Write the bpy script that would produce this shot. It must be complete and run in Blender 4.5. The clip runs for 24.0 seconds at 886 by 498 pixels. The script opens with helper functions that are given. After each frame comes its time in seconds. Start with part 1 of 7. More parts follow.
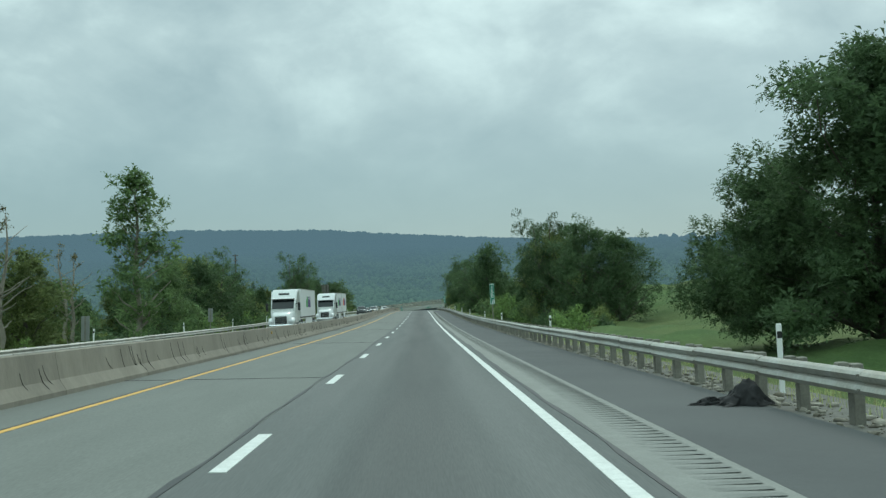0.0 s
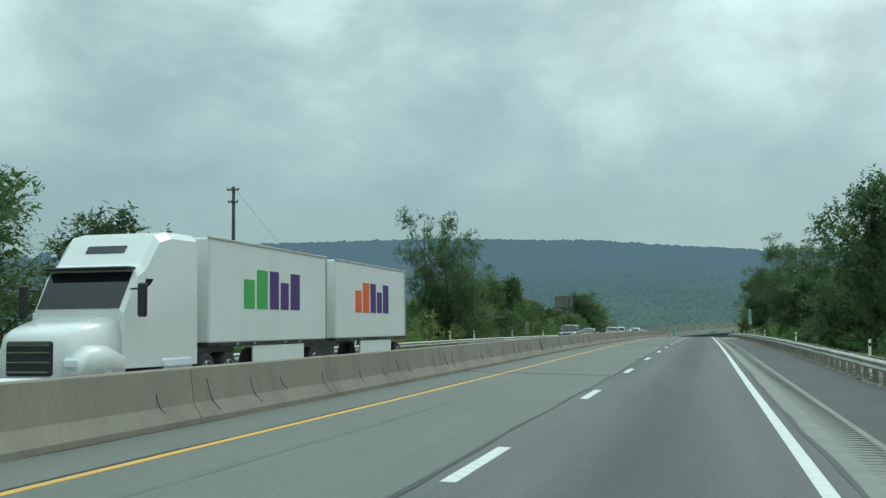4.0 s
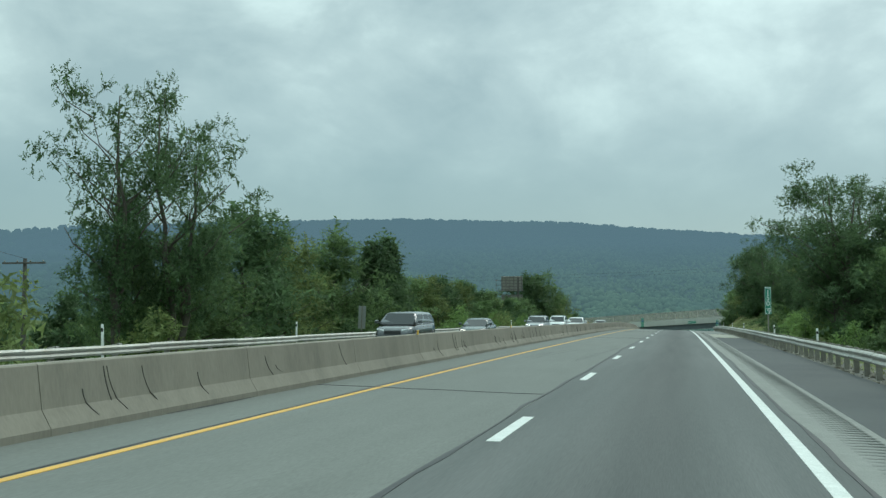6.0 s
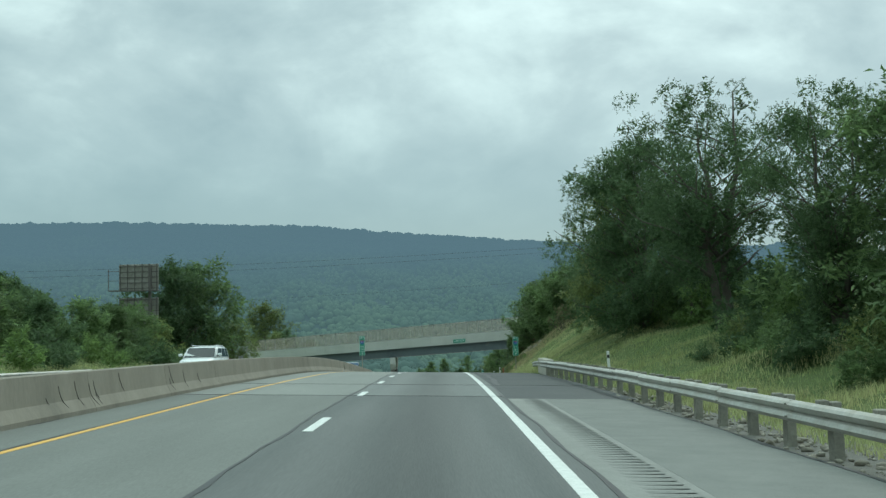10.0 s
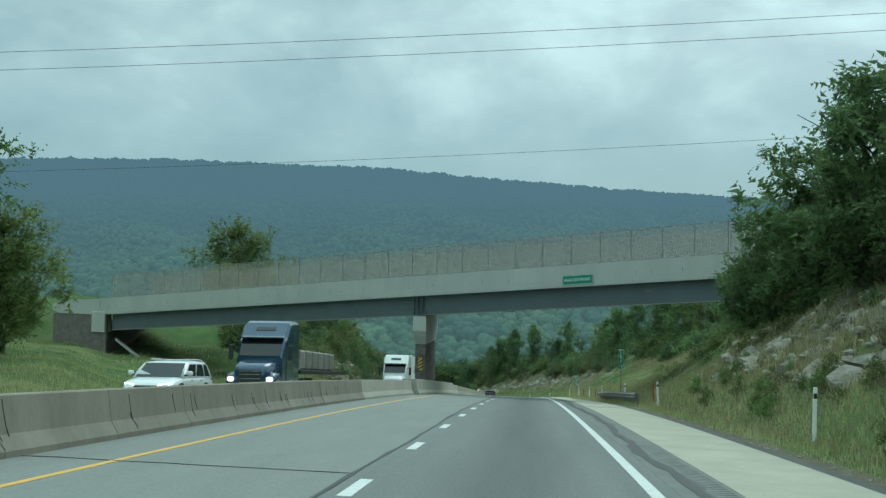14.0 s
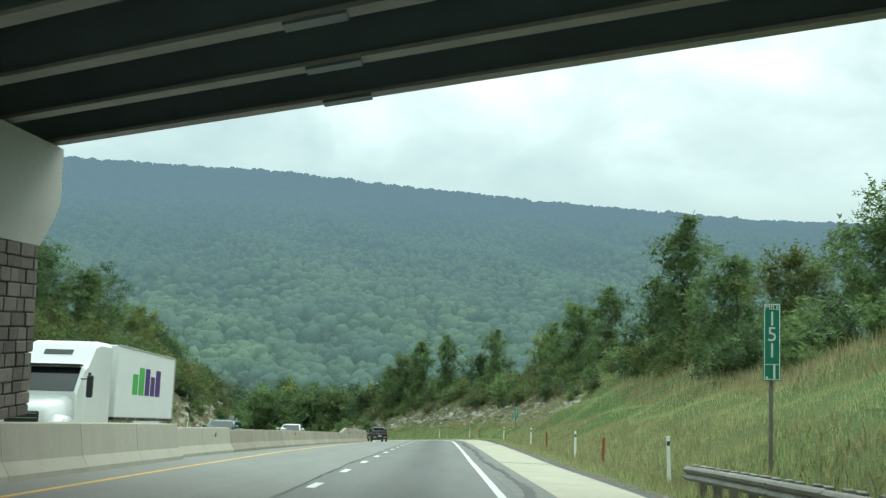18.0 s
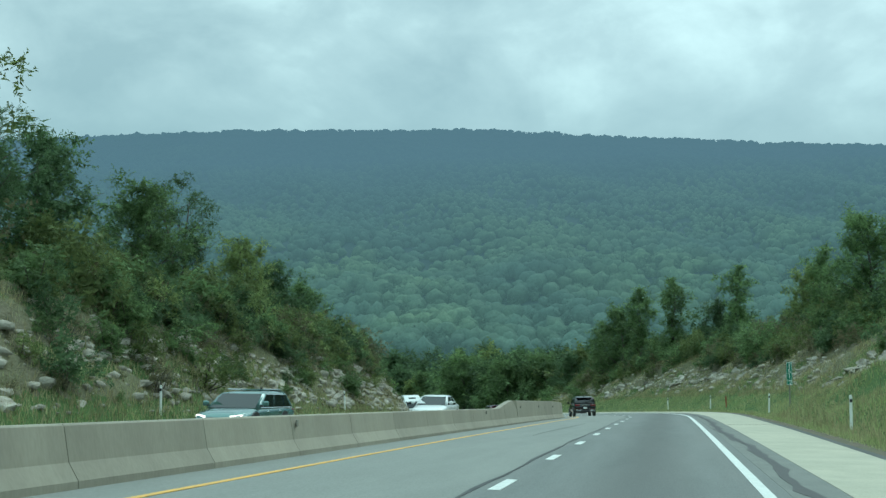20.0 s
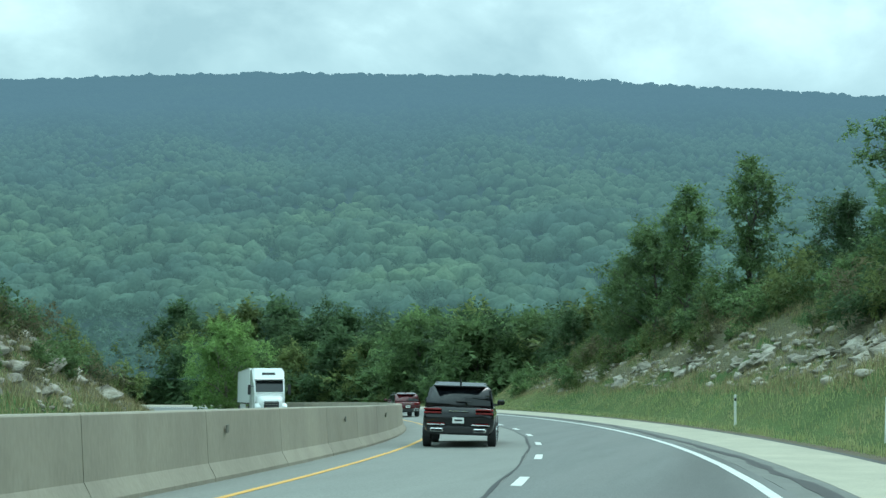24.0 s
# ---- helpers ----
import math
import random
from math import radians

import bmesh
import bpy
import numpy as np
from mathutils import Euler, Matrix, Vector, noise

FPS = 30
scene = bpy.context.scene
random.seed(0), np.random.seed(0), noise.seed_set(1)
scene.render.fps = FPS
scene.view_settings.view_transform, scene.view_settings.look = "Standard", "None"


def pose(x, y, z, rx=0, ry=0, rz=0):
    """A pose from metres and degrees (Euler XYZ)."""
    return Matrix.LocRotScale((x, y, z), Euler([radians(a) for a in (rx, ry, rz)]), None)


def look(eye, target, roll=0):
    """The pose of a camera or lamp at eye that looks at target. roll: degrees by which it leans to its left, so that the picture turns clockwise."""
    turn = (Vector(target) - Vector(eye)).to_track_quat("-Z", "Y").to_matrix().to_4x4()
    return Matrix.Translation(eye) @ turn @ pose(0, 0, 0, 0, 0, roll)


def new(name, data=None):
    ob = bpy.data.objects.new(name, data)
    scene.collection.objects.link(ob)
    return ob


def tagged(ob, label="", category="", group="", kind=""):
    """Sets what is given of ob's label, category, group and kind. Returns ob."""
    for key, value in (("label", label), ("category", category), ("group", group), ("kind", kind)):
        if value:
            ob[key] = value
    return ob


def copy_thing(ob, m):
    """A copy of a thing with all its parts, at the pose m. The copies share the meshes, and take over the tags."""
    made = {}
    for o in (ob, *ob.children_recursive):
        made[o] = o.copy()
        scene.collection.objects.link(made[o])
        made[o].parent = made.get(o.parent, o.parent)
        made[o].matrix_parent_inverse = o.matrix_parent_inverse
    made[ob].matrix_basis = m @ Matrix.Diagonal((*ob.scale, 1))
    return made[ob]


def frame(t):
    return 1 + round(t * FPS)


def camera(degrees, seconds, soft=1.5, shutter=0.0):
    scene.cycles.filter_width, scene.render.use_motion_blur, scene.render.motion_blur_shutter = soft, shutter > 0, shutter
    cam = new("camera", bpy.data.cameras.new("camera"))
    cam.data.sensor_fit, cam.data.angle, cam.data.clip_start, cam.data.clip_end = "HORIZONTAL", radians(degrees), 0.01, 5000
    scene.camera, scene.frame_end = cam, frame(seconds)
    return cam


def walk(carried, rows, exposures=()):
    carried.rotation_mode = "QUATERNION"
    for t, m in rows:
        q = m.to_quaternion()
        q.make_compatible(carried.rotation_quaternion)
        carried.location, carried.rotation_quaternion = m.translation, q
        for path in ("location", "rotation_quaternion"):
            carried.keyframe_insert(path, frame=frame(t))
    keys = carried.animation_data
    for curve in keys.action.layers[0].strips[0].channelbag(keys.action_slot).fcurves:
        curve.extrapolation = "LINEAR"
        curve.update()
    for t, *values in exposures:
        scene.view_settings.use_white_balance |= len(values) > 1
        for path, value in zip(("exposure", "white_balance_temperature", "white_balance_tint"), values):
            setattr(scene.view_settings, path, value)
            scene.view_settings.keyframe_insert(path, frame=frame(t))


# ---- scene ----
cam = camera(46.0, 24.0, soft=1.4)
PATH = [
    (0.0, 1.998, -4.500, 2.215, 92.98, 2.52, -1.23),
    (0.5, 2.208, 12.400, 2.109, 93.72, 2.67, -1.53),
    (1.0, 2.417, 29.300, 2.009, 93.84, 2.51, -1.23),
    (1.5, 2.516, 43.950, 1.950, 93.91, 2.10, -1.04),
    (2.0, 2.616, 58.600, 1.908, 94.23, 1.78, -0.05),
    (2.5, 2.671, 73.250, 1.855, 94.55, 1.57, 2.52),
    (3.0, 2.726, 87.900, 1.826, 94.77, 1.56, 6.89),
    (3.5, 2.649, 102.550, 1.834, 94.83, 1.35, 12.59),
    (5.5, 2.343, 161.150, 2.056, 93.95, 0.03, 15.08),
    (6.0, 2.266, 175.800, 2.141, 93.71, 0.03, 12.78),
    (6.5, 2.193, 190.450, 2.149, 93.69, 0.13, 10.51),
    (7.0, 2.121, 205.100, 2.135, 93.95, 0.43, 8.02),
    (7.5, 2.172, 219.750, 2.115, 94.42, 0.63, 4.66),
    (8.0, 2.223, 234.400, 2.078, 94.93, 1.02, 0.78),
    (8.5, 2.250, 249.050, 2.083, 94.96, 1.49, -1.86),
    (9.0, 2.277, 263.700, 2.078, 94.78, 1.56, -2.60),
    (9.5, 2.262, 278.350, 2.052, 94.67, 1.53, -1.81),
    (10.0, 2.249, 293.000, 2.010, 94.59, 1.20, -0.14),
    (10.5, 2.246, 307.650, 1.934, 95.01, 0.71, 2.03),
    (11.0, 2.214, 324.548, 1.806, 94.31, 0.69, 2.30),
    (11.5, 2.183, 343.075, 1.537, 92.77, 0.63, 2.83),
    (12.0, 2.152, 359.977, 1.070, 91.94, 0.57, 3.36),
    (12.5, 2.120, 372.000, 0.533, 91.66, 0.55, 3.63),
    (13.0, 2.114, 380.300, 0.081, 91.80, 0.25, 3.42),
    (13.5, 2.088, 388.600, -0.378, 92.47, -0.36, 3.70),
    (14.0, 2.062, 396.900, -0.857, 92.75, -0.67, 4.70),
    (14.5, 2.050, 405.200, -1.432, 92.64, -0.67, 5.12),
    (15.0, 2.038, 413.500, -2.028, 92.04, -0.77, 4.44),
    (15.5, 2.073, 421.800, -2.587, 91.63, -0.87, 2.97),
    (16.0, 2.108, 430.100, -3.166, 91.81, -1.27, 1.51),
    (16.5, 2.219, 438.400, -3.775, 92.43, -1.27, 0.58),
    (17.0, 2.330, 446.700, -4.413, 93.26, -1.37, 0.06),
    (17.5, 2.393, 455.000, -5.073, 94.02, -1.56, -0.12),
    (18.0, 2.457, 463.300, -5.760, 94.49, -1.55, -0.00),
    (18.5, 2.471, 471.600, -6.469, 94.57, -1.20, 1.49),
    (19.0, 2.485, 479.900, -7.194, 94.16, -0.64, 4.47),
    (19.5, 2.420, 488.200, -7.923, 93.44, 0.04, 8.38),
    (21.5, 2.163, 521.400, -10.918, 91.05, 1.25, 19.03),
    (22.0, 2.149, 529.700, -11.673, 90.90, 1.22, 19.94),
    (22.5, 2.335, 538.000, -12.365, 90.86, 1.03, 20.27),
    (23.0, 2.521, 546.300, -13.063, 90.92, 0.64, 19.31),
    (23.5, 2.384, 554.600, -13.883, 91.45, -0.37, 17.23),
    (24.0, 2.247, 562.900, -14.712, 91.59, -1.37, 15.57),
]
walk(cam, [(r[0], pose(*r[1:])) for r in PATH], exposures=[(0.0, -0.03, 6450, 10), (3.0, -0.05, 6450, 10), (5.5, 0.03, 6450, 10), (10.5, 0.04, 6450, 10), (12.5, 0.0, 6050, 4), (15.3, 0.02, 6150, 5), (16.1, 0.2, 6250, 6), (17.0, 0.42, 6250, 6), (18.0, 0.6, 6850, 12), (18.8, 0.2, 6150, 5), (19.6, 0.14, 5950, 2), (22.5, 0.26, 5950, 2), (24.0, 0.40, 5900, 2)])

# ---- world: overcast sky over a wide, weak sun ----
world = bpy.data.worlds.new("overcast_sky")
scene.world = world
world.use_nodes = True
wn, wl = world.node_tree.nodes, world.node_tree.links
wn.clear()


def wnode(kind, **inputs):
    n = wn.new(kind)
    for key, value in inputs.items():
        n.inputs[key.replace("_", " ")].default_value = value
    return n


def wmath(op, a, b):
    n = wn.new("ShaderNodeMath")
    n.operation = op
    for i, v in enumerate((a, b)):
        if isinstance(v, (int, float)):
            n.inputs[i].default_value = v
        else:
            wl.new(v, n.inputs[i])
    return n.outputs[0]


coord = wn.new("ShaderNodeTexCoord")
split = wn.new("ShaderNodeSeparateXYZ")
wl.new(coord.outputs["Generated"], split.inputs[0])
height = wmath("MAXIMUM", split.outputs["Z"], 0.0)
flat = wn.new("ShaderNodeCombineXYZ")
wl.new(split.outputs["X"], flat.inputs[0])
wl.new(split.outputs["Y"], flat.inputs[1])
wl.new(wmath("MULTIPLY", split.outputs["Z"], 1.7), flat.inputs[2])
big = wnode("ShaderNodeTexNoise", Scale=4.6, Detail=7.0, Roughness=0.55, Distortion=0.35)
wl.new(flat.outputs[0], big.inputs["Vector"])
soft_n = wnode("ShaderNodeTexNoise", Scale=11.0, Detail=5.0, Roughness=0.55, Distortion=0.2)
wl.new(flat.outputs[0], soft_n.inputs["Vector"])
cloud = wmath("ADD", wmath("MULTIPLY", big.outputs["Fac"], 0.70), wmath("MULTIPLY", soft_n.outputs["Fac"], 0.30))
# the cloud is thinner in a belt above the mist, where the road's line meets the sky
belt = wmath("MAXIMUM", wmath("SUBTRACT", 1.0, wmath("DIVIDE", wmath("ABSOLUTE", wmath("SUBTRACT", split.outputs["Z"], 0.195), 0.0), 0.085)), 0.0)
ahead = wmath("MAXIMUM", wmath("SUBTRACT", split.outputs["Y"], 0.55), 0.0)
cloud = wmath("ADD", cloud, wmath("MULTIPLY", wmath("MULTIPLY", belt, ahead), 0.042))
ramp = wn.new("ShaderNodeValToRGB")
ramp.color_ramp.elements[0].position, ramp.color_ramp.elements[0].color = 0.37, (0.335, 0.475, 0.462, 1)
ramp.color_ramp.elements[1].position, ramp.color_ramp.elements[1].color = 0.69, (0.77, 0.99, 0.925, 1)
mid = ramp.color_ramp.elements.new(0.52)
mid.color = (0.485, 0.645, 0.615, 1)
wl.new(cloud, ramp.inputs[0])
# the low deck of mist over the hills
low = wn.new("ShaderNodeMapRange")
low.inputs["From Min"].default_value, low.inputs["From Max"].default_value = 0.085, 0.255
low.interpolation_type = "SMOOTHSTEP"
wl.new(height, low.inputs["Value"])
mist = wn.new("ShaderNodeMix")
mist.data_type = "RGBA"
mist.inputs["A"].default_value = (0.225, 0.368, 0.372, 1)
wl.new(wmath("ADD", wmath("MULTIPLY", low.outputs[0], 0.80), 0.10), mist.inputs["Factor"])
wl.new(ramp.outputs[0], mist.inputs["B"])
sky = wn.new("ShaderNodeTexSky")
sky.sky_type = "NISHITA"
sky.sun_disc = False
sky.sun_elevation, sky.sun_rotation = radians(48), radians(25)
back_sky = wnode("ShaderNodeBackground", Strength=0.02)
wl.new(sky.outputs[0], back_sky.inputs["Color"])
back_cloud = wnode("ShaderNodeBackground", Strength=0.92)
# an overcast sky is brightest overhead
zen = wn.new("ShaderNodeMapRange")
zen.inputs["From Min"].default_value, zen.inputs["From Max"].default_value = 0.30, 0.95
zen.inputs["To Min"].default_value, zen.inputs["To Max"].default_value = 0.93, 2.5
wl.new(height, zen.inputs["Value"])
# and brighter towards the side where the sun stands behind the cloud
toward = wn.new("ShaderNodeMapRange")
toward.inputs["From Min"].default_value, toward.inputs["From Max"].default_value = -0.4, 0.35
toward.inputs["To Min"].default_value, toward.inputs["To Max"].default_value = 0.98, 0.98
toward.interpolation_type = "SMOOTHSTEP"
wl.new(split.outputs["X"], toward.inputs["Value"])
wl.new(wmath("MULTIPLY", zen.outputs[0], toward.outputs[0]), back_cloud.inputs["Strength"])
wl.new(mist.outputs["Result"], back_cloud.inputs["Color"])
both = wn.new("ShaderNodeAddShader")
wl.new(back_sky.outputs[0], both.inputs[0])
wl.new(back_cloud.outputs[0], both.inputs[1])
out = wn.new("ShaderNodeOutputWorld")
wl.new(both.outputs[0], out.inputs[0])
sun = new("sun", bpy.data.lights.new("sun", "SUN"))
sun.data.energy, sun.data.angle, sun.data.color = 0.7, radians(25), (1.0, 0.97, 0.92)
sun.matrix_world = look((0, 0, 0), (-0.28, -0.6, -0.74))

# ---- the line of the road: metres along it (s), to the right of the lane line (x), up (z) ----
BEND, CURVE = 562.0, 0.0065
GRADE = np.array([(-2000, 0.008), (-40, 0.008), (40, 0.006), (100, 0.0), (160, -0.006), (220, 0.0), (280, 0.003), (320, 0.008), (345, 0.02), (372, 0.052), (430, 0.07), (470, 0.086), (490, 0.09), (563, 0.098), (590, 0.112), (700, 0.12), (800, 0.06), (3000, 0.05)])
_s = np.arange(-600, 1500, 1.0)
_z = np.concatenate([[0], -np.cumsum(np.interp(_s + 0.5, GRADE[:, 0], GRADE[:, 1]))[:-1]])
_z -= np.interp(345, _s, _z)
BANK = np.array([(-2000, 1.6), (505, 1.6), (540, -0.6), (575, -2.0), (620, -2.0), (3000, -2.0)])


def level(s):
    return np.interp(s, _s, _z)


def cross(s, x):
    """How far the paved section lies above the road's line at x: the own carriageway leans right, the other leans left."""
    t = np.tan(np.radians(np.interp(s, BANK[:, 0], BANK[:, 1])))
    own = -t * np.clip(x, -5.2, 9.0)
    return own - 0.03 * np.clip(-5.6 - x, 0, 12)


def road(s, x, z=0.0):
    u = np.maximum(np.asarray(s, float) - BEND, 0)
    th = CURVE * u
    X = -(1 - np.cos(th)) / CURVE + x * np.cos(th)
    Y = np.where(u > 0, BEND + np.sin(th) / CURVE, s) + x * np.sin(th)
    return np.stack(np.broadcast_arrays(X, Y, level(s) + cross(s, x) + z), -1)


def at(s, x, z=0.0):
    return Vector(road(s, x, z))


def heading(s):
    return math.degrees(CURVE * max(s - BEND, 0))


def inverse(X, Y):
    """s and x of places in the plan."""
    r = np.hypot(X + 1 / CURVE, Y - BEND)
    a = np.arctan2(Y - BEND, X + 1 / CURVE)
    turn = (Y > BEND) & (X > -1 / CURVE + 8)
    inner = (Y > BEND) & ~turn
    s = np.where(turn, BEND + a / CURVE, Y)
    x = np.where(turn, r - 1 / CURVE, X)
    return np.where(inner, BEND + 1.45 / CURVE, s), np.where(inner, r - 1 / CURVE, x)


def bump_curve(v, pts):
    p = np.array(pts, float)
    return np.interp(v, p[:, 0], p[:, 1])


def relief(s, x):
    """Height of the ground over the road's line, off the pavement."""
    s, x = np.asarray(s, float), np.asarray(x, float)
    r = np.clip(x - 8.0, 0, None)
    up = bump_curve(s, [(-500, 0), (300, 0), (345, 0.28), (395, 0.66), (405, 0.74), (440, 0.72), (465, 0.58), (490, 0.45), (530, 0.40), (560, 0.66), (625, 0.72), (655, 0.4), (690, 0.2), (760, 0)])
    top = bump_curve(s, [(-500, 0), (300, 0), (345, 3), (390, 7.0), (405, 8.0), (440, 8.0), (470, 7.2), (500, 6.0), (540, 6), (575, 7.2), (618, 7.2), (648, 3.4), (664, -1), (700, -3.5), (760, -4)])
    flat_r = -0.55 * np.clip(r / 2.5, 0, 1)
    field = np.clip(x - 22, 0, 50) * 0.16 * bump_curve(s, [(-80, 0.6), (40, 1), (170, 1), (240, 0.3), (330, 0.1), (400, 0)])
    right = np.where(top > 0.2, np.minimum(np.clip(r - 0.6, 0, None) * up, top + np.clip(r - 14, 0, 40) * 0.04) * np.clip(top, 0, 1), 0) + flat_r * np.clip(1 - top / 3, 0, 1) + field + np.minimum(top, 0) * np.clip(r / 15, 0, 1)
    l = np.clip(-17.2 - x, 0, None)
    upl = bump_curve(s, [(-500, 0), (330, 0), (390, 0.2), (460, 0.18), (494, 0.18), (507, 1.0), (600, 1.15), (622, 0.7), (650, 0), (760, 0)])
    topl = bump_curve(s, [(-500, -2.2), (300, -2.0), (345, 0), (390, 1.6), (440, 2.2), (470, 1.7), (492, 2.0), (507, 4.2), (530, 5.6), (600, 5.6), (622, 3.0), (650, -3), (760, -6)])
    left = np.where(topl > 0, np.minimum(l * upl, topl + np.clip(l - 5, 0, 20) * bump_curve(s, [(0, 0.1), (490, 0.1), (515, 0.3), (600, 0.3), (625, 0.1)])), topl * np.clip(l / 9, 0, 1))
    return np.where(x > 8, right + cross(s, 8.0), np.where(x < -17.2, left + cross(s, -17.2), cross(s, x) - 0.12))


def ridge(X):
    return bump_curve(X, [(-2500, 45), (-1000, 65), (-640, 81), (-400, 87), (-230, 86), (-100, 81), (50, 68), (160, 61), (320, 58), (700, 52), (2500, 44)])


def hills(X, Y):
    """The wooded ridge across the valley."""
    k = np.clip((Y - 715) / 325, 0, 1.0)
    beyond = np.clip((Y - 1040) / 300, 0, 1)
    floor = -32.0
    fold = np.sin(X * 0.043 + 2 * np.sin(Y * 0.027)) * np.sin(Y * 0.052 + X * 0.013) + 0.6 * np.sin(X * 0.11 + Y * 0.06)
    return floor + (ridge(X) - floor) * k ** 1.2 * (1 - 0.35 * beyond) + 3.2 * fold * np.clip(4 * k * (1 - k), 0, 1) * (1 - beyond)


def ground_z(X, Y):
    X, Y = np.asarray(X, float), np.asarray(Y, float)
    s, x = inverse(X, Y)
    near = level(s) + relief(s, x)
    w = np.clip((np.abs(x) - 60) / 160, 0, 1)
    far = np.interp(Y, [-600, 250, 420, 560, 700], [-1.5, -1.5, 1, -6, -32])
    z = near * (1 - w) + far * w
    shelf = np.clip((np.abs(x + 2.5) - 19) / 12, 0, 1) * np.clip((s - 615) / 30, 0, 1)
    z = z * (1 - shelf) + np.maximum(z, -31.0) * shelf
    v = np.clip((Y - 690) / 60, 0, 1)
    return z * (1 - v) + np.minimum(z, hills(X, Y)) * v


def on_ground(s, x):
    p = road(s, x)
    return Vector((p[0], p[1], float(ground_z(p[0], p[1]))))


# ---- building helpers ----
class Shape:
    """Vertices and faces of one mesh."""

    def __init__(self):
        self.v, self.f = [], []

    def add(self, verts, faces):
        n = len(self.v)
        self.v += [tuple(p) for p in verts]
        self.f += [tuple(i + n for i in q) for q in faces]
        return self

    def box(self, c, size, bev=0.0, m=None):
        hx, hy, hz = (a / 2 for a in size)
        b = min(bev, hx * 0.9, hy * 0.9, hz * 0.9)
        m = m or Matrix.Identity(4)
        if b <= 0:
            vs = [Vector((x, y, z)) for x in (-hx, hx) for y in (-hy, hy) for z in (-hz, hz)]
            fs = [(0, 1, 3, 2), (4, 6, 7, 5), (0, 4, 5, 1), (2, 3, 7, 6), (0, 2, 6, 4), (1, 5, 7, 3)]
        else:
            vs, ids = [], {}
            for sx in (-1, 1):
                for sy in (-1, 1):
                    for sz in (-1, 1):
                        for k in range(3):
                            d = [b, b, b]
                            d[k] = 0
                            ids[sx, sy, sz, k] = len(vs)
                            vs.append(Vector((sx * (hx - d[0]), sy * (hy - d[1]), sz * (hz - d[2]))))
            fs = []
            for k in range(3):
                for sk in (-1, 1):
                    q = []
                    for a, e in ((-1, -1), (1, -1), (1, 1), (-1, 1)):
                        t = [0, 0, 0]
                        t[k], t[(k + 1) % 3], t[(k + 2) % 3] = sk, a, e
                        q.append(ids[t[0], t[1], t[2], k])
                    fs.append(tuple(q if sk > 0 else q[::-1]))
                i, j = (k + 1) % 3, (k + 2) % 3
                for a in (-1, 1):
                    for e in (-1, 1):
                        lo, hi = [0, 0, 0], [0, 0, 0]
                        lo[k], hi[k] = -1, 1
                        lo[i] = hi[i] = a
                        lo[j] = hi[j] = e
                        q = [ids[(*lo, i)], ids[(*lo, j)], ids[(*hi, j)], ids[(*hi, i)]]
                        fs.append(tuple(q if a * e > 0 else q[::-1]))
            for sx in (-1, 1):
                for sy in (-1, 1):
                    for sz in (-1, 1):
                        q = [ids[sx, sy, sz, k] for k in range(3)]
                        fs.append(tuple(q if sx * sy * sz > 0 else q[::-1]))
        c = Vector(c)
        return self.add([m @ (c + p) for p in vs], fs)

    def tube(self, a, b, r0, r1=None, n=8, cap=True):
        a, b = Vector(a), Vector(b)
        r1 = r0 if r1 is None else r1
        q = (b - a).to_track_quat("Z", "Y")
        vs, fs = [], []
        for p, r in ((a, r0), (b, r1)):
            vs += [p + q @ Vector((r * math.cos(2 * math.pi * i / n), r * math.sin(2 * math.pi * i / n), 0)) for i in range(n)]
        fs += [(i, (i + 1) % n, n + (i + 1) % n, n + i) for i in range(n)]
        if cap:
            fs += [tuple(range(n))[::-1], tuple(range(n, 2 * n))]
        return self.add(vs, fs)

    def ring(self, c, axis, radii, n=20):
        """A turned body: (distance along the axis, radius) pairs."""
        q = Vector(axis).to_track_quat("Z", "Y")
        c = Vector(c)
        vs, fs = [], []
        for d, r in radii:
            vs += [c + q @ Vector((r * math.cos(2 * math.pi * i / n), r * math.sin(2 * math.pi * i / n), d)) for i in range(n)]
        for j in range(len(radii) - 1):
            fs += [(j * n + i, j * n + (i + 1) % n, (j + 1) * n + (i + 1) % n, (j + 1) * n + i) for i in range(n)]
        fs += [tuple(range(n))[::-1], tuple(range((len(radii) - 1) * n, len(radii) * n))]
        return self.add(vs, fs)

    def loft(self, rings, closed=True, caps=True):
        n = len(rings[0])
        vs = [p for r in rings for p in r]
        fs = []
        for j in range(len(rings) - 1):
            for i in range(n if closed else n - 1):
                k = (i + 1) % n
                fs.append((j * n + i, j * n + k, (j + 1) * n + k, (j + 1) * n + i))
        if caps and closed:
            fs += [tuple(range(n))[::-1], tuple(range((len(rings) - 1) * n, len(rings) * n))]
        return self.add(vs, fs)

    def slab(self, quad, depth):
        """A quad with thickness, grown along its normal."""
        q = [Vector(p) for p in quad]
        nrm = (q[1] - q[0]).cross(q[3] - q[0]).normalized() * depth
        return self.add(q + [p + nrm for p in q], [(3, 2, 1, 0), (4, 5, 6, 7), (0, 1, 5, 4), (1, 2, 6, 5), (2, 3, 7, 6), (3, 0, 4, 7)])

    def mesh(self, name, smooth=False):
        me = bpy.data.meshes.new(name)
        me.from_pydata(self.v, [], self.f)
        if smooth:
            me.polygons.foreach_set("use_smooth", [True] * len(me.polygons))
        me.update()
        return me


def part(name, shape, material, parent=None, label="", smooth=False):
    me = shape if isinstance(shape, bpy.types.Mesh) else shape.mesh(name, smooth)
    if material and not me.materials:
        me.materials.append(material)
    ob = new(name, me)
    ob.parent = parent
    return tagged(ob, label)


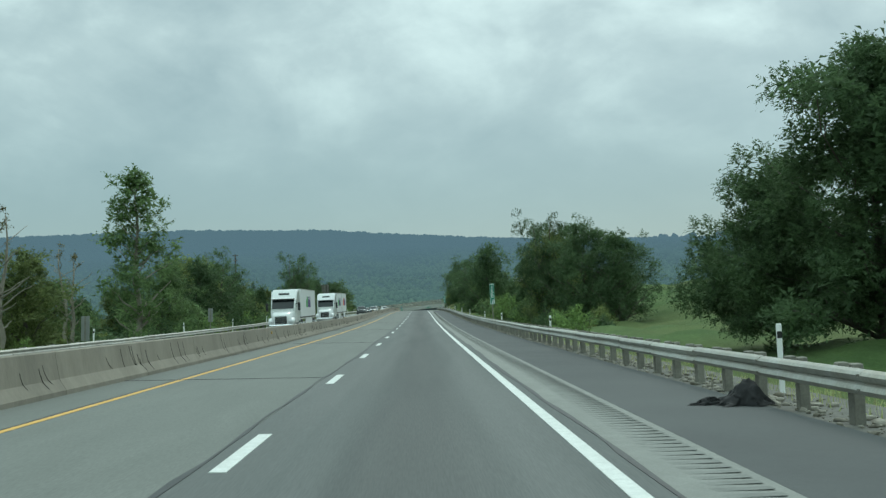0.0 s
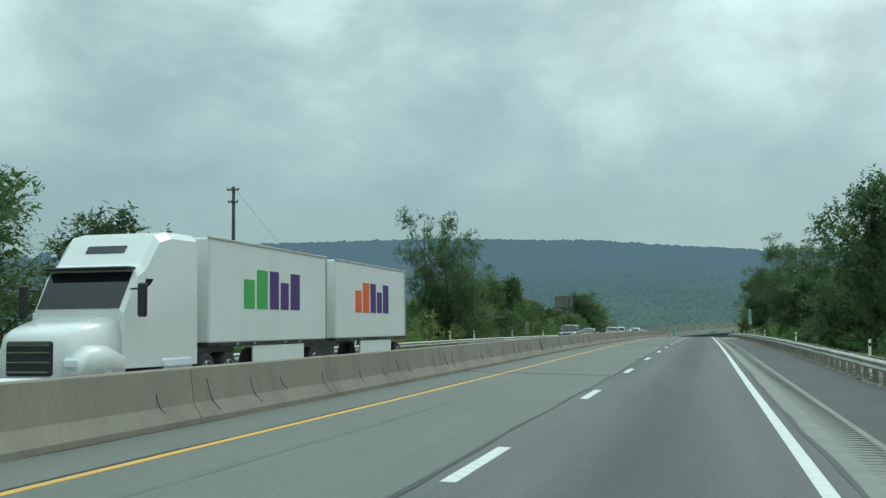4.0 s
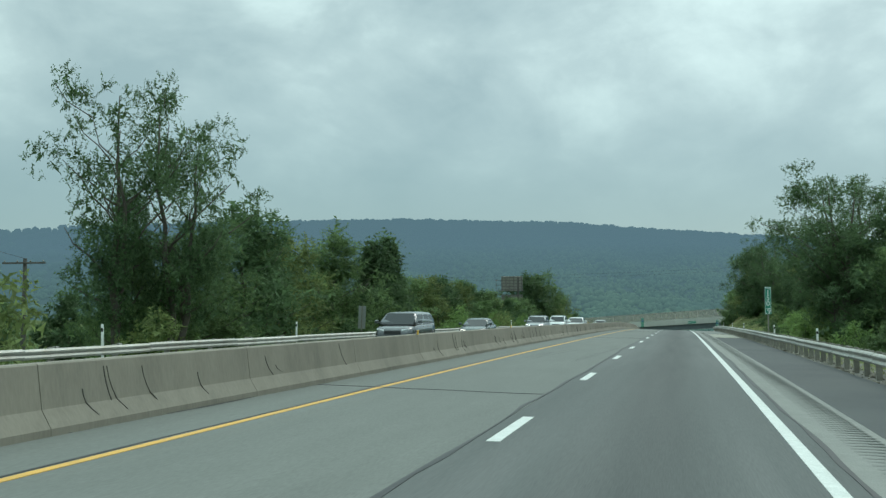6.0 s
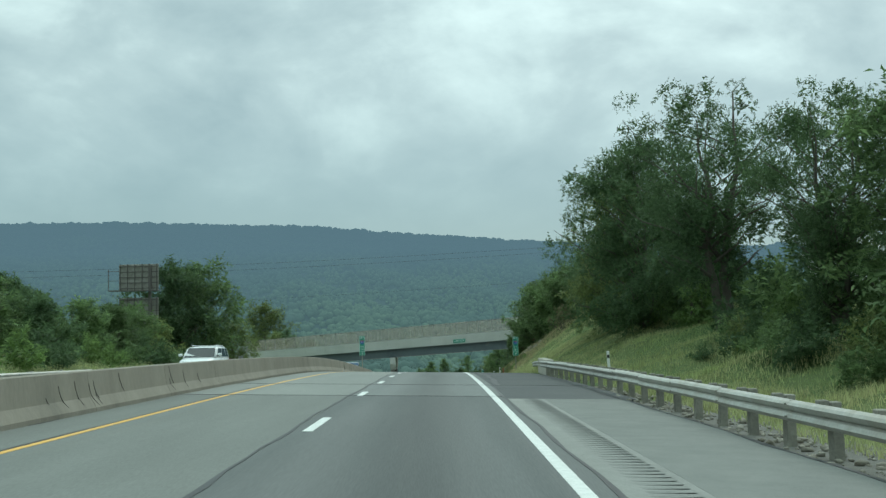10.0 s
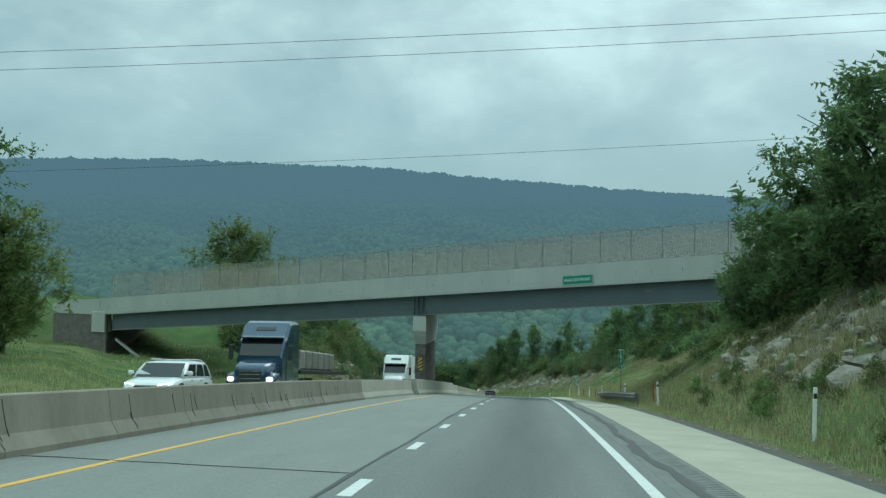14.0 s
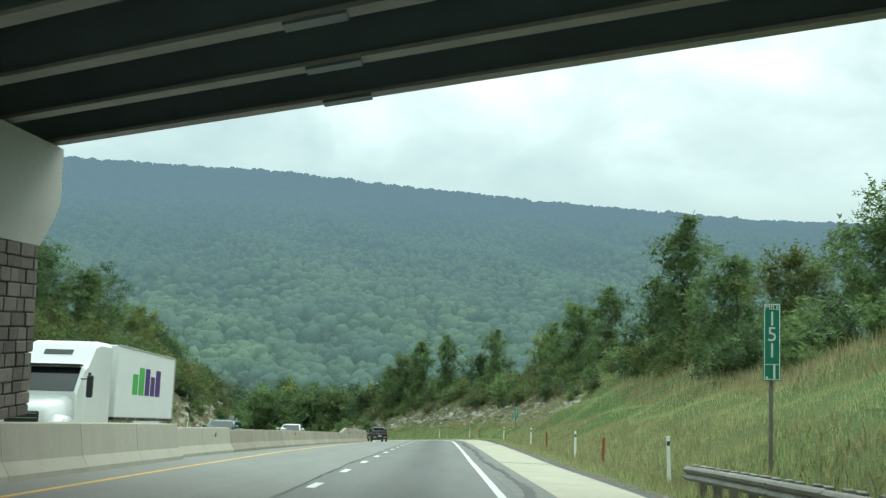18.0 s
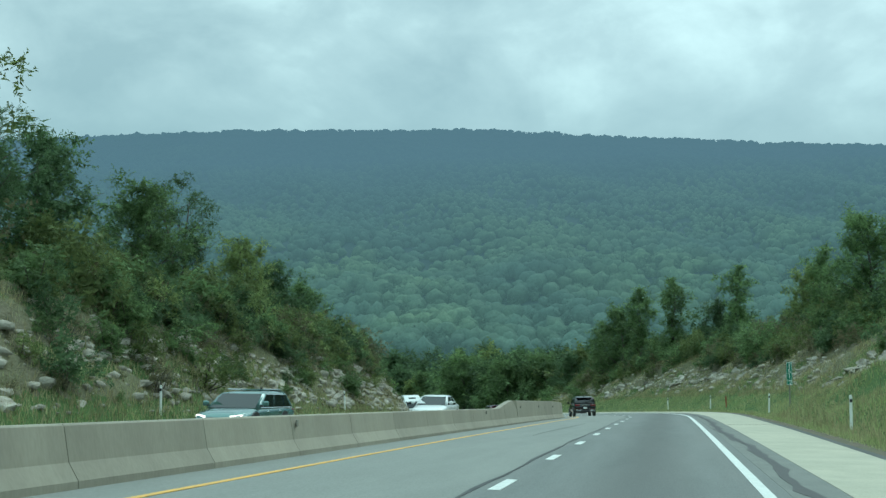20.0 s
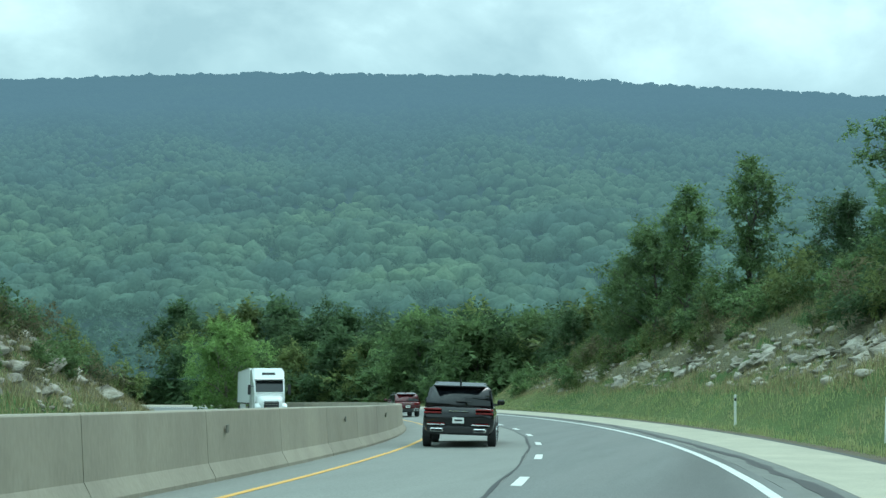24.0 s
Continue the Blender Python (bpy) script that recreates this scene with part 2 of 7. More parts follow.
def thing(name, label, category, group="", kind="", m=None):
    ob = new(name)
    ob.empty_display_size = 0.2
    if m is not None:
        ob.matrix_basis = m
    return tagged(ob, label, category, group, kind)


def sweep(profile, s0, s1, step, lift=0.0, closed=True, follow=True):
    """A cross-section of (x, z) pairs drawn along the road; z counts from the pavement at the first x unless follow."""
    sh = Shape()
    ss = np.arange(s0, s1 + 1e-6, step)
    if ss[-1] < s1 - 1e-3:
        ss = np.append(ss, s1)
    rings = []
    for s in ss:
        base = cross(s, profile[0][0])
        rings.append([Vector(road(s, x, z + lift)) - Vector((0, 0, 0 if follow else float(cross(s, x) - base))) for x, z in profile])
    return sh.loft(rings, closed)


def bulk(name, verts, faces, material, smooth=False):
    """A large mesh from arrays; faces all of one length."""
    me = bpy.data.meshes.new(name)
    faces = np.asarray(faces, np.int32)
    k = faces.shape[1]
    me.vertices.add(len(verts))
    me.vertices.foreach_set("co", np.asarray(verts, np.float32).ravel())
    me.loops.add(faces.size)
    me.loops.foreach_set("vertex_index", faces.ravel())
    me.polygons.add(len(faces))
    me.polygons.foreach_set("loop_start", np.arange(0, faces.size, k, dtype=np.int32))
    me.polygons.foreach_set("loop_total", np.full(len(faces), k, np.int32))
    if smooth:
        me.polygons.foreach_set("use_smooth", np.ones(len(faces), bool))
    me.update(calc_edges=True)
    me.materials.append(material)
    return me


# ---- materials ----
def material(name, color, rough=0.6, metal=0.0, tone=None, scale=3.0, amount=0.5, fine=40.0, bump=0.15, bump_size=0.01, island=0.0, objects=0.0, stretch=(1, 1, 1), spec=0.4, coat=0.0, wide=None, wide_scale=0.12, wide_amount=0.4, translucent=0.0, speckle=0.28, track=0.0):
    """A surface with wear at two scales, its relief, and its own shade for each piece or object."""
    mat = bpy.data.materials.new(name)
    mat.use_nodes = True
    nt = mat.node_tree
    n, l = nt.nodes, nt.links
    b = n["Principled BSDF"]
    b.inputs["Roughness"].default_value, b.inputs["Metallic"].default_value = rough, metal
    b.inputs["Specular IOR Level"].default_value, b.inputs["Coat Weight"].default_value = spec, coat
    tc = n.new("ShaderNodeNewGeometry")
    mp = n.new("ShaderNodeMapping")
    mp.inputs["Scale"].default_value = stretch
    l.new(tc.outputs["Position"], mp.inputs["Vector"])
    tone = tone or tuple(c * 0.55 for c in color)
    wear = n.new("ShaderNodeTexNoise")
    wear.inputs["Scale"].default_value, wear.inputs["Detail"].default_value, wear.inputs["Roughness"].default_value = scale, 5.0, 0.65
    l.new(mp.outputs[0], wear.inputs["Vector"])
    grain = n.new("ShaderNodeTexNoise")
    grain.inputs["Scale"].default_value, grain.inputs["Detail"].default_value = fine, 3.0
    l.new(mp.outputs[0], grain.inputs["Vector"])
    r = n.new("ShaderNodeMapRange")
    r.inputs["From Min"].default_value, r.inputs["From Max"].default_value, r.inputs["To Max"].default_value = 0.36, 0.66, amount
    l.new(wear.outputs["Fac"], r.inputs["Value"])
    m1 = n.new("ShaderNodeMix")
    m1.data_type = "RGBA"
    m1.inputs["A"].default_value, m1.inputs["B"].default_value = (*color, 1), (*tone, 1)
    l.new(r.outputs[0], m1.inputs["Factor"])
    last = m1.outputs["Result"]
    if wide:
        w = n.new("ShaderNodeTexNoise")
        w.inputs["Scale"].default_value, w.inputs["Detail"].default_value = wide_scale, 3.0
        l.new(mp.outputs[0], w.inputs["Vector"])
        wr = n.new("ShaderNodeMapRange")
        wr.inputs["From Min"].default_value, wr.inputs["From Max"].default_value, wr.inputs["To Max"].default_value = 0.4, 0.62, wide_amount
        l.new(w.outputs["Fac"], wr.inputs["Value"])
        m2 = n.new("ShaderNodeMix")
        m2.data_type = "RGBA"
        m2.inputs["B"].default_value = (*wide, 1)
        l.new(last, m2.inputs["A"])
        l.new(wr.outputs[0], m2.inputs["Factor"])
        last = m2.outputs["Result"]
    g = n.new("ShaderNodeMapRange")
    g.inputs["To Min"].default_value, g.inputs["To Max"].default_value = 1 - speckle, 1 + speckle
    l.new(grain.outputs["Fac"], g.inputs["Value"])
    value = g.outputs[0]
    for source, share in ((tc.outputs["Random Per Island"], island), (None, objects)):
        if share:
            if source is None:
                source = n.new("ShaderNodeObjectInfo").outputs["Random"]
            v = n.new("ShaderNodeMapRange")
            v.inputs["To Min"].default_value, v.inputs["To Max"].default_value = 1 - share, 1 + share
            l.new(source, v.inputs["Value"])
            mu = n.new("ShaderNodeMath")
            mu.operation = "MULTIPLY"
            l.new(value, mu.inputs[0])
            l.new(v.outputs[0], mu.inputs[1])
            value = mu.outputs[0]
    if track:
        sx = n.new("ShaderNodeSeparateXYZ")
        l.new(tc.outputs["Position"], sx.inputs[0])
        off = n.new("ShaderNodeMath")
        off.operation = "SUBTRACT"
        l.new(sx.outputs["X"], off.inputs[0])
        off.inputs[1].default_value = track
        mag = n.new("ShaderNodeMath")
        mag.operation = "ABSOLUTE"
        l.new(off.outputs[0], mag.inputs[0])
        dark = n.new("ShaderNodeMapRange")
        dark.interpolation_type = "SMOOTHSTEP"
        dark.inputs["From Min"].default_value, dark.inputs["From Max"].default_value = 0.1, 1.25
        dark.inputs["To Min"].default_value, dark.inputs["To Max"].default_value = 0.74, 1.06
        l.new(mag.outputs[0], dark.inputs["Value"])
        mu = n.new("ShaderNodeMath")
        mu.operation = "MULTIPLY"
        l.new(value, mu.inputs[0])
        l.new(dark.outputs[0], mu.inputs[1])
        value = mu.outputs[0]
    hsv = n.new("ShaderNodeHueSaturation")
    l.new(last, hsv.inputs["Color"])
    l.new(value, hsv.inputs["Value"])
    l.new(hsv.outputs[0], b.inputs["Base Color"])
    if bump:
        bp = n.new("ShaderNodeBump")
        bp.inputs["Strength"].default_value, bp.inputs["Distance"].default_value = bump, bump_size
        l.new(grain.outputs["Fac"], bp.inputs["Height"])
        l.new(bp.outputs[0], b.inputs["Normal"])
    if translucent:
        tr = n.new("ShaderNodeBsdfTranslucent")
        l.new(hsv.outputs[0], tr.inputs["Color"])
        ms = n.new("ShaderNodeMixShader")
        ms.inputs[0].default_value = translucent
        l.new(b.outputs[0], ms.inputs[1])
        l.new(tr.outputs[0], ms.inputs[2])
        l.new(ms.outputs[0], n["Material Output"].inputs["Surface"])
    return mat


def plain(name, color, rough=0.5, metal=0.0, coat=0.0, glow=0.0, spec=0.5):
    mat = bpy.data.materials.new(name)
    mat.use_nodes = True
    b = mat.node_tree.nodes["Principled BSDF"]
    b.inputs["Base Color"].default_value = (*color, 1)
    b.inputs["Roughness"].default_value, b.inputs["Metallic"].default_value, b.inputs["Coat Weight"].default_value = rough, metal, coat
    b.inputs["Specular IOR Level"].default_value = spec
    if glow:
        b.inputs["Emission Color"].default_value, b.inputs["Emission Strength"].default_value = (*color, 1), glow
    return mat


A_NEW = material("asphalt_worn_lane", (0.162, 0.173, 0.166), 0.8, tone=(0.118, 0.127, 0.122), scale=1.2, amount=0.6, fine=55, bump=0.3, stretch=(1.2, 0.05, 1), wide=(0.165, 0.17, 0.162), wide_scale=0.9, wide_amount=0.5, track=1.85)
A_WORN = material("asphalt_worn_straight", (0.104, 0.113, 0.109), 0.8, tone=(0.076, 0.084, 0.081), scale=1.2, amount=0.6, fine=55, bump=0.3, stretch=(1.2, 0.05, 1), wide=(0.145, 0.15, 0.144), wide_scale=0.9, wide_amount=0.5, track=1.85)
A_PALE = material("asphalt_pale_straight", (0.172, 0.182, 0.166), 0.85, tone=(0.136, 0.144, 0.132), scale=1.5, amount=0.6, fine=60, bump=0.3, stretch=(1, 0.12, 1), wide=(0.145, 0.154, 0.141), wide_scale=0.4)
A_OLD = material("asphalt_old_pale", (0.235, 0.245, 0.225), 0.85, tone=(0.185, 0.195, 0.18), scale=1.5, amount=0.6, fine=60, bump=0.3, stretch=(1, 0.12, 1), wide=(0.20, 0.21, 0.195), wide_scale=0.4)
A_DARK = material("asphalt_shoulder_dark", (0.082, 0.088, 0.088), 0.85, tone=(0.06, 0.065, 0.065), scale=1.0, amount=0.6, fine=50, bump=0.35, wide=(0.11, 0.115, 0.112), wide_scale=0.25)
A_MID = material("asphalt_shoulder_grey", (0.19, 0.198, 0.182), 0.85, tone=(0.14, 0.148, 0.138), scale=1.4, amount=0.6, fine=50, bump=0.35)
SLAB = material("concrete_shoulder_pale", (0.46, 0.44, 0.345), 0.85, tone=(0.35, 0.335, 0.265), scale=0.8, amount=0.7, fine=30, bump=0.25, wide=(0.36, 0.35, 0.28), wide_scale=0.3)
PATCH = material("concrete_patch_aged", (0.36, 0.355, 0.295), 0.85, tone=(0.27, 0.27, 0.225), scale=0.9, amount=0.7, fine=30, bump=0.25, wide=(0.30, 0.30, 0.25), wide_scale=0.4)
RUMBLE = material("rumble_band_asphalt", (0.255, 0.26, 0.24), 0.9, tone=(0.2, 0.205, 0.19), scale=1.6, amount=0.7, fine=45, bump=0.4)
GROOVE = material("groove_asphalt", (0.225, 0.23, 0.215), 0.9, fine=45, bump=0.3)
STREAK = material("tyre_streak", (0.12, 0.127, 0.12), 0.8, tone=(0.165, 0.173, 0.16), scale=5, amount=0.9, fine=50, bump=0.2, stretch=(1, 0.2, 1))
TAR = material("tar_joint", (0.045, 0.047, 0.047), 0.55, fine=30, bump=0.2)
WHITE = material("road_paint_white", (0.70, 0.72, 0.69), 0.6, tone=(0.48, 0.50, 0.47), scale=6, amount=0.55, fine=60, bump=0.2)
YELLOW = material("road_paint_yellow", (0.75, 0.42, 0.08), 0.6, tone=(0.55, 0.33, 0.09), scale=4, amount=0.6, fine=60, bump=0.2)
BARRIER = material("barrier_concrete", (0.275, 0.25, 0.203), 0.85, speckle=0.16, tone=(0.16, 0.147, 0.12), scale=0.9, amount=0.65, fine=18, bump=0.3, objects=0.07, stretch=(1, 1.2, 0.35), wide=(0.27, 0.245, 0.20), wide_scale=0.5)
BARRIER2 = material("barrier_concrete_clean", (0.43, 0.41, 0.345), 0.8, speckle=0.12, tone=(0.36, 0.34, 0.28), scale=0.9, amount=0.6, fine=18, bump=0.25, objects=0.06, stretch=(1, 1.2, 0.35))
BARRIER3 = material("barrier_concrete_tan", (0.34, 0.315, 0.25), 0.85, speckle=0.14, tone=(0.23, 0.212, 0.17), scale=0.9, amount=0.6, fine=18, bump=0.3, objects=0.07, stretch=(1, 1.2, 0.35), wide=(0.30, 0.275, 0.22), wide_scale=0.5)
CRACK = plain("crack_dark", (0.095, 0.088, 0.075), 0.9)
CONCRETE = material("bridge_concrete", (0.49, 0.50, 0.465), 0.8, tone=(0.40, 0.41, 0.38), scale=0.35, amount=0.7, speckle=0.07, wide=(0.42, 0.425, 0.385), wide_scale=1.1, wide_amount=0.35, fine=14, bump=0.2, stretch=(1, 1, 0.3), objects=0.03)
STREAK_C = material("concrete_streak", (0.20, 0.20, 0.18), 0.85, tone=(0.30, 0.30, 0.275), scale=6, amount=0.8, fine=20, bump=0)
GIRDER = material("girder_paint_grey", (0.115, 0.145, 0.155), 0.5, tone=(0.09, 0.11, 0.12), scale=0.8, amount=0.6, speckle=0.08, fine=12, bump=0.08)
# Flanges paler than the webs: light on their undersides is put into the colour.
FLANGE = material("flange_steel_lit_tint", (0.27, 0.255, 0.235), 0.6, tone=(0.16, 0.155, 0.15), scale=0.7, amount=0.7, speckle=0.1, fine=9, bump=0.1)
STONE = material("pier_masonry", (0.16, 0.14, 0.125), 0.9, tone=(0.09, 0.08, 0.075), scale=2.0, amount=0.7, fine=16, bump=0.6, bump_size=0.03, objects=0.3)
STEEL = material("galvanised_steel", (0.50, 0.50, 0.46), 0.5, 0.55, tone=(0.36, 0.33, 0.27), scale=2.0, amount=0.7, fine=20, bump=0.1, objects=0.12)
STEEL_DULL = material("weathered_rail_steel", (0.30, 0.295, 0.265), 0.6, 0.4, tone=(0.2, 0.18, 0.15), scale=2.0, amount=0.7, fine=20, bump=0.1, objects=0.12)
POSTWOOD = material("weathered_post", (0.26, 0.25, 0.21), 0.85, tone=(0.17, 0.16, 0.135), scale=5, amount=0.7, fine=30, bump=0.3, objects=0.15)
GALV = material("fence_post_steel", (0.27, 0.275, 0.265), 0.5, 0.4, fine=20, bump=0.05)
POLE = material("utility_pole_wood", (0.13, 0.12, 0.11), 0.9, scale=3, fine=25, bump=0.4, stretch=(1, 1, 0.2))
BARK = material("bark", (0.12, 0.105, 0.085), 0.95, tone=(0.06, 0.052, 0.045), scale=4, fine=14, bump=0.7, bump_size=0.03, stretch=(1, 1, 0.3))
BARK_PALE = material("bark_pale", (0.30, 0.27, 0.22), 0.95, tone=(0.15, 0.13, 0.11), scale=4, fine=14, bump=0.6, bump_size=0.03, stretch=(1, 1, 0.3))
LEAF = [material(n, tuple(v * 1.95 for v in c), 0.7, tone=tuple(v * 1.75 for v in t), scale=0.5, amount=0.8, fine=3, bump=0, island=0.35, objects=0.22, spec=0.25, translucent=0.48) for n, c, t in (
    ("leaf_dark", (0.055, 0.088, 0.040), (0.040, 0.068, 0.032)),
    ("leaf_mid", (0.078, 0.118, 0.047), (0.055, 0.088, 0.037)),
    ("leaf_olive", (0.10, 0.125, 0.045), (0.065, 0.09, 0.035)),
    ("leaf_fresh", (0.10, 0.155, 0.05), (0.075, 0.12, 0.04)),
    ("leaf_dry", (0.095, 0.085, 0.05), (0.075, 0.085, 0.04)))]
# Broad dark patches put the shade of the slope's folds into the colour.
WOODS = material("hazed_woods", (0.15, 0.225, 0.125), 0.9, tone=(0.085, 0.145, 0.10), scale=0.035, amount=0.9, fine=1.4, speckle=0.6, bump=0, island=0.16, spec=0.1, wide=(0.075, 0.13, 0.11), wide_scale=0.02, wide_amount=0.95)


def painted_haze(mat, z0, z1, low_c, high_c):
    """Paints haze on the far backdrop as emission, thicker towards higher and farther parts."""
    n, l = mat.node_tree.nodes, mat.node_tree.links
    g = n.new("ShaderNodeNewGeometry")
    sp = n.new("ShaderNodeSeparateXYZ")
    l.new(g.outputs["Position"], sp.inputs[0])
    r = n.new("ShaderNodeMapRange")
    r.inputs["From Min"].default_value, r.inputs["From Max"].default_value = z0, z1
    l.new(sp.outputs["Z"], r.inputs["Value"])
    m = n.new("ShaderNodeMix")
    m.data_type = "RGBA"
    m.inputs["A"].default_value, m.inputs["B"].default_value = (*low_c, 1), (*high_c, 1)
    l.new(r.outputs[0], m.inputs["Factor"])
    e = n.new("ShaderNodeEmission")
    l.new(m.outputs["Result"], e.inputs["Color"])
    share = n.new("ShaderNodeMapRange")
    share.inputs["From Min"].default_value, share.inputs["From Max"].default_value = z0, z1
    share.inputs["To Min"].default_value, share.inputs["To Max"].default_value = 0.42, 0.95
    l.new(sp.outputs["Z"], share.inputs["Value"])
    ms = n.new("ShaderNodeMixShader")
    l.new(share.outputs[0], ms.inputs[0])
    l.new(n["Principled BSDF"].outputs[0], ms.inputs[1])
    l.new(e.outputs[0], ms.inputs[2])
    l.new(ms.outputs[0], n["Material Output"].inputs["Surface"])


# Blue haze painted into the mountain's woods and slope as a glow.
painted_haze(WOODS, -26, 58, (0.092, 0.176, 0.160), (0.098, 0.185, 0.226))
HILL = material("hazed_hillside", (0.05, 0.085, 0.085), 0.95, scale=0.05, fine=0.4, bump=0)
painted_haze(HILL, -26, 58, (0.080, 0.155, 0.150), (0.098, 0.185, 0.226))
GRASS = material("grass_ground", (0.085, 0.14, 0.047), 0.95, tone=(0.055, 0.095, 0.034), scale=0.5, amount=0.9, fine=7, bump=0.9, bump_size=0.1, wide=(0.13, 0.14, 0.06), wide_scale=0.05, wide_amount=0.6, spec=0.12)
BLADE = material("grass_blades", (0.35, 0.415, 0.18), 0.85, tone=(0.48, 0.445, 0.255), scale=0.35, amount=0.8, fine=2, bump=0, island=0.3, spec=0.1, translucent=0.5)
STRAW = material("dry_grass", (0.42, 0.36, 0.21), 0.9, tone=(0.30, 0.26, 0.14), scale=0.4, amount=0.8, fine=2, bump=0, island=0.35, spec=0.15)
ROCK = material("limestone", (0.40, 0.375, 0.315), 0.9, tone=(0.14, 0.125, 0.09), scale=1.6, amount=0.9, fine=7, bump=0.8, bump_size=0.06, objects=0.25, stretch=(1, 1, 2.2))
CUTROCK = material("broken_rock_face", (0.17, 0.155, 0.10), 0.95, tone=(0.09, 0.088, 0.05), scale=1.1, amount=0.9, fine=5, bump=1.0, bump_size=0.12, stretch=(1, 1, 2.5), wide=(0.13, 0.135, 0.07), wide_scale=0.28, wide_amount=0.85)
SOIL = material("verge_soil", (0.15, 0.125, 0.09), 0.97, tone=(0.085, 0.07, 0.05), scale=2.5, amount=0.9, fine=16, bump=0.9, bump_size=0.03, wide=(0.11, 0.12, 0.06), wide_scale=0.4, wide_amount=0.7)
GRAVEL = material("verge_gravel", (0.17, 0.165, 0.145), 0.95, tone=(0.10, 0.10, 0.085), scale=3, amount=0.8, fine=18, bump=0.9, bump_size=0.03)
SIGN = plain("sign_green", (0.005, 0.22, 0.14), 0.45)
SIGN_W = plain("sign_white", (0.80, 0.82, 0.80), 0.45)
SIGN_BACK = plain("sign_back_aluminium", (0.30, 0.31, 0.30), 0.5, 0.6)
BLUE = plain("shield_blue", (0.02, 0.07, 0.30), 0.45)
RED = plain("shield_red", (0.5, 0.03, 0.04), 0.45)
REFLECT = plain("reflector_white", (0.85, 0.86, 0.84), 0.4)
AMBER = plain("marker_yellow", (0.75, 0.45, 0.05), 0.5)
BLACKP = plain("black_paint", (0.015, 0.015, 0.016), 0.5)
RUST = plain("marker_rust_red", (0.32, 0.07, 0.04), 0.7)
GLASS = plain("car_glass", (0.012, 0.016, 0.018), 0.05, 0.0, 0.0, spec=0.5)
TINT = plain("tinted_glass", (0.008, 0.010, 0.011), 0.1, spec=0.25)
RUBBER = plain("tyre_rubber", (0.02, 0.02, 0.021), 0.85)
RIM = plain("wheel_rim", (0.45, 0.46, 0.47), 0.3, 0.9)
CHROME = plain("chrome", (0.7, 0.71, 0.72), 0.15, 1.0)
TRIM = plain("black_trim", (0.02, 0.021, 0.022), 0.5)
TAIL = plain("tail_lamp", (0.20, 0.012, 0.014), 0.2, coat=0.5)
HEAD = plain("head_lamp", (0.75, 0.77, 0.78), 0.15, coat=0.5)
HEAD_ON = plain("head_lamp_lit", (1.0, 0.93, 0.82), 0.2, glow=1.2)
PAINTS = {n: plain("paint_" + n, c, r, m, 0.12 if n == "black" else 0.8, spec=0.5) for n, c, r, m in (("black", (0.006, 0.007, 0.009), 0.10, 0.0), ("white", (0.74, 0.76, 0.75), 0.3, 0.0), ("silver", (0.33, 0.35, 0.36), 0.3, 0.6), ("dark_green", (0.05, 0.075, 0.07), 0.25, 0.4), ("teal", (0.10, 0.20, 0.19), 0.25, 0.4), ("red", (0.09, 0.01, 0.014), 0.25, 0.2), ("blue", (0.014, 0.052, 0.105), 0.25, 0.3), ("grey", (0.10, 0.11, 0.115), 0.25, 0.4), ("rust", (0.38, 0.12, 0.09), 0.3, 0.2))}
TRAILER = material("trailer_white", (0.72, 0.74, 0.73), 0.45, tone=(0.64, 0.66, 0.65), scale=0.8, speckle=0.03, fine=6, bump=0.03)
PURPLE = plain("lettering_purple", (0.07, 0.02, 0.16), 0.5)
ORANGE = plain("lettering_orange", (0.8, 0.12, 0.02), 0.5)
GREENL = plain("lettering_green", (0.05, 0.38, 0.08), 0.5)
WALLW = material("house_siding_white", (0.72, 0.73, 0.70), 0.7, scale=1, fine=4, bump=0.1)
ROOFM = material("house_roof", (0.55, 0.57, 0.56), 0.6, scale=1, fine=5, bump=0.1)
MESHN = bpy.data.materials.new("chain_link_mesh")
MESHN.use_nodes = True
_n, _l = MESHN.node_tree.nodes, MESHN.node_tree.links
_n["Principled BSDF"].inputs["Base Color"].default_value = (0.44, 0.395, 0.335, 1)
_n["Principled BSDF"].inputs["Metallic"].default_value = 0.3
_t = _n.new("ShaderNodeBsdfTransparent")
_m = _n.new("ShaderNodeMixShader")
_m.inputs[0].default_value = 0.25
_l.new(_t.outputs[0], _m.inputs[1])
_l.new(_n["Principled BSDF"].outputs[0], _m.inputs[2])
_l.new(_m.outputs[0], _n["Material Output"].inputs["Surface"])

# ---- ground, hills ----
def grid_mesh(name, xs, ys, zf, mat):
    X, Y = np.meshgrid(xs, ys)
    V = np.stack([X.ravel(), Y.ravel(), zf(X, Y).ravel()], 1)
    n, m = len(xs), len(ys)
    i = (np.arange(m - 1)[:, None] * n + np.arange(n - 1)[None]).ravel()
    return bulk(name, V, np.stack([i, i + 1, i + n + 1, i + n], 1), mat, True)


side = np.concatenate([np.arange(0, 42, 1.1), np.arange(42, 100, 3.5), np.geomspace(100, 2600, 16)])
gx = np.concatenate([-side[::-1], side[1:]])
gy = np.concatenate([np.geomspace(2500, 140, 8) * -1, np.arange(-120, 330, 5.0), np.arange(330, 720, 2.2), np.arange(720, 800, 10)])


def uneven(X, Y):
    z = ground_z(X, Y)
    s, x = inverse(X, Y)
    rough = np.clip(np.maximum(x - 9.5, -x - 18.5) / 3, 0, 1)
    return z + rough * 0.22 * (np.sin(X * 0.9 + Y * 0.37) + np.sin(Y * 0.61 - X * 0.23) + np.sin(X * 0.31 + Y * 0.93))


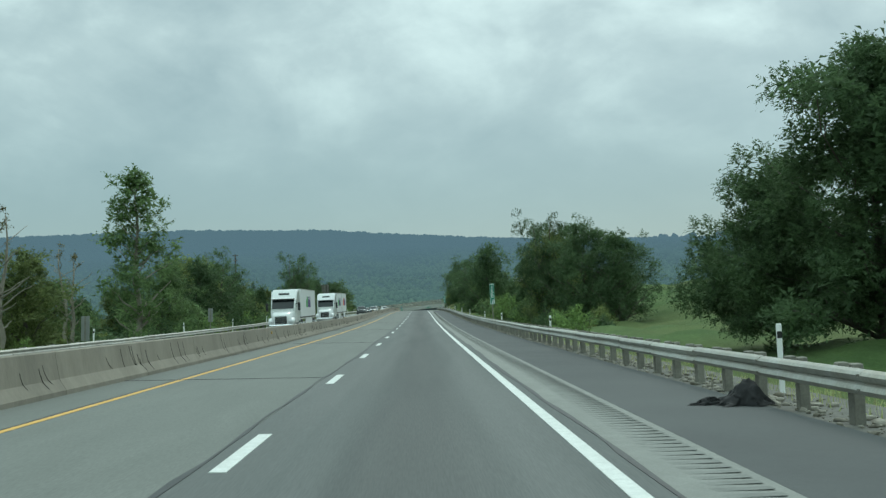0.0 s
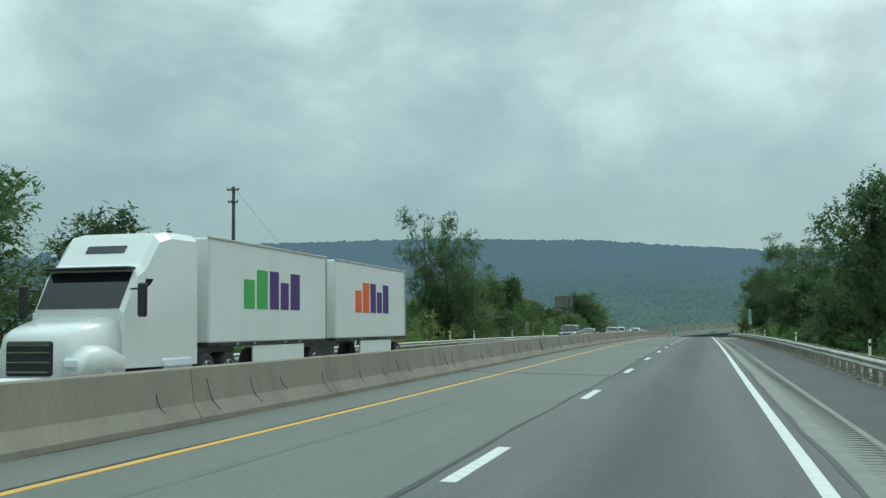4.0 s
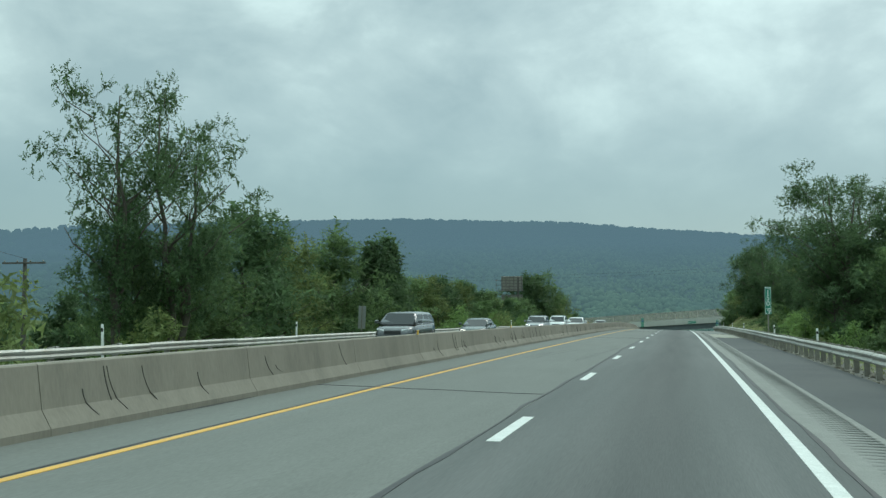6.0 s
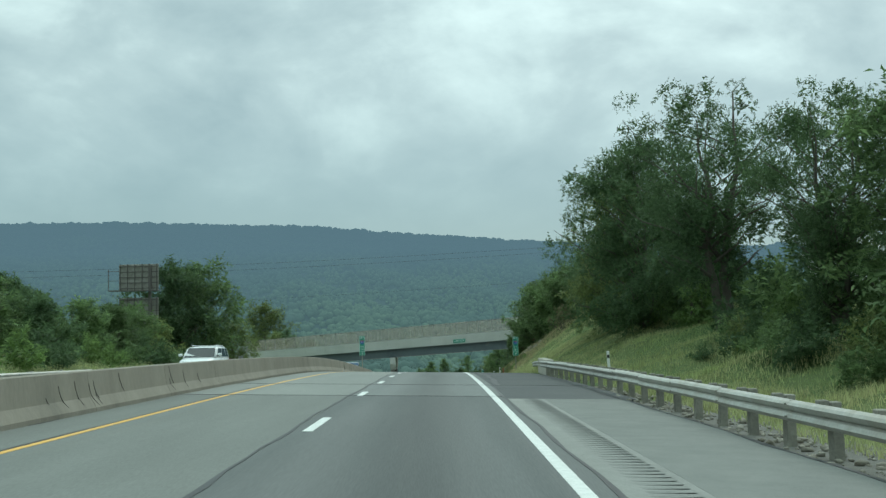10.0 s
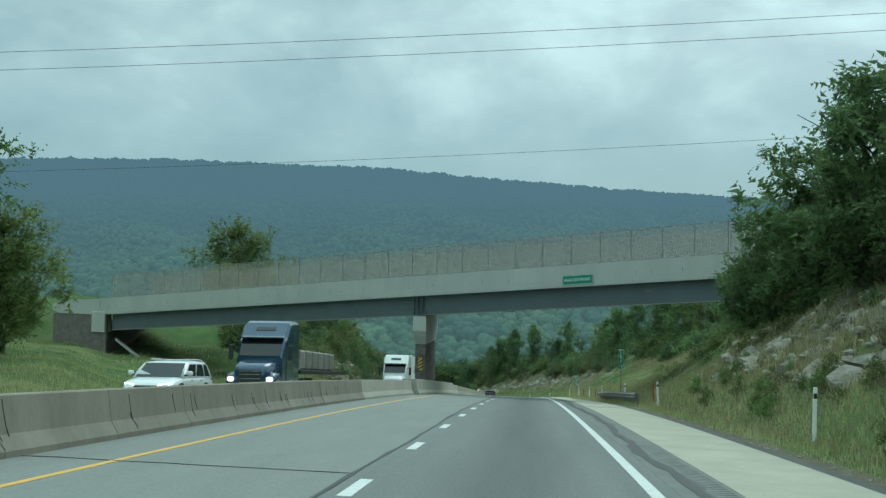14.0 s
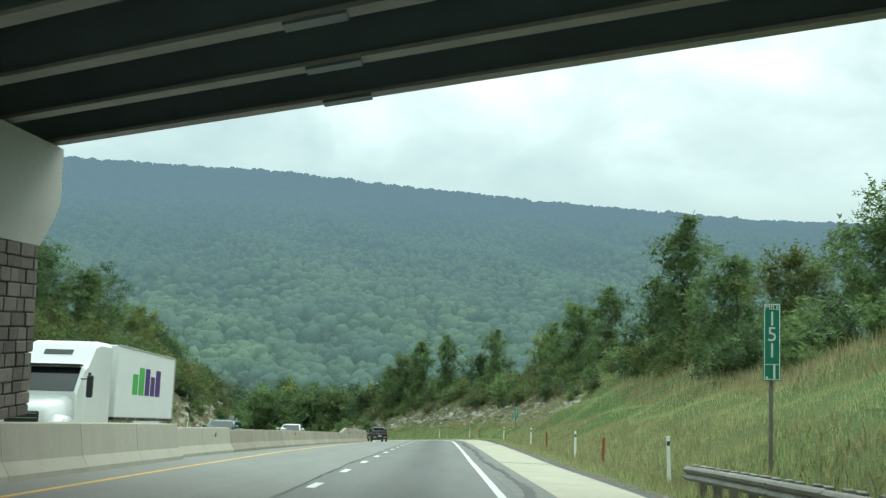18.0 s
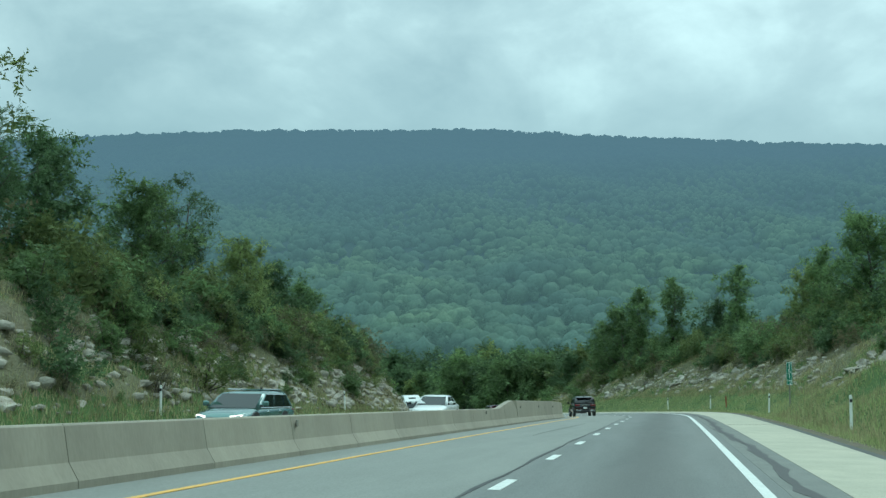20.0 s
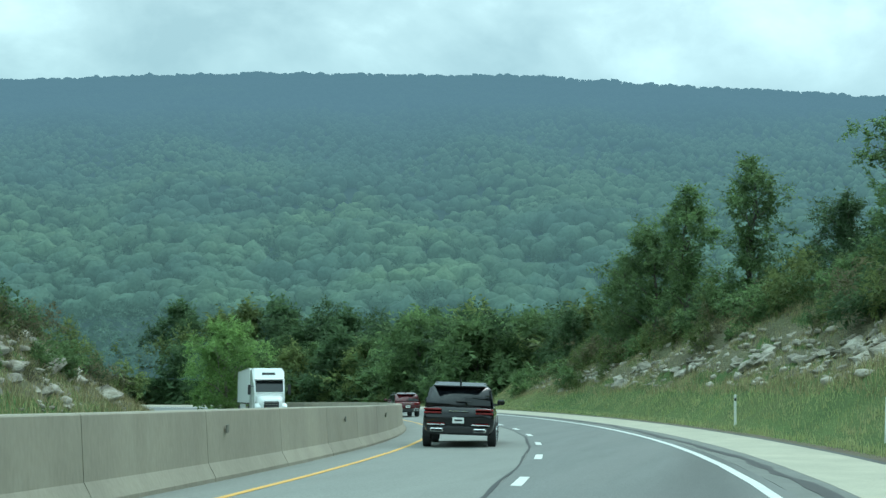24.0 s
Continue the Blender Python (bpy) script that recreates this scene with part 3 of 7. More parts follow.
ground = tagged(new("ground", grid_mesh("ground", gx, gy, uneven, GRASS)), "grassy verges, meadows and cut slopes along the highway", "ground", kind="structure")
hx = np.concatenate([np.linspace(-2600, -900, 18)[:-1], np.linspace(-900, 800, 110), np.linspace(800, 2600, 18)[1:]])
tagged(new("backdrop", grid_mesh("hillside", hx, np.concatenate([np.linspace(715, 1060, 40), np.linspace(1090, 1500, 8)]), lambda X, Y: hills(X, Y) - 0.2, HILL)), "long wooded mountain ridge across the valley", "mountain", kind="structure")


def ico(sub):
    bm = bmesh.new()
    bmesh.ops.create_icosphere(bm, subdivisions=sub, radius=1)
    v = np.array([p.co[:] for p in bm.verts])
    f = np.array([[q.index for q in p.verts] for p in bm.faces])
    bm.free()
    return v, f


def crowns(name, X, Y, Z, R, mat, squash=0.9, seed=1, sub_=2):
    """Many lumpy tree crowns in one mesh."""
    rng = np.random.default_rng(seed)
    v, f = ico(sub_)
    n = len(X)
    V = np.empty((n, len(v), 3))
    lump = 1 + rng.normal(0, 0.15, (n, len(v)))
    V[:] = v[None] * lump[..., None] * R[:, None, None]
    V[..., 2] *= squash * (0.8 + 0.5 * rng.random(n))[:, None]
    V += np.stack([X, Y, Z], 1)[:, None]
    F = f[None] + (np.arange(n) * len(v))[:, None, None]
    return bulk(name, V.reshape(-1, 3), F.reshape(-1, 3), mat, True)


rng = np.random.default_rng(5)
X1, Y1 = rng.uniform(-420, 230, 7000), 750 + 130 * rng.random(7000)
X2, Y2 = np.concatenate([rng.uniform(-1300, -420, 2000), rng.uniform(230, 1200, 2000)]), 740 + 310 * rng.random(4000)
R1, R2 = rng.uniform(1.3, 3.2, 7000) * np.where(Y1 < 830, 1.1, 0.9), rng.uniform(2.6, 4.2, 4000)
XX, YY, RR = np.concatenate([X1, X2]), np.concatenate([Y1, Y2]), np.concatenate([R1, R2])
woods = tagged(new("hillside_woods", crowns("hillside_woods", XX, YY, hills(XX, YY) + RR * 0.35, RR, WOODS)), "dense broadleaf woods covering the mountain side, blue with painted haze", "woods", kind="stuff")

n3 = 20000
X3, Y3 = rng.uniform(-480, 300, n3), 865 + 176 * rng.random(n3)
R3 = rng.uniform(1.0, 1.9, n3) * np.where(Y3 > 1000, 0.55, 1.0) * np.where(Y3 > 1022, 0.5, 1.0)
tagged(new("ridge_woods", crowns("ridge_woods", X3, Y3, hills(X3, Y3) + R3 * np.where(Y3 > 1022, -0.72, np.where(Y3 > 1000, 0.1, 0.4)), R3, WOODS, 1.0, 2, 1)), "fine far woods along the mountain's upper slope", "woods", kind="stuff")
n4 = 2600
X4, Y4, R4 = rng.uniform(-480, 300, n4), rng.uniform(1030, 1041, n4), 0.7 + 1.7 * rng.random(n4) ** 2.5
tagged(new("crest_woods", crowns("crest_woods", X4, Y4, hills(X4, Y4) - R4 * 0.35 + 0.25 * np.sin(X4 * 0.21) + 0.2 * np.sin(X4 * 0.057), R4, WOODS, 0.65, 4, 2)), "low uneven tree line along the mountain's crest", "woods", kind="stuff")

# ---- the two carriageways ----
road_top = thing("road", "four-lane divided highway of patched grey asphalt", "road", kind="structure")
S_A, S_B = -60.0, 760.0


def strip(name, x0, x1, s0, s1, lift, mat, label, step=4.0):
    return part(name, sweep([(x0, -0.3), (x1, -0.3), (x1, 0), (x0, 0)], s0, s1, step, lift), mat, road_top, label)


strip("left_lane", -5.0, -0.28, S_A, 322, 0.0, A_PALE, "pale old asphalt passing lane")
strip("left_lane", -5.0, -0.28, 322.02, S_B, 0.0, A_OLD, "pale old asphalt passing lane")
strip("right_lane", -0.272, 4.0, S_A, 322, 0.0, A_WORN, "darker worn asphalt travel lane")
strip("right_lane", -0.272, 4.0, 322.02, S_B, 0.0, A_NEW, "darker worn asphalt travel lane")
strip("rumble_band", 4.004, 4.95, S_A, 321, 0.0, RUMBLE, "pale rough band with milled grooves")
strip("outer_shoulder", 4.954, 7.15, S_A, 262, 0.0, A_DARK, "dark asphalt shoulder")
strip("outer_shoulder", 4.954, 7.15, 262.02, 281, 0.0, PATCH, "pale concrete shoulder patch")
strip("outer_shoulder", 4.954, 7.15, 281.02, 321, 0.0, A_MID, "grey asphalt shoulder")
strip("outer_shoulder", 4.004, 7.5, 321.02, 362, 0.0, A_DARK, "dark asphalt shoulder")
strip("outer_shoulder", 4.004, 7.6, 362.02, 396, 0.0, A_MID, "grey asphalt shoulder")
strip("outer_shoulder", 4.004, 4.85, 396.02, S_B, 0.0, A_MID, "cracked grey asphalt shoulder edge")
strip("concrete_shoulder", 4.86, 7.0, 396.02, S_B, 0.0, SLAB, "pale concrete shoulder slab")
strip("shoulder_edge", 7.01, 7.3, 396.02, S_B, -0.01, A_DARK, "dark asphalt edge strip")
strip("dirt_verge", 7.31, 7.95, 396.02, S_B, -0.03, SOIL, "bare dirt and litter at the edge of the grass")
strip("gravel_verge", 7.16, 8.9, S_A, 321, -0.05, GRAVEL, "stony verge beneath the guardrail")
strip("oncoming_shoulder", -6.6, -5.55, S_A, S_B, 0.0, A_OLD, "pale inner shoulder")
strip("oncoming_lanes", -13.9, -6.61, S_A, S_B, 0.0, A_OLD, "pale oncoming carriageway")
strip("oncoming_shoulder", -16.9, -13.91, S_A, S_B, 0.0, A_MID, "outer oncoming shoulder")
part("edge_line", sweep([(3.595, 0), (3.77, 0), (3.77, 0.006), (3.595, 0.006)], S_A, S_B, 4.0), WHITE, road_top, "solid white edge line")
part("edge_line", sweep([(-3.665, 0), (-3.55, 0), (-3.55, 0.006), (-3.665, 0.006)], S_A, S_B, 4.0), YELLOW, road_top, "solid yellow edge line")
part("edge_line", sweep([(-13.6, 0), (-13.45, 0), (-13.45, 0.006), (-13.6, 0.006)], S_A, S_B, 6.0), WHITE, road_top)
part("edge_line", sweep([(-6.95, 0), (-6.8, 0), (-6.8, 0.006), (-6.95, 0.006)], S_A, S_B, 6.0), YELLOW, road_top)
# the paving joint that wanders beside the lane line, and the ragged joint beyond the edge line
rj = random.Random(4)


def seam(x, w, s0, s1, step, wander):
    sh, ph = Shape(), rj.random() * 6
    rings = []
    s = s0
    while s < s1:
        o = wander * (math.sin(s * 0.21 + ph) + 0.6 * math.sin(s * 0.83 + ph) + rj.uniform(-0.5, 0.5))
        ww = w * rj.uniform(0.4, 1.4)
        rings.append([road(s, x + o - ww, 0.002), road(s, x + o + ww, 0.002), road(s, x + o + ww, 0.006), road(s, x + o - ww, 0.006)])
        s += step
    return sh.loft([[Vector(p) for p in r] for r in rings])


part("paving_joint", seam(-0.28, 0.035, S_A, 700, 1.3, 0.04), TAR, road_top, "tar-filled paving joint")
part("paving_joint", seam(3.98, 0.035, S_A, 330, 1.3, 0.03), TAR, road_top)
part("paving_joint", seam(4.35, 0.12, 330, 700, 0.9, 0.10), TAR, road_top, "broken tar-filled shoulder joint")
part("paving_joint", seam(7.1, 0.05, 250, 330, 1.2, 0.05), TAR, road_top)
part("paving_joint", seam(-5.0, 0.05, S_A, 700, 1.2, 0.03), TAR, road_top, "dirt line at the barrier's foot")
for s_j, x0, x1 in ((20, -5, -0.3), (47, -5, -0.3), (78, -5, -0.3), (112, -5, -0.3), (150, -5, -0.3), (196, -5, -0.3), (248, -5, -0.3), (262, 4.96, 7.1), (281, 4.96, 7.1), (283, -5, -0.3), (291, -5, -0.3), (322, -5, 4.0), (330, -5, 7.4), (396, 4.1, 7.5), (401, -5, -0.3), (411, -5, -0.3), (449, 4.9, 7), (506, 4.9, 7), (545, 4.9, 7)):
    sh = Shape()
    n = max(3, int((x1 - x0) / 0.5))
    rings = []
    for i in range(n + 1):
        x = x0 + (x1 - x0) * i / n
        d = rj.uniform(-0.05, 0.05)
        rings.append([Vector(road(s_j + d - 0.03, x, 0.003)), Vector(road(s_j + d + 0.03, x, 0.003)), Vector(road(s_j + d + 0.03, x, 0.008)), Vector(road(s_j + d - 0.03, x, 0.008))])
    part("cross_joint", sh.loft(rings), TAR, road_top)
part("paving_joint", seam(-3.74, 0.03, S_A, 330, 1.5, 0.025), TAR, road_top)
# tyre streaks where vehicles braked and swerved
for s0, s1, x0, x1, w in ((211, 224, -2.9, -2.2, 0.10), (211.5, 221, -2.6, -2.0, 0.07), (211, 226, -1.15, -0.5, 0.09), (212, 223, -1.0, -0.6, 0.06), (60, 76, -1.6, -1.3, 0.08), (120, 138, -2.6, -2.4, 0.07), (530, 548, -1.9, -1.5, 0.06)):
    rings = []
    for i in range(13):
        u = i / 12
        ww = w * math.sin(math.pi * (0.06 + 0.88 * u)) * rj.uniform(0.7, 1.2)
        xx = x0 + (x1 - x0) * u ** 1.3
        ss = s0 + (s1 - s0) * u
        rings.append([Vector(road(ss, xx - ww, 0.001)), Vector(road(ss, xx + ww, 0.001)), Vector(road(ss, xx + ww, 0.0035)), Vector(road(ss, xx - ww, 0.0035))])
    part("tyre_mark", Shape().loft(rings), STREAK, road_top, "faint dark tyre streak")
# grooves of the rumble band
gs = Shape()
s = -40.0
while s < 320.8:
    c = Vector(road(s, 4.52, 0.004))
    gs.box(c, (0.60, 0.15, 0.003), 0, None)
    s += 0.3
s = 362.2
while s < 420:
    c = Vector(road(s, 4.55, 0.004))
    gs.box(c, (0.42, 0.09, 0.008), 0, None)
    s += 0.22
tagged(part("rumble_groove", gs, GROOVE, road_top, "milled rumble grooves"), kind="stuff")
# lane dashes: long intervals first, then the closer set beyond the straight
for i in range(-4, 26):
    s = 7.1 + 12.2 * i
    part("lane_dash", sweep([(-0.085, 0), (0.085, 0), (0.085, 0.007), (-0.085, 0.007)], s - 1.55, s + 1.55, 1.55), WHITE, road_top)
for s in (323.0, 332.2, 341.0, 349.4, 357.4):
    part("lane_dash", sweep([(-0.085, 0), (0.085, 0), (0.085, 0.007), (-0.085, 0.007)], s - 1.2, s + 1.2, 1.2), WHITE, road_top)
for i in range(-3, 36):
    s = 382.3 + 6.8 * i
    part("lane_dash", sweep([(-0.085, 0), (0.085, 0), (0.085, 0.007), (-0.085, 0.007)], s - 0.88, s + 0.88, 0.88), WHITE, road_top)

# ---- median barrier in cast lengths ----
barrier = thing("median_barrier", "cast concrete median barrier, stained and scuffed", "barrier", kind="structure")


def barrier_shift(s):
    return 0.3 * min(1.0, max(0.0, (s - 492) / 12))


def barrier_profile(h, wide=0.0, shift=0.0):
    a, b = -4.93 + wide + shift, -5.57 - wide + shift
    return [(b, -0.1), (a, -0.1), (a, 0.08), (a - 0.13, 0.30), (a - 0.2, h - 0.02), (a - 0.22, h), (b + 0.22, h), (b + 0.2, h - 0.02), (b + 0.13, 0.30), (b, 0.08)]


rb = random.Random(8)
s = -45.0
while s < 690:
    n = 6.1 if s < 360 else 3.9
    e = s + n
    high = (0.84 if s < 500 else 0.76) if s < 545 else 1.12
    wide = 0.0
    if 458 < s < 492:
        wide = 0.32
        high = 0.95
    sh = Shape()
    ss = np.linspace(s + 0.008, e - 0.008, 4)
    rings = []
    for q in ss:
        hh = high
        if 541 < q < 546.5:
            hh = 0.76 + 0.36 * np.clip((q - 541.6) / 3.6, 0, 1)
        base = float(cross(q, -5.2))
        rings.append([Vector(road(q, x, z + base - float(cross(q, x)))) for x, z in barrier_profile(hh, wide, barrier_shift(q))])
    part("barrier_length", sh.loft(rings), BARRIER if s < 440 else BARRIER2 if s < 500 else BARRIER3, barrier)
    s = e
# dark curved shrinkage cracks on the traffic face
for i in range(330):
    s = rb.uniform(-10, 325) if i < 280 else rb.uniform(372, 436)
    pts = []
    top, low_ = rb.uniform(0.4, 0.78), rb.uniform(0.1, 0.34)
    lean = rb.uniform(0.1, 0.35) * (1 if s < 340 else 0.5)
    base = float(cross(s, -5.2))
    rings = []
    for k in range(5):
        z = top + (low_ - top) * k / 4
        x = -4.93 + barrier_shift(s) - (0.13 * min(1, (z - 0.08) / 0.22) + 0.07 * max(0, (z - 0.3) / 0.52)) + 0.004
        d = lean * (k / 4) ** 2
        w = rb.uniform(0.003, 0.012)
        p = [Vector(road(s + d + j, x + o, z + base - float(cross(s, x)))) for j, o in ((-w, -0.01), (w, -0.01), (w, 0.004), (-w, 0.004))]
        rings.append(p)
    part("crack", Shape().loft(rings), CRACK, barrier)
for s, dz in [(45, 0.6), (93, 0.9), (150, 0.9), (205, 0.9), (222, 0.9), (262, 0.9), (310, 0.9), (402, 0.9), (498, 0.62), (516, 0.62), (538, 0.62), (548, 0.8), (555.5, 0.8), (563, 0.8), (571, 0.8), (579, 0.8), (588, 0.8), (596, 0.8)]:
    m = Matrix.Translation(at(s, (-5.1 if dz > 0.85 else -5.06) + barrier_shift(s), dz)) @ pose(0, 0, 0, 0, 0, heading(s))
    mk = thing("barrier_marker", "small square reflector fixed to the median barrier", "reflector", "barrier reflectors", m=m)
    part("plate", Shape().box((0, 0, 0), (0.03, 0.09, 0.13), 0.006), AMBER if s < 330 else POSTWOOD, mk)
    part("bracket", Shape().box((-0.03, 0.03, -0.02), (0.06, 0.02, 0.05), 0.004), STEEL_DULL, mk)

# ---- guardrails ----
W_SHAPE = [(0, 0.40), (0.05, 0.43), (0.085, 0.47), (0.05, 0.53), (0.0, 0.56), (0.05, 0.59), (0.085, 0.65), (0.05, 0.69), (0, 0.72)]


def guardrail(name, label, x, side_, s0, s1, pitch, span, mat, post_mat, group):
    """A W-beam rail on posts; side_ -1 shows its face to lower x."""
    g = thing(name, label, "guardrail", kind="structure")
    outer = [(x + side_ * d, z) for d, z in W_SHAPE]
    inner = [(x + side_ * (d - 0.012), z) for d, z in W_SHAPE][::-1]
    s = s0
    while s < s1:
        e = min(s + span, s1)
        base = float(cross(s, x))
        rr = []
        jig = rb.uniform(-0.012, 0.012)
        for q in np.linspace(s - 0.03, e + 0.03, 3):
            rr.append([Vector(road(q, a, b + jig + float(cross(q, x) - cross(q, a)))) for a, b in outer + inner])
        part("beam", Shape().loft(rr), mat, g)
        bl = Shape()
        for z in (0.47, 0.65):
            bl.box(road(e, x + side_ * 0.095, z), (0.02, 0.05, 0.03))
        part("bolt_pair", bl, post_mat, g)
        s = e
    s = s0 + pitch / 2
    me = Shape().box((0, 0, 0.31), (0.15, 0.2, 0.86), 0.012).mesh("post")
    me.materials.append(post_mat)
    me2 = Shape().box((0, 0, 0.58), (0.14, 0.17, 0.36), 0.012).mesh("spacer")
    me2.materials.append(post_mat)
    while s < s1:
        p = part("post", me, None, g)
        p.matrix_basis = Matrix.Translation(at(s, x - side_ * 0.27)) @ pose(0, 0, 0, rb.uniform(-1.5, 1.5), rb.uniform(-1.5, 1.5), heading(s) + rb.uniform(-4, 4))
        q = part("spacer", me2, None, g)
        q.matrix_basis = Matrix.Translation(at(s, x - side_ * 0.1)) @ pose(0, 0, 0, 0, 0, heading(s))
        s += pitch
    return g


guardrail("guardrail", "weathered steel beam guardrail on stout posts along the shoulder", 7.3, -1, -30, 346, 1.9, 3.8, STEEL, POSTWOOD, "")
guardrail("guardrail", "short steel beam guardrail beside the mile post", 8.0, -1, 456, 487, 1.25, 2.5, STEEL_DULL, POSTWOOD, "")
guardrail("guardrail", "steel beam guardrail on the far side of the oncoming lanes", -16.7, 1, -40, 350, 3.8, 7.6, STEEL, STEEL_DULL, "")
endb = thing("guardrail_end_block", "short concrete block joining guardrail lengths", "barrier", m=Matrix.Translation(at(348.6, 7.8)))
part("block", Shape().box((0, 0, 0.4), (0.45, 4.2, 0.85), 0.05), BARRIER2, endb)
guardrail("guardrail", "short flared end length of steel guardrail", 8.2, -1, 351.2, 360.7, 1.9, 3.8, STEEL, POSTWOOD, "")

# ---- bridge ----
bridge = thing("overpass_bridge", "concrete and steel road bridge over the highway with chain-link fence", "bridge", kind="structure")
B_S, B_D = 470.4, 10.2
DECK_RISE, SKEW = 0.065, -0.50
BZ = float(level(B_S))


def deck_z(x):
    """Underside of the parapet face, rising to the right."""
    return BZ + 7.72 + DECK_RISE * x


def bface(x0, x1, z0, z1, y0, y1, bev=0.02):
    """A block of the sloping superstructure; heights count from the deck line."""
    sh = Shape()
    sh.loft([[Vector((x, y, deck_z(x) + z)) for y, z in ((y0, z0), (y1, z0), (y1, z1), (y0, z1))] for x in (x0, x1)])
    return sh


XL, XR = -37.4, 22.0
part("deck", bface(XL, XR, -0.05, 0.25, B_S + 0.05, B_S + B_D - 0.05), CONCRETE, bridge)
xs_ = np.arange(XL, XR + 0.1, 1.9)
for a, b in zip(xs_[:-1], xs_[1:]):
    part("parapet_panel", bface(a + 0.012, b - 0.012, -0.18, 1.22, B_S - 0.22, B_S + 0.04), CONCRETE, bridge)
    part("parapet_panel", bface(a + 0.012, b - 0.012, -0.18, 1.22, B_S + B_D - 0.04, B_S + B_D + 0.22), CONCRETE, bridge)
for y0, y1 in ((B_S - 0.19, B_S + 0.01), (B_S + B_D - 0.01, B_S + B_D + 0.19)):
    part("parapet_core", bface(XL, XR, -0.17, 1.2, y0, y1), CONCRETE, bridge)
part("parapet_band", bface(XL, XR, -0.17, 0.24, B_S - 0.245, B_S - 0.222), CONCRETE, bridge)
part("parapet_ledge", bface(XL, XR, -0.3, -0.185, B_S - 0.26, B_S + 0.3), CONCRETE, bridge)
for k in range(5):
    y = B_S + 0.35 + k * (B_D - 0.7) / 4
    part("girder_web", bface(XL + 1.2, XR, -1.71, -0.06, y - 0.02, y + 0.02), GIRDER, bridge)
    part("girder_flange", bface(XL + 1.2, XR, -1.78, -1.713, y - 0.2, y + 0.2), FLANGE, bridge)
    part("splice_plate", bface(0.2, 1.1, -1.83, -1.783, y - 0.17, y + 0.17), GIRDER, bridge)
PX = -6.13
for dx in (-0.55, -0.2, 0.15):
    part("stiffener", bface(PX + dx, PX + dx + 0.07, -1.70, -0.08, B_S + 0.12, B_S + 0.33), GIRDER, bridge)
for x in np.arange(-36, 21.8, 1.95):
    part("fence_post", Shape().tube((x, B_S - 0.1, deck_z(x) + 1.05), (x, B_S - 0.1, deck_z(x) + 3.35), 0.035, n=8), GALV, bridge)
    part("fence_post", Shape().tube((x, B_S + B_D + 0.1, deck_z(x) + 1.05), (x, B_S + B_D + 0.1, deck_z(x) + 3.35), 0.035, n=6), GALV, bridge)
for y in (B_S - 0.1, B_S + B_D + 0.1):
    for z in (1.3, 3.33):
        part("fence_rail", Shape().tube((-36.2, y, deck_z(-36.2) + z), (21.5, y, deck_z(21.5) + z), 0.025, n=6), GALV, bridge)
    part("fence_mesh", Shape().slab([(-36.2, y, deck_z(-36.2) + 1.1), (21.5, y, deck_z(21.5) + 1.1), (21.5, y, deck_z(21.5) + 3.32), (-36.2, y, deck_z(-36.2) + 3.32)], 0.006), MESHN, bridge, "grey chain-link mesh")
for k in range(4):
    part("stencil_bar", bface(9.75, 10.45 - 0.2 * (k % 2), -0.50 - 0.14 * k, -0.46 - 0.14 * k, B_S + 0.324, B_S + 0.328), GIRDER if k == 1 else FLANGE, bridge, "plain bar of faded stencilling")
for k in range(34):
    x = XL + 1.9 * k + 1.9 * (0.5 if k % 3 == 0 else 0.0)
    if x < XR - 0.2:
        drop = rb.uniform(0.12, 0.5)
        part("water_streak", bface(x - 0.012, x + rb.uniform(0.01, 0.03), 0.26, 0.26 + drop, B_S - 0.2245, B_S - 0.2205), STREAK_C, bridge)
# pier: cap and stone shaft
top = deck_z(PX) - 1.83
foot = float(road(B_S, PX)[2])
cap = Shape().loft([[Vector((PX + sx * w, y, z)) for sx, y in ((-1, B_S + a), (1, B_S + a), (1, B_S + B_D - a), (-1, B_S + B_D - a))] for z, w, a in ((top - 2.1, 0.42, 0.9), (top - 1.5, 0.5, 0.35), (top - 1.1, 0.52, 0.1), (top, 0.52, 0.1))])
part("pier_cap", cap, CONCRETE, bridge, "pale concrete pier cap")
core_top = top - 2.1
part("pier_core", Shape().box((PX, B_S + B_D / 2, (foot + core_top) / 2), (0.72, B_D - 2.0, core_top - foot), 0.02), STONE, bridge)
z = foot - 0.1
row = 0
while z < core_top - 0.05:
    hgt = min(rb.uniform(0.22, 0.32), core_top - z)
    y = B_S + 0.95
    while y < B_S + B_D - 0.95:
        w = min(rb.uniform(0.35, 0.7), B_S + B_D - 0.95 - y)
        if w > 0.08:
            part("stone_block", Shape().box((PX + 0.38, y + w / 2, z + hgt / 2), (rb.uniform(0.06, 0.13), w - 0.02, hgt - 0.02), 0.02), STONE, bridge)
        y += w
    for a in (-0.22, 0.2):
        part("stone_block", Shape().box((PX + a, B_S + 0.97, z + hgt / 2), (0.4, rb.uniform(0.08, 0.16), hgt - 0.02), 0.02), STONE, bridge)
    z += hgt
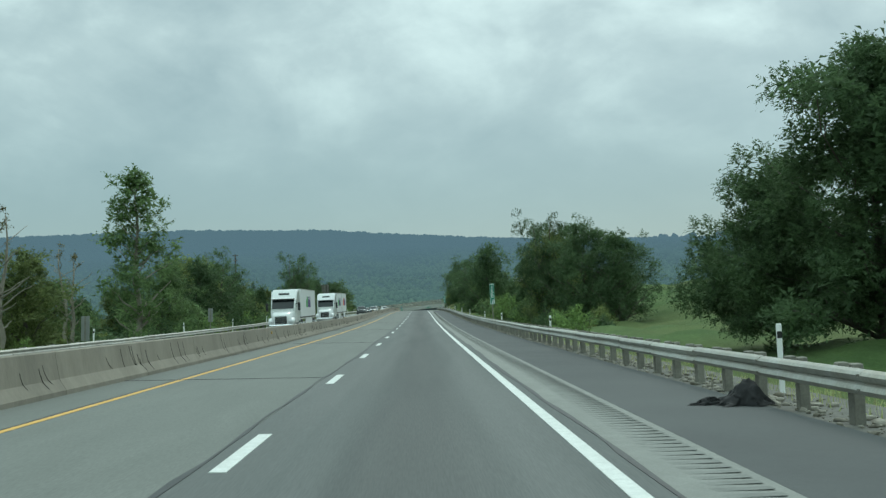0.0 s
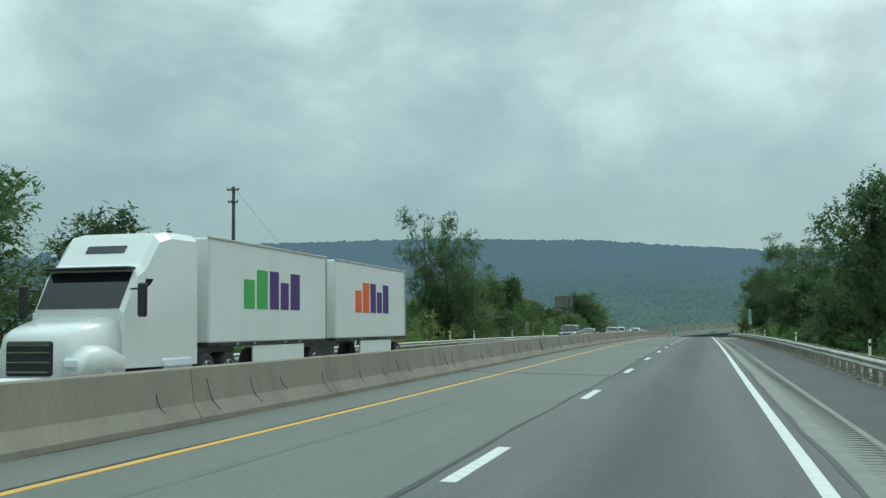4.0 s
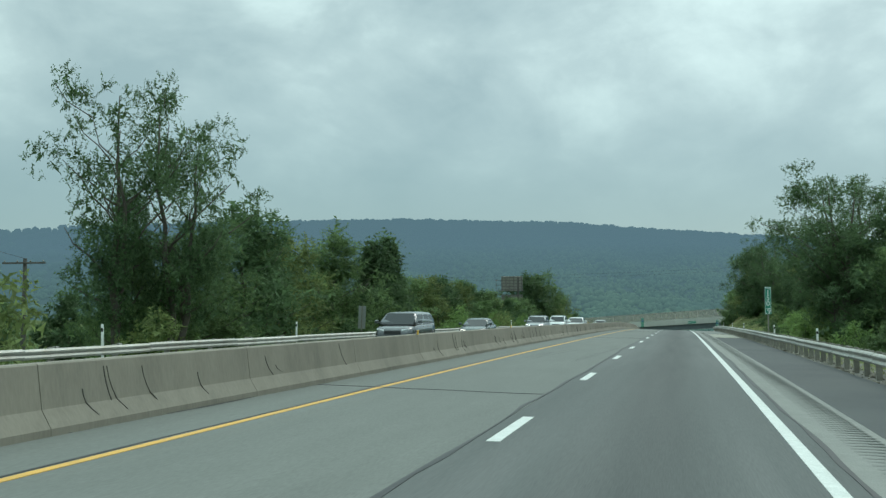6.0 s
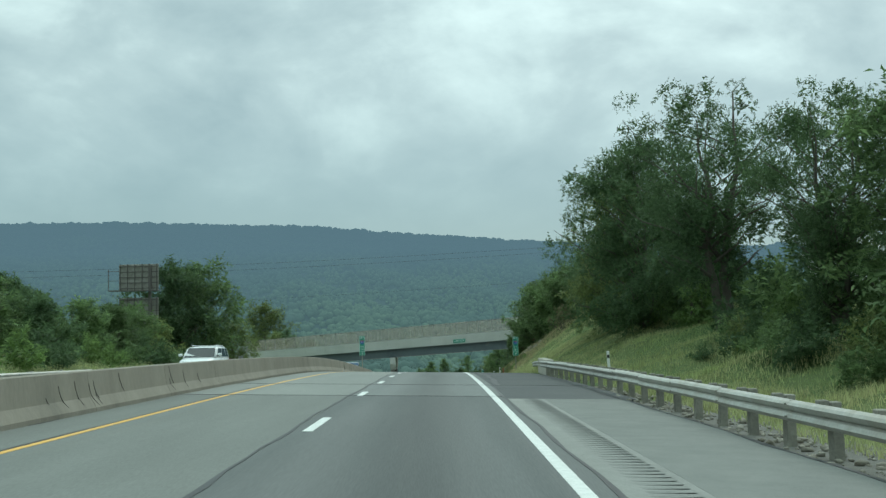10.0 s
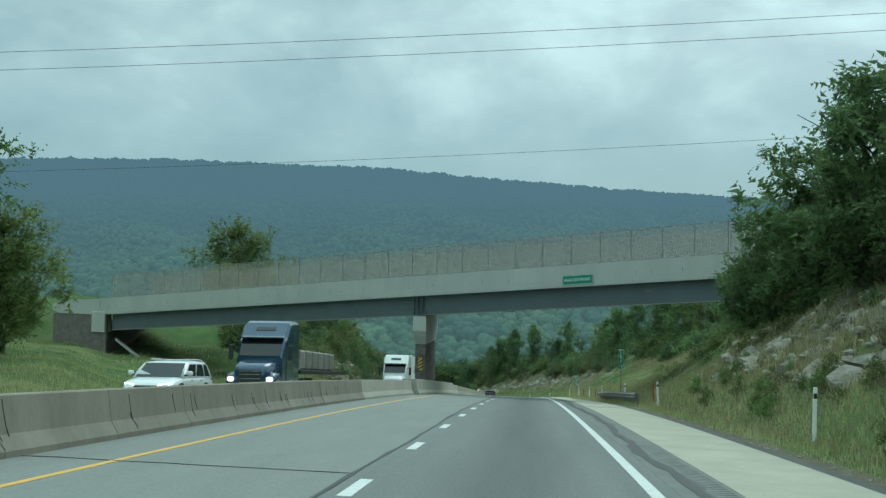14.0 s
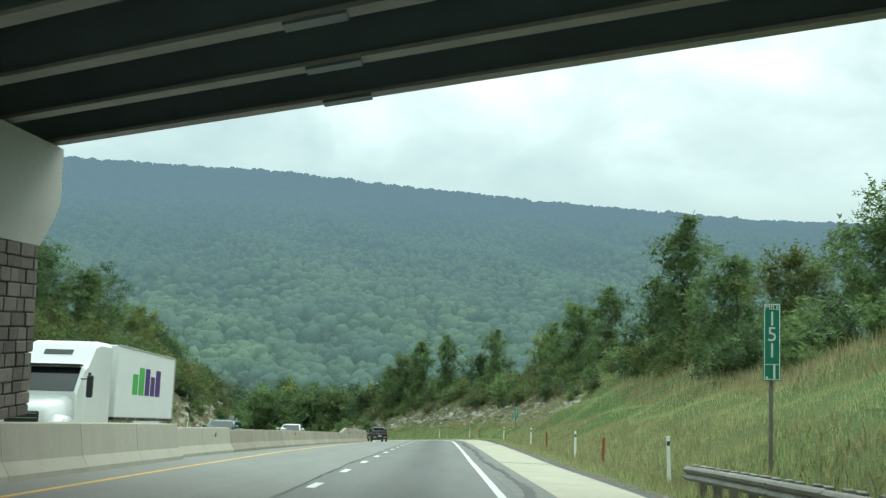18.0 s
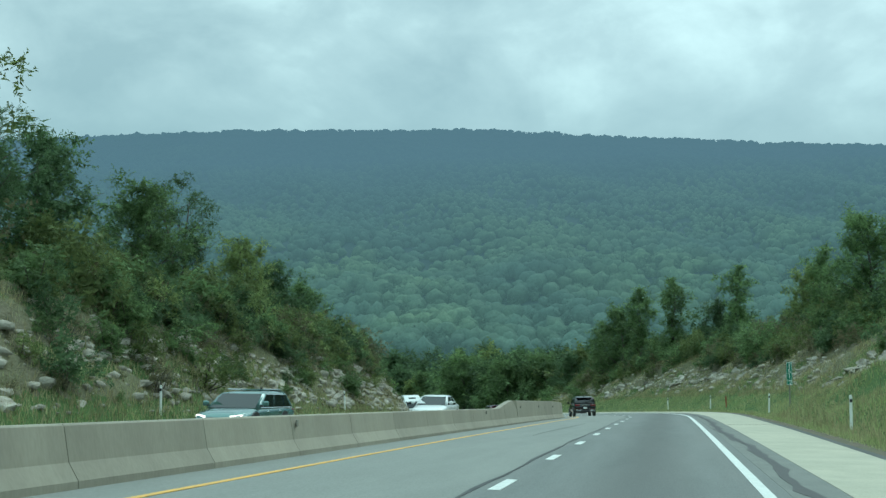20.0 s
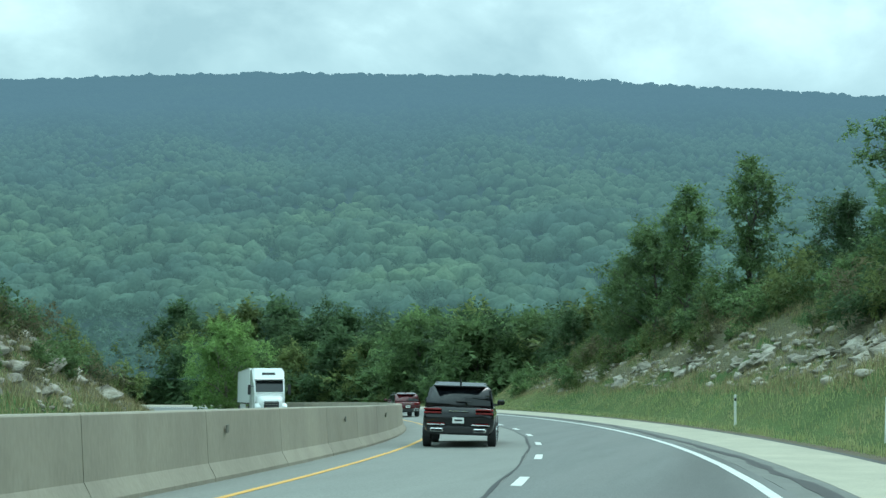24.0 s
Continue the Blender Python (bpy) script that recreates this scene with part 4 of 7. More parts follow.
# left abutment and wing wall
part("abutment_cap", Shape().box((-37.6, B_S + 0.5, deck_z(XL) - 0.95), (1.6, 1.6, 1.9), 0.03), CONCRETE, bridge)
part("abutment_wall", Shape().box((-37.9, B_S + B_D / 2 + 0.3, deck_z(XL) - 4.4), (2.0, B_D + 0.6, 7.2), 0.04), STONE, bridge)
part("wing_parapet", Shape().loft([[Vector((x, y, deck_z(XL) + z)) for y, z in ((B_S - 0.22, b), (B_S + 0.1, b), (B_S + 0.1, t), (B_S - 0.22, t))] for x, b, t in ((-37.42, -0.3, 1.2), (-42.6, -0.2, 1.0), (-43.4, 0.1, 0.6))]), CONCRETE, bridge)
part("wing_wall", Shape().box((-40.0, B_S + 0.1, deck_z(XL) - 3.2), (6.6, 0.5, 5.9), 0.04), STONE, bridge, "dark stone wing wall")
part("abutment_wall", Shape().box((21.6, B_S + B_D / 2, deck_z(21) - 2.6), (1.6, B_D + 0.6, 4.0), 0.04), STONE, bridge)
part("downpipe_trough", Shape().loft([[Vector((-36.0 + k * 1.3, B_S + 0.6 + j, deck_z(XL) - 2.6 - k * 0.75 + h)) for j, h in ((0, 0), (0.5, 0), (0.5, 0.2), (0, 0.2))] for k in range(4)]), CONCRETE, bridge)
# the bridge crosses on the skew
for ob in bridge.children:
    for v in ob.data.vertices:
        v.co.y += SKEW * (v.co.x - 3.4)
# hazard chevron on the pier
chev = thing("hazard_marker", "black and yellow striped hazard board on the bridge pier", "sign", m=Matrix.Translation((PX + 0.0, B_S + 0.84 + SKEW * (PX - 3.4), foot + 1.75)))
part("board", Shape().box((0, 0, 0), (0.32, 0.02, 0.95), 0.005), AMBER, chev)
for k in range(4):
    z0 = -0.47 + k * 0.25
    part("stripe", Shape().slab([(-0.155, -0.011, z0), (0.155, -0.011, z0 + 0.2 if z0 + 0.2 < 0.47 else 0.47), (0.155, -0.011, min(0.47, z0 + 0.32)), (-0.155, -0.011, z0 + 0.12)], 0.003), BLACKP, chev)

# ---- trees and shrubs ----
def leaf_cloud(centres, radii, per, size, seed, flat=0.75, leaves=9):
    """Feathery sprays of leaves, each leaf a triangle, spread over the lumps of a crown."""
    r = np.random.default_rng(seed)
    C, R = np.asarray(centres, float), np.asarray(radii, float)
    n = np.maximum(3, (per * R ** 1.7 / leaves).astype(int))
    i = np.repeat(np.arange(len(C)), n)
    m = len(i)
    d = r.normal(0, 1, (m, 3)) + np.array([0, 0, 0.25])
    d /= np.linalg.norm(d, axis=1)[:, None]
    p = C[i] + d * np.array([1, 1, flat]) * (R[i] * (0.25 + 0.7 * np.sqrt(r.random(m))))[:, None]
    way = d + r.normal(0, 0.55, (m, 3)) + np.array([0, 0, -0.1])
    way /= np.linalg.norm(way, axis=1)[:, None]
    side = np.cross(way, np.array([0, 0, 1]) + r.normal(0, 0.45, (m, 3)))
    side /= np.linalg.norm(side, axis=1)[:, None] + 1e-6
    k = size * (0.65 + 0.7 * r.random(m))
    j = np.arange(leaves)
    sgn = np.where(j % 2 == 0, 1.0, -1.0)
    along = (j - leaves * 0.3) * 0.42
    B = p[:, None] + way[:, None] * (along * k[:, None])[..., None] + r.normal(0, 0.16, (m, leaves, 3)) * k[:, None, None]
    tip = side[:, None] * sgn[None, :, None] * 0.95 + way[:, None] * 0.45 + r.normal(0, 0.28, (m, leaves, 3)) + np.array([0, 0, -0.12])
    w = way[:, None] * 0.34 + r.normal(0, 0.08, (m, leaves, 3))
    kk = k[:, None, None] * (1.15 - 0.06 * j)[None, :, None]
    V = np.stack([B - w * kk, B + w * kk, B + tip * kk], 2).reshape(-1, 3)
    return V, np.arange(len(V)).reshape(-1, 3)


def limb(sh, a, b, r0, r1, bend, seed, n=4):
    r = random.Random(seed)
    a, b = Vector(a), Vector(b)
    sides = 6
    q = (b - a).to_track_quat("Z", "Y")
    rings = []
    for i in range(n + 1):
        t = i / n
        p = a.lerp(b, t) + Vector((r.uniform(-1, 1), r.uniform(-1, 1), r.uniform(-0.3, 0.6))) * bend * (b - a).length * math.sin(math.pi * t)
        rr = r0 + (r1 - r0) * t
        rings.append([p + q @ Vector((rr * math.cos(2 * math.pi * k / sides), rr * math.sin(2 * math.pi * k / sides), 0)) for k in range(sides)])
    sh.loft(rings)
    return b


def tree(name, label, height, width, leaf, bark, seed, base=0.1, boughs=16, per=100, size=0.26, form="round", group="", lump=0.16, open_=0.0, stems=1):
    """A tapered trunk, boughs of uneven reach, and on each bough a cluster of leafy lumps."""
    r = random.Random(seed)
    t = thing(name, label, "tree", group)
    trunk = Shape()
    h0 = height * base
    cs, rs = [], []
    tops = []
    for q in range(stems):
        a = q * 6.28 / stems + r.uniform(-0.6, 0.6)
        off = width * (0.16 if stems > 1 else 0.03)
        tops.append((math.cos(a) * off, math.sin(a) * off, height * (0.94 if q == 0 else r.uniform(0.74, 0.9))))
        limb(trunk, (math.cos(a) * 0.1, math.sin(a) * 0.1, -0.6), tops[-1], height * 0.017 + 0.05, 0.03, 0.035, seed + q, 7)
    for i in range(boughs):
        u = (i + r.uniform(0.1, 0.9)) / boughs
        if form == "round":
            k = math.sqrt(max(0.06, 1 - (2 * u - 0.8) ** 2 * 0.8))
        elif form == "cone":
            k = 1.0 - 0.82 * u
        elif form == "vase":
            k = 0.42 + 0.95 * u - 1.3 * max(0, u - 0.7)
        else:
            k = 0.62 + 0.32 * math.sin(u * 10 + seed) - 0.45 * max(0, u - 0.75)
        tx, ty, th = tops[i % stems]
        a = i * 2.4 + r.uniform(-0.7, 0.7)
        reach = width * 0.5 * k * r.choice((0.55, 0.75, 0.95, 1.1, 1.18))
        z = h0 + (th - h0) * (0.05 + 0.93 * u)
        f = min(1, z / th)
        end = Vector((tx * f + math.cos(a) * reach, ty * f + math.sin(a) * reach, z + reach * r.uniform(-0.08, 0.25)))
        zz = max(h0 * 0.6, z - reach * 0.55 - 0.2)
        ff = zz / th
        limb(trunk, (tx * ff, ty * ff, zz), end, 0.02 + height * 0.006 * (1.15 - u), 0.015, 0.09, seed + 31 * i, 4)
        if r.random() < open_:
            continue
        for j in range(r.choice((3, 4, 5, 6))):
            f2 = r.uniform(0.35, 1.08)
            c = Vector((tx * ff, ty * ff, zz)).lerp(end, f2) + Vector((r.gauss(0, 1), r.gauss(0, 1), r.gauss(0.25, 0.7))) * width * lump * 0.55
            cs.append(tuple(c))
            rs.append(max(0.3, width * lump * r.uniform(0.5, 1.15)))
    for tx, ty, th in tops:
        for j in range(3):
            cs.append((tx + r.gauss(0, 0.05) * width, ty + r.gauss(0, 0.05) * width, th + r.uniform(-0.08, 0.06) * height))
            rs.append(width * lump * r.uniform(0.4, 0.75))
    part("trunk", trunk, bark, t, smooth=True)
    V, F = leaf_cloud(cs, rs, per, size, seed)
    V2, F2 = leaf_cloud(cs, [q * 0.72 for q in rs], per * 0.16, size * 2.1, seed + 1)
    part("crown", bulk("crown", np.concatenate([V, V2]), np.concatenate([F, F2 + len(V)]), leaf), None, t)
    return t


protos = {}


def proto(key, **kw):
    protos[key] = dict(kw)


proto("great", name="broadleaf_tree", label="large feathery dark green tree with boughs to the ground", height=10.5, width=9.5, leaf=LEAF[0], bark=BARK, seed=13, base=0.05, boughs=46, per=640, size=0.125, lump=0.13)
proto("broad", name="broadleaf_tree", label="full dark green broadleaf tree at the wood's edge", height=10, width=8.5, leaf=LEAF[0], bark=BARK, seed=11, base=0.06, boughs=26, per=140, size=0.19)
proto("maple", name="broadleaf_tree", label="uneven mid-green broadleaf tree with a dense crown", height=11, width=9, leaf=LEAF[1], bark=BARK, seed=23, base=0.05, boughs=28, per=135, size=0.19)
proto("locust", name="locust_tree", label="tall open locust tree with airy foliage and bare limbs", height=13, width=8, leaf=LEAF[0], bark=BARK, seed=31, base=0.22, boughs=26, per=280, size=0.112, form="vase", lump=0.14, open_=0.05, stems=2)
proto("sycamore", name="sycamore_tree", label="slender pale-barked tree with sparse upper foliage", height=15, width=6.5, leaf=LEAF[1], bark=BARK_PALE, seed=41, base=0.12, boughs=30, per=130, size=0.16, form="cone", lump=0.13, open_=0.06)
proto("cone", name="conical_tree", label="narrow conical dark evergreen tree", height=9, width=4.2, leaf=LEAF[0], bark=BARK, seed=53, base=0.04, boughs=26, per=170, size=0.17, form="cone", lump=0.17)
proto("tower", name="broadleaf_tree", label="tall vine-hung tree with stacked leafy clumps", height=12, width=5.6, leaf=LEAF[1], bark=BARK, seed=64, base=0.1, boughs=22, per=175, size=0.165, form="tower", lump=0.17, open_=0.03)
proto("olive", name="broadleaf_tree", label="olive-green broadleaf tree turning early at the top", height=9.5, width=7.5, leaf=LEAF[2], bark=BARK, seed=71, base=0.06, boughs=25, per=150, size=0.18)
proto("valley_olive", name="broadleaf_tree", label="round yellowish-green tree standing before the valley woods", height=9, width=7.5, leaf=LEAF[3], bark=BARK_PALE, seed=75, base=0.12, boughs=30, per=260, size=0.15, lump=0.14)
proto("tall_locust", name="locust_tree", label="tall locust tree with fine drooping sprays over the verge", height=13, width=8.5, leaf=LEAF[0], bark=BARK, seed=34, base=0.14, boughs=34, per=420, size=0.10, form="vase", lump=0.14, stems=2)
proto("near_maple", name="broadleaf_tree", label="dense mid-green tree with fine foliage close to the shoulder", height=11, width=9, leaf=LEAF[0], bark=BARK, seed=27, base=0.04, boughs=40, per=380, size=0.115, lump=0.14)
proto("near_olive", name="broadleaf_tree", label="full olive-tinged tree with fine foliage close to the shoulder", height=10, width=8, leaf=LEAF[2], bark=BARK, seed=73, base=0.04, boughs=36, per=380, size=0.115, lump=0.14)
proto("bare", name="dead_tree", label="leafless grey dead tree at the wood's edge", height=11, width=4.5, leaf=LEAF[4], bark=BARK_PALE, seed=91, base=0.3, boughs=26, per=6, size=0.1, form="vase", lump=0.1, open_=1.0, stems=2)
proto("far_broad", name="broadleaf_tree", label="dark green broadleaf tree deeper in the wood", height=9, width=8, leaf=LEAF[0], bark=BARK, seed=111, base=0.04, boughs=18, per=70, size=0.28)
proto("far_maple", name="broadleaf_tree", label="mid-green broadleaf tree deeper in the wood", height=9.5, width=8.2, leaf=LEAF[1], bark=BARK, seed=123, base=0.04, boughs=18, per=70, size=0.28)
proto("far_olive", name="broadleaf_tree", label="olive-green tree deeper in the wood", height=9, width=7.6, leaf=LEAF[2], bark=BARK, seed=137, base=0.04, boughs=18, per=75, size=0.27)
proto("thicket", name="thicket_tree", label="leafy sumac thicket leaning out over the cut", height=8, width=7, leaf=LEAF[1], bark=BARK, seed=83, base=0.02, boughs=30, per=210, size=0.19, lump=0.14, stems=3)
first = {}


def plant(key, s, x, h=None, turn=None, wide=1.0, place=None):
    """Sets a tree of the given kind and height on the ground."""
    kw = protos[key]
    p = place or on_ground(s, x)
    k = (h or kw["height"]) / kw["height"]
    m = Matrix.Translation(p) @ pose(0, 0, 0, 0, 0, rt.uniform(0, 360) if turn is None else turn) @ Matrix.Diagonal((k * wide, k * wide, k, 1))
    if key not in first:
        first[key] = tree(group="roadside trees", **kw)
        first[key].matrix_basis = m
        return first[key]
    o = copy_thing(first[key], m)
    o.matrix_basis = m
    return o


rt = random.Random(99)


def shrub_mesh(seed, leaf, size=0.1, per=330, tall=1.0, spread=0.85):
    r = random.Random(seed)
    cs, rs = [], []
    for i in range(20):
        a, d = r.uniform(0, 6.3), r.uniform(0, spread) * r.choice((0.7, 1.0, 1.2))
        rs.append(r.uniform(0.18, 0.42))
        cs.append((math.cos(a) * d, math.sin(a) * d, r.uniform(0.1, 1.0) * tall * (1.2 - 0.55 * d)))
    V, F = leaf_cloud(cs, rs, per, size, seed, 0.85, 7)
    stems = Shape()
    for c in cs[::2]:
        limb(stems, (0, 0, -0.2), c, 0.025, 0.008, 0.1, seed, 3)
    return bulk("foliage", V, F, leaf), stems.mesh("stem")


SHRUBS = []
for i, (lf, sz, pr) in enumerate(((LEAF[0], 0.105, 520), (LEAF[1], 0.105, 520), (LEAF[3], 0.10, 520), (LEAF[2], 0.10, 500), (LEAF[4], 0.08, 330))):
    a, b = shrub_mesh(200 + i, lf, sz, pr)
    b.materials.append(BARK)
    SHRUBS.append((a, b))
SHRUB_LABEL = ("dense dark green shrub on the roadside bank", "leafy mid-green shrub on the roadside bank", "fresh light green shrub beside the road", "olive-green scrub bush on the roadside bank", "brownish half-dry scrub on the cut slope")


THICKET = None


def close_thicket(label):
    """Joins the brush gathered so far, which nobody could count, into one mesh for each kind of leaf."""
    global THICKET
    for k in range(5):
        base = SHRUBS[k][0]
        co = np.empty(len(base.vertices) * 3, np.float32)
        base.vertices.foreach_get("co", co)
        co = np.c_[co.reshape(-1, 3), np.ones(len(co) // 3)]
        ms = [np.array(m) for q, m in THICKET if q == k]
        if ms:
            V = np.concatenate([(co @ m.T)[:, :3] for m in ms])
            tagged(new("undergrowth", bulk("undergrowth", V, np.arange(len(V)).reshape(-1, 3), base.materials[0])), label, "undergrowth", kind="stuff")
    THICKET = None


def shrub(s, x, size, tall=1.0, kind=None, place=None):
    k = rt.randrange(4) if kind is None else kind
    p = place or on_ground(s, x)
    if THICKET is not None:
        THICKET.append((k, Matrix.Translation(p) @ pose(0, 0, 0, 0, 0, rt.uniform(0, 360)) @ Matrix.Diagonal((size, size, size * tall, 1))))
        return None
    t = thing("shrub", SHRUB_LABEL[k], "shrub", "roadside shrubs", m=Matrix.Translation(p) @ pose(0, 0, 0, 0, 0, rt.uniform(0, 360)) @ Matrix.Diagonal((size, size, size * tall, 1)))
    part("foliage", SHRUBS[k][0], None, t)
    part("stem", SHRUBS[k][1], None, t)
    return t


# the wood's edge along the oncoming side of the straight
for key, s, x, h in (("sycamore", 97, -25, 17), ("locust", 28, -25, 9), ("broad", 55, -27, 8), ("olive", 75, -28, 7.5), ("maple", 118, -28, 8), ("broad", 133, -27, 9), ("olive", 143, -31, 10), ("locust", 150, -28, 11.5), ("maple", 158, -30, 9.5),
                     ("broad", 168, -29, 8), ("olive", 178, -31, 7.5), ("locust", 224, -25.8, 14.2), ("locust", 226, -23.4, 13.2), ("maple", 226, -26, 5.5), ("maple", 232, -25.5, 6.5), ("broad", 243, -27, 9.2), ("olive", 252, -28, 8), ("maple", 262, -27, 8.5),
                     ("cone", 270, -26, 9), ("cone", 274, -25.5, 9.5), ("broad", 280, -28, 6.5), ("maple", 292, -29, 6.5), ("olive", 305, -30, 6.5), ("broad", 320, -31, 6.5), ("maple", 335, -33, 6.5), ("olive", 352, -35, 7), ("broad", 372, -38, 7.5), ("maple", 390, -42, 8),
                     ("maple", 452, -35, 16), ("broad", 444, -37, 15), ("olive", 460, -31, 9), ("broad", 410, -46, 9), ("maple", 425, -50, 9), ("maple", 496, -50, 9), ("olive", 546, -40, 14)):
    plant(key, s, x, h + (2.0 if s < 330 else 0), wide=0.72 if 222 < s < 228 else 1.0)
for i in range(40):
    s = -5 + i * 10.5
    plant(rt.choice(("far_broad", "far_maple", "far_olive", "far_broad")), s + rt.uniform(-4, 4), -44 - rt.uniform(0, 16), rt.uniform(6.5, 9.5) if not 190 < s < 310 else rt.uniform(3.5, 5.0))
THICKET = []
for i in range(64):
    s = -10 + i * 5.5
    shrub(s + rt.uniform(-2, 2), -21.5 - rt.uniform(0, 5), rt.uniform(1.5, 3.0), rt.uniform(0.9, 1.3))
close_thicket("tangled undergrowth along the foot of the wood")
for i in range(22):
    plant(rt.choice(("far_broad", "far_maple", "far_olive")), 205 + i * 5.2 + rt.uniform(-2, 2), -31 - rt.uniform(0, 18), rt.uniform(4.2, 5.8))
plant("cone", 199, -29, 8.5)
for s, x, h in ((94, -31, 11.5), (70, -28, 12.5), (74, -31, 11.5)):
    plant("bare", s, x, h)
# right of the straight
for key, s, x, h, w in (("great", 33, 18.8, 11.2, 1.03), ("great", 41, 18, 8, 1.0), ("broad", 28, 22, 8.5, 1.0), ("near_maple", 97, 18, 10, 1.0), ("near_olive", 106, 16.5, 10, 0.9), ("tall_locust", 104, 15, 11.5, 0.75), ("near_maple", 93, 20.5, 8.5, 1.0), ("near_olive", 112, 18, 9, 0.9),
                        ("broad", 204, 15.5, 13.5, 0.85), ("maple", 214, 17, 10, 0.9), ("cone", 158, 18.5, 8.8, 1.0), ("maple", 148, 24, 6.5, 1.0), ("broad", 150, 52, 7.5, 1.0), ("tall_locust", 135, 19.4, 13.2, 0.8),
                        ("tall_locust", 259, 14.2, 13.5, 1.0), ("tall_locust", 267, 15.5, 14, 1.1), ("broad", 256, 17, 10, 1.0), ("maple", 250, 19, 8.5, 1.0), ("olive", 272, 16, 9, 0.9), ("tower", 290, 21, 8, 1.0), ("locust", 297, 17.5, 8, 0.8),
                        ("locust", 311, 17, 9.0, 0.8), ("tower", 327, 17.5, 9.0, 1.1), ("locust", 342, 15.5, 12.5, 1.0), ("tall_locust", 350, 16.2, 12, 0.85), ("near_maple", 358, 15, 12, 0.95), ("near_olive", 366, 15.5, 10.5, 1.0), ("broad", 374, 16, 8.5, 1.0), ("olive", 383, 17, 6, 1.0), ("locust", 334, 18, 10, 0.9),
                        ("near_maple", 322, 18, 7, 0.9), ("tall_locust", 330, 16.5, 9, 0.8)):
    plant(key, s, x, h, wide=w)
for i in range(30):
    s = 106 + i * 5.0
    shrub(s + rt.uniform(-2, 2), 11.6 + rt.uniform(0, 5), rt.uniform(1.2, 2.3), rt.uniform(0.9, 1.3))
for i in range(26):
    shrub(76 + i * 1.6 + rt.uniform(-1, 1), 11.8 + rt.uniform(0, 6), rt.uniform(0.9, 1.7), rt.uniform(0.8, 1.1), rt.choice((0, 1, 0, 3)))
for s, x, k in ((68, 11.4, 1.3), (64, 12.2, 1.5), (60, 12, 1.1), (98, 11.3, 1.2), (270, 12.5, 1.6), (275, 13, 1.7), (280, 13.2, 1.8), (285, 13.5, 2.0), (290, 13.8, 2.0), (296, 14, 1.8), (302, 13.5, 1.2)):
    shrub(s, x, k, 1.1, 2)
for i in range(34):
    s = 116 + i * 6.4
    plant(rt.choice(("far_broad", "far_maple", "far_olive", "locust")), s + rt.uniform(-2.5, 2.5), 22 + rt.uniform(0, 9), rt.uniform(5.0, 6.5) if s < 235 else rt.uniform(5.0, 7.0))
THICKET = []
for i in range(18):
    s = 262 + i * 2.4
    shrub(s, 14.5 + rt.uniform(0, 4), rt.uniform(1.6, 2.4), 1.1, rt.choice((1, 2, 2, 3)))
for i in range(32):
    s = 303 + i * 2.4
    shrub(s, 15.0 + rt.uniform(0, 5), rt.uniform(1.5, 2.5), 1.1, rt.choice((0, 1, 2, 3)))
close_thicket("leafy roadside brush below the trees")
# hedge and thicket left of the road towards the bridge
for i in range(34):
    s = 286 + i * 4.6
    plant(rt.choice(("far_maple", "far_olive", "far_broad", "maple")), s + rt.uniform(-2, 2), -27 - rt.uniform(0, 16) - max(0, s - 380) * 0.12, rt.uniform(4.5, 6.5), wide=1.15)
THICKET = []
for i in range(22):
    s = 300 + i * 5
    shrub(s, -22.5 - rt.uniform(0, 5), rt.uniform(1.5, 2.5), 1.0)
for i in range(44):
    shrub(301 + i * 0.9 + rt.uniform(-1, 1), 12.6 + 4.5 * rt.random(), rt.uniform(0.7, 1.4), rt.uniform(0.8, 1.2), rt.choice((0, 0, 1, 3)))
for i in range(34):
    s = 396 + i * 1.9
    shrub(s + rt.uniform(-1, 1), 17.5 + rt.uniform(0, 6), rt.uniform(1.5, 2.6), rt.uniform(0.9, 1.3), rt.choice((0, 1, 1, 2)))
close_thicket("close brush along the crest of the cut")
# brush on the cut before the bridge
for i in range(30):
    shrub(406 + i * 1.75 + rt.uniform(-1, 1), 15.6 + rt.uniform(0, 2.5), rt.uniform(1.3, 2.2), rt.uniform(0.9, 1.3), rt.choice((0, 1, 1, 4)))
for i in range(26):
    shrub(412 + i * 1.6 + rt.uniform(-1, 1), 12.0 + rt.uniform(0, 3.6), rt.uniform(0.35, 0.75), rt.uniform(0.7, 1.1), rt.choice((4, 4, 3, 1)))
for key, s, x, h in (("thicket", 456, 15.2, 5.0), ("thicket", 451, 16.0, 6.5), ("thicket", 446, 16.2, 7.5), ("thicket", 440, 16.6, 8.5), ("locust", 437, 18.5, 7.5), ("thicket", 433, 17.0, 7.5), ("thicket", 426, 17.2, 8), ("locust", 429, 19, 9), ("thicket", 419, 17, 7.2), ("thicket", 412, 17.5, 6.8), ("broad", 405, 18.5, 6.5), ("broad", 436, 23, 7), ("maple", 446, 22, 6.5)):
    plant(key, s, x, h)
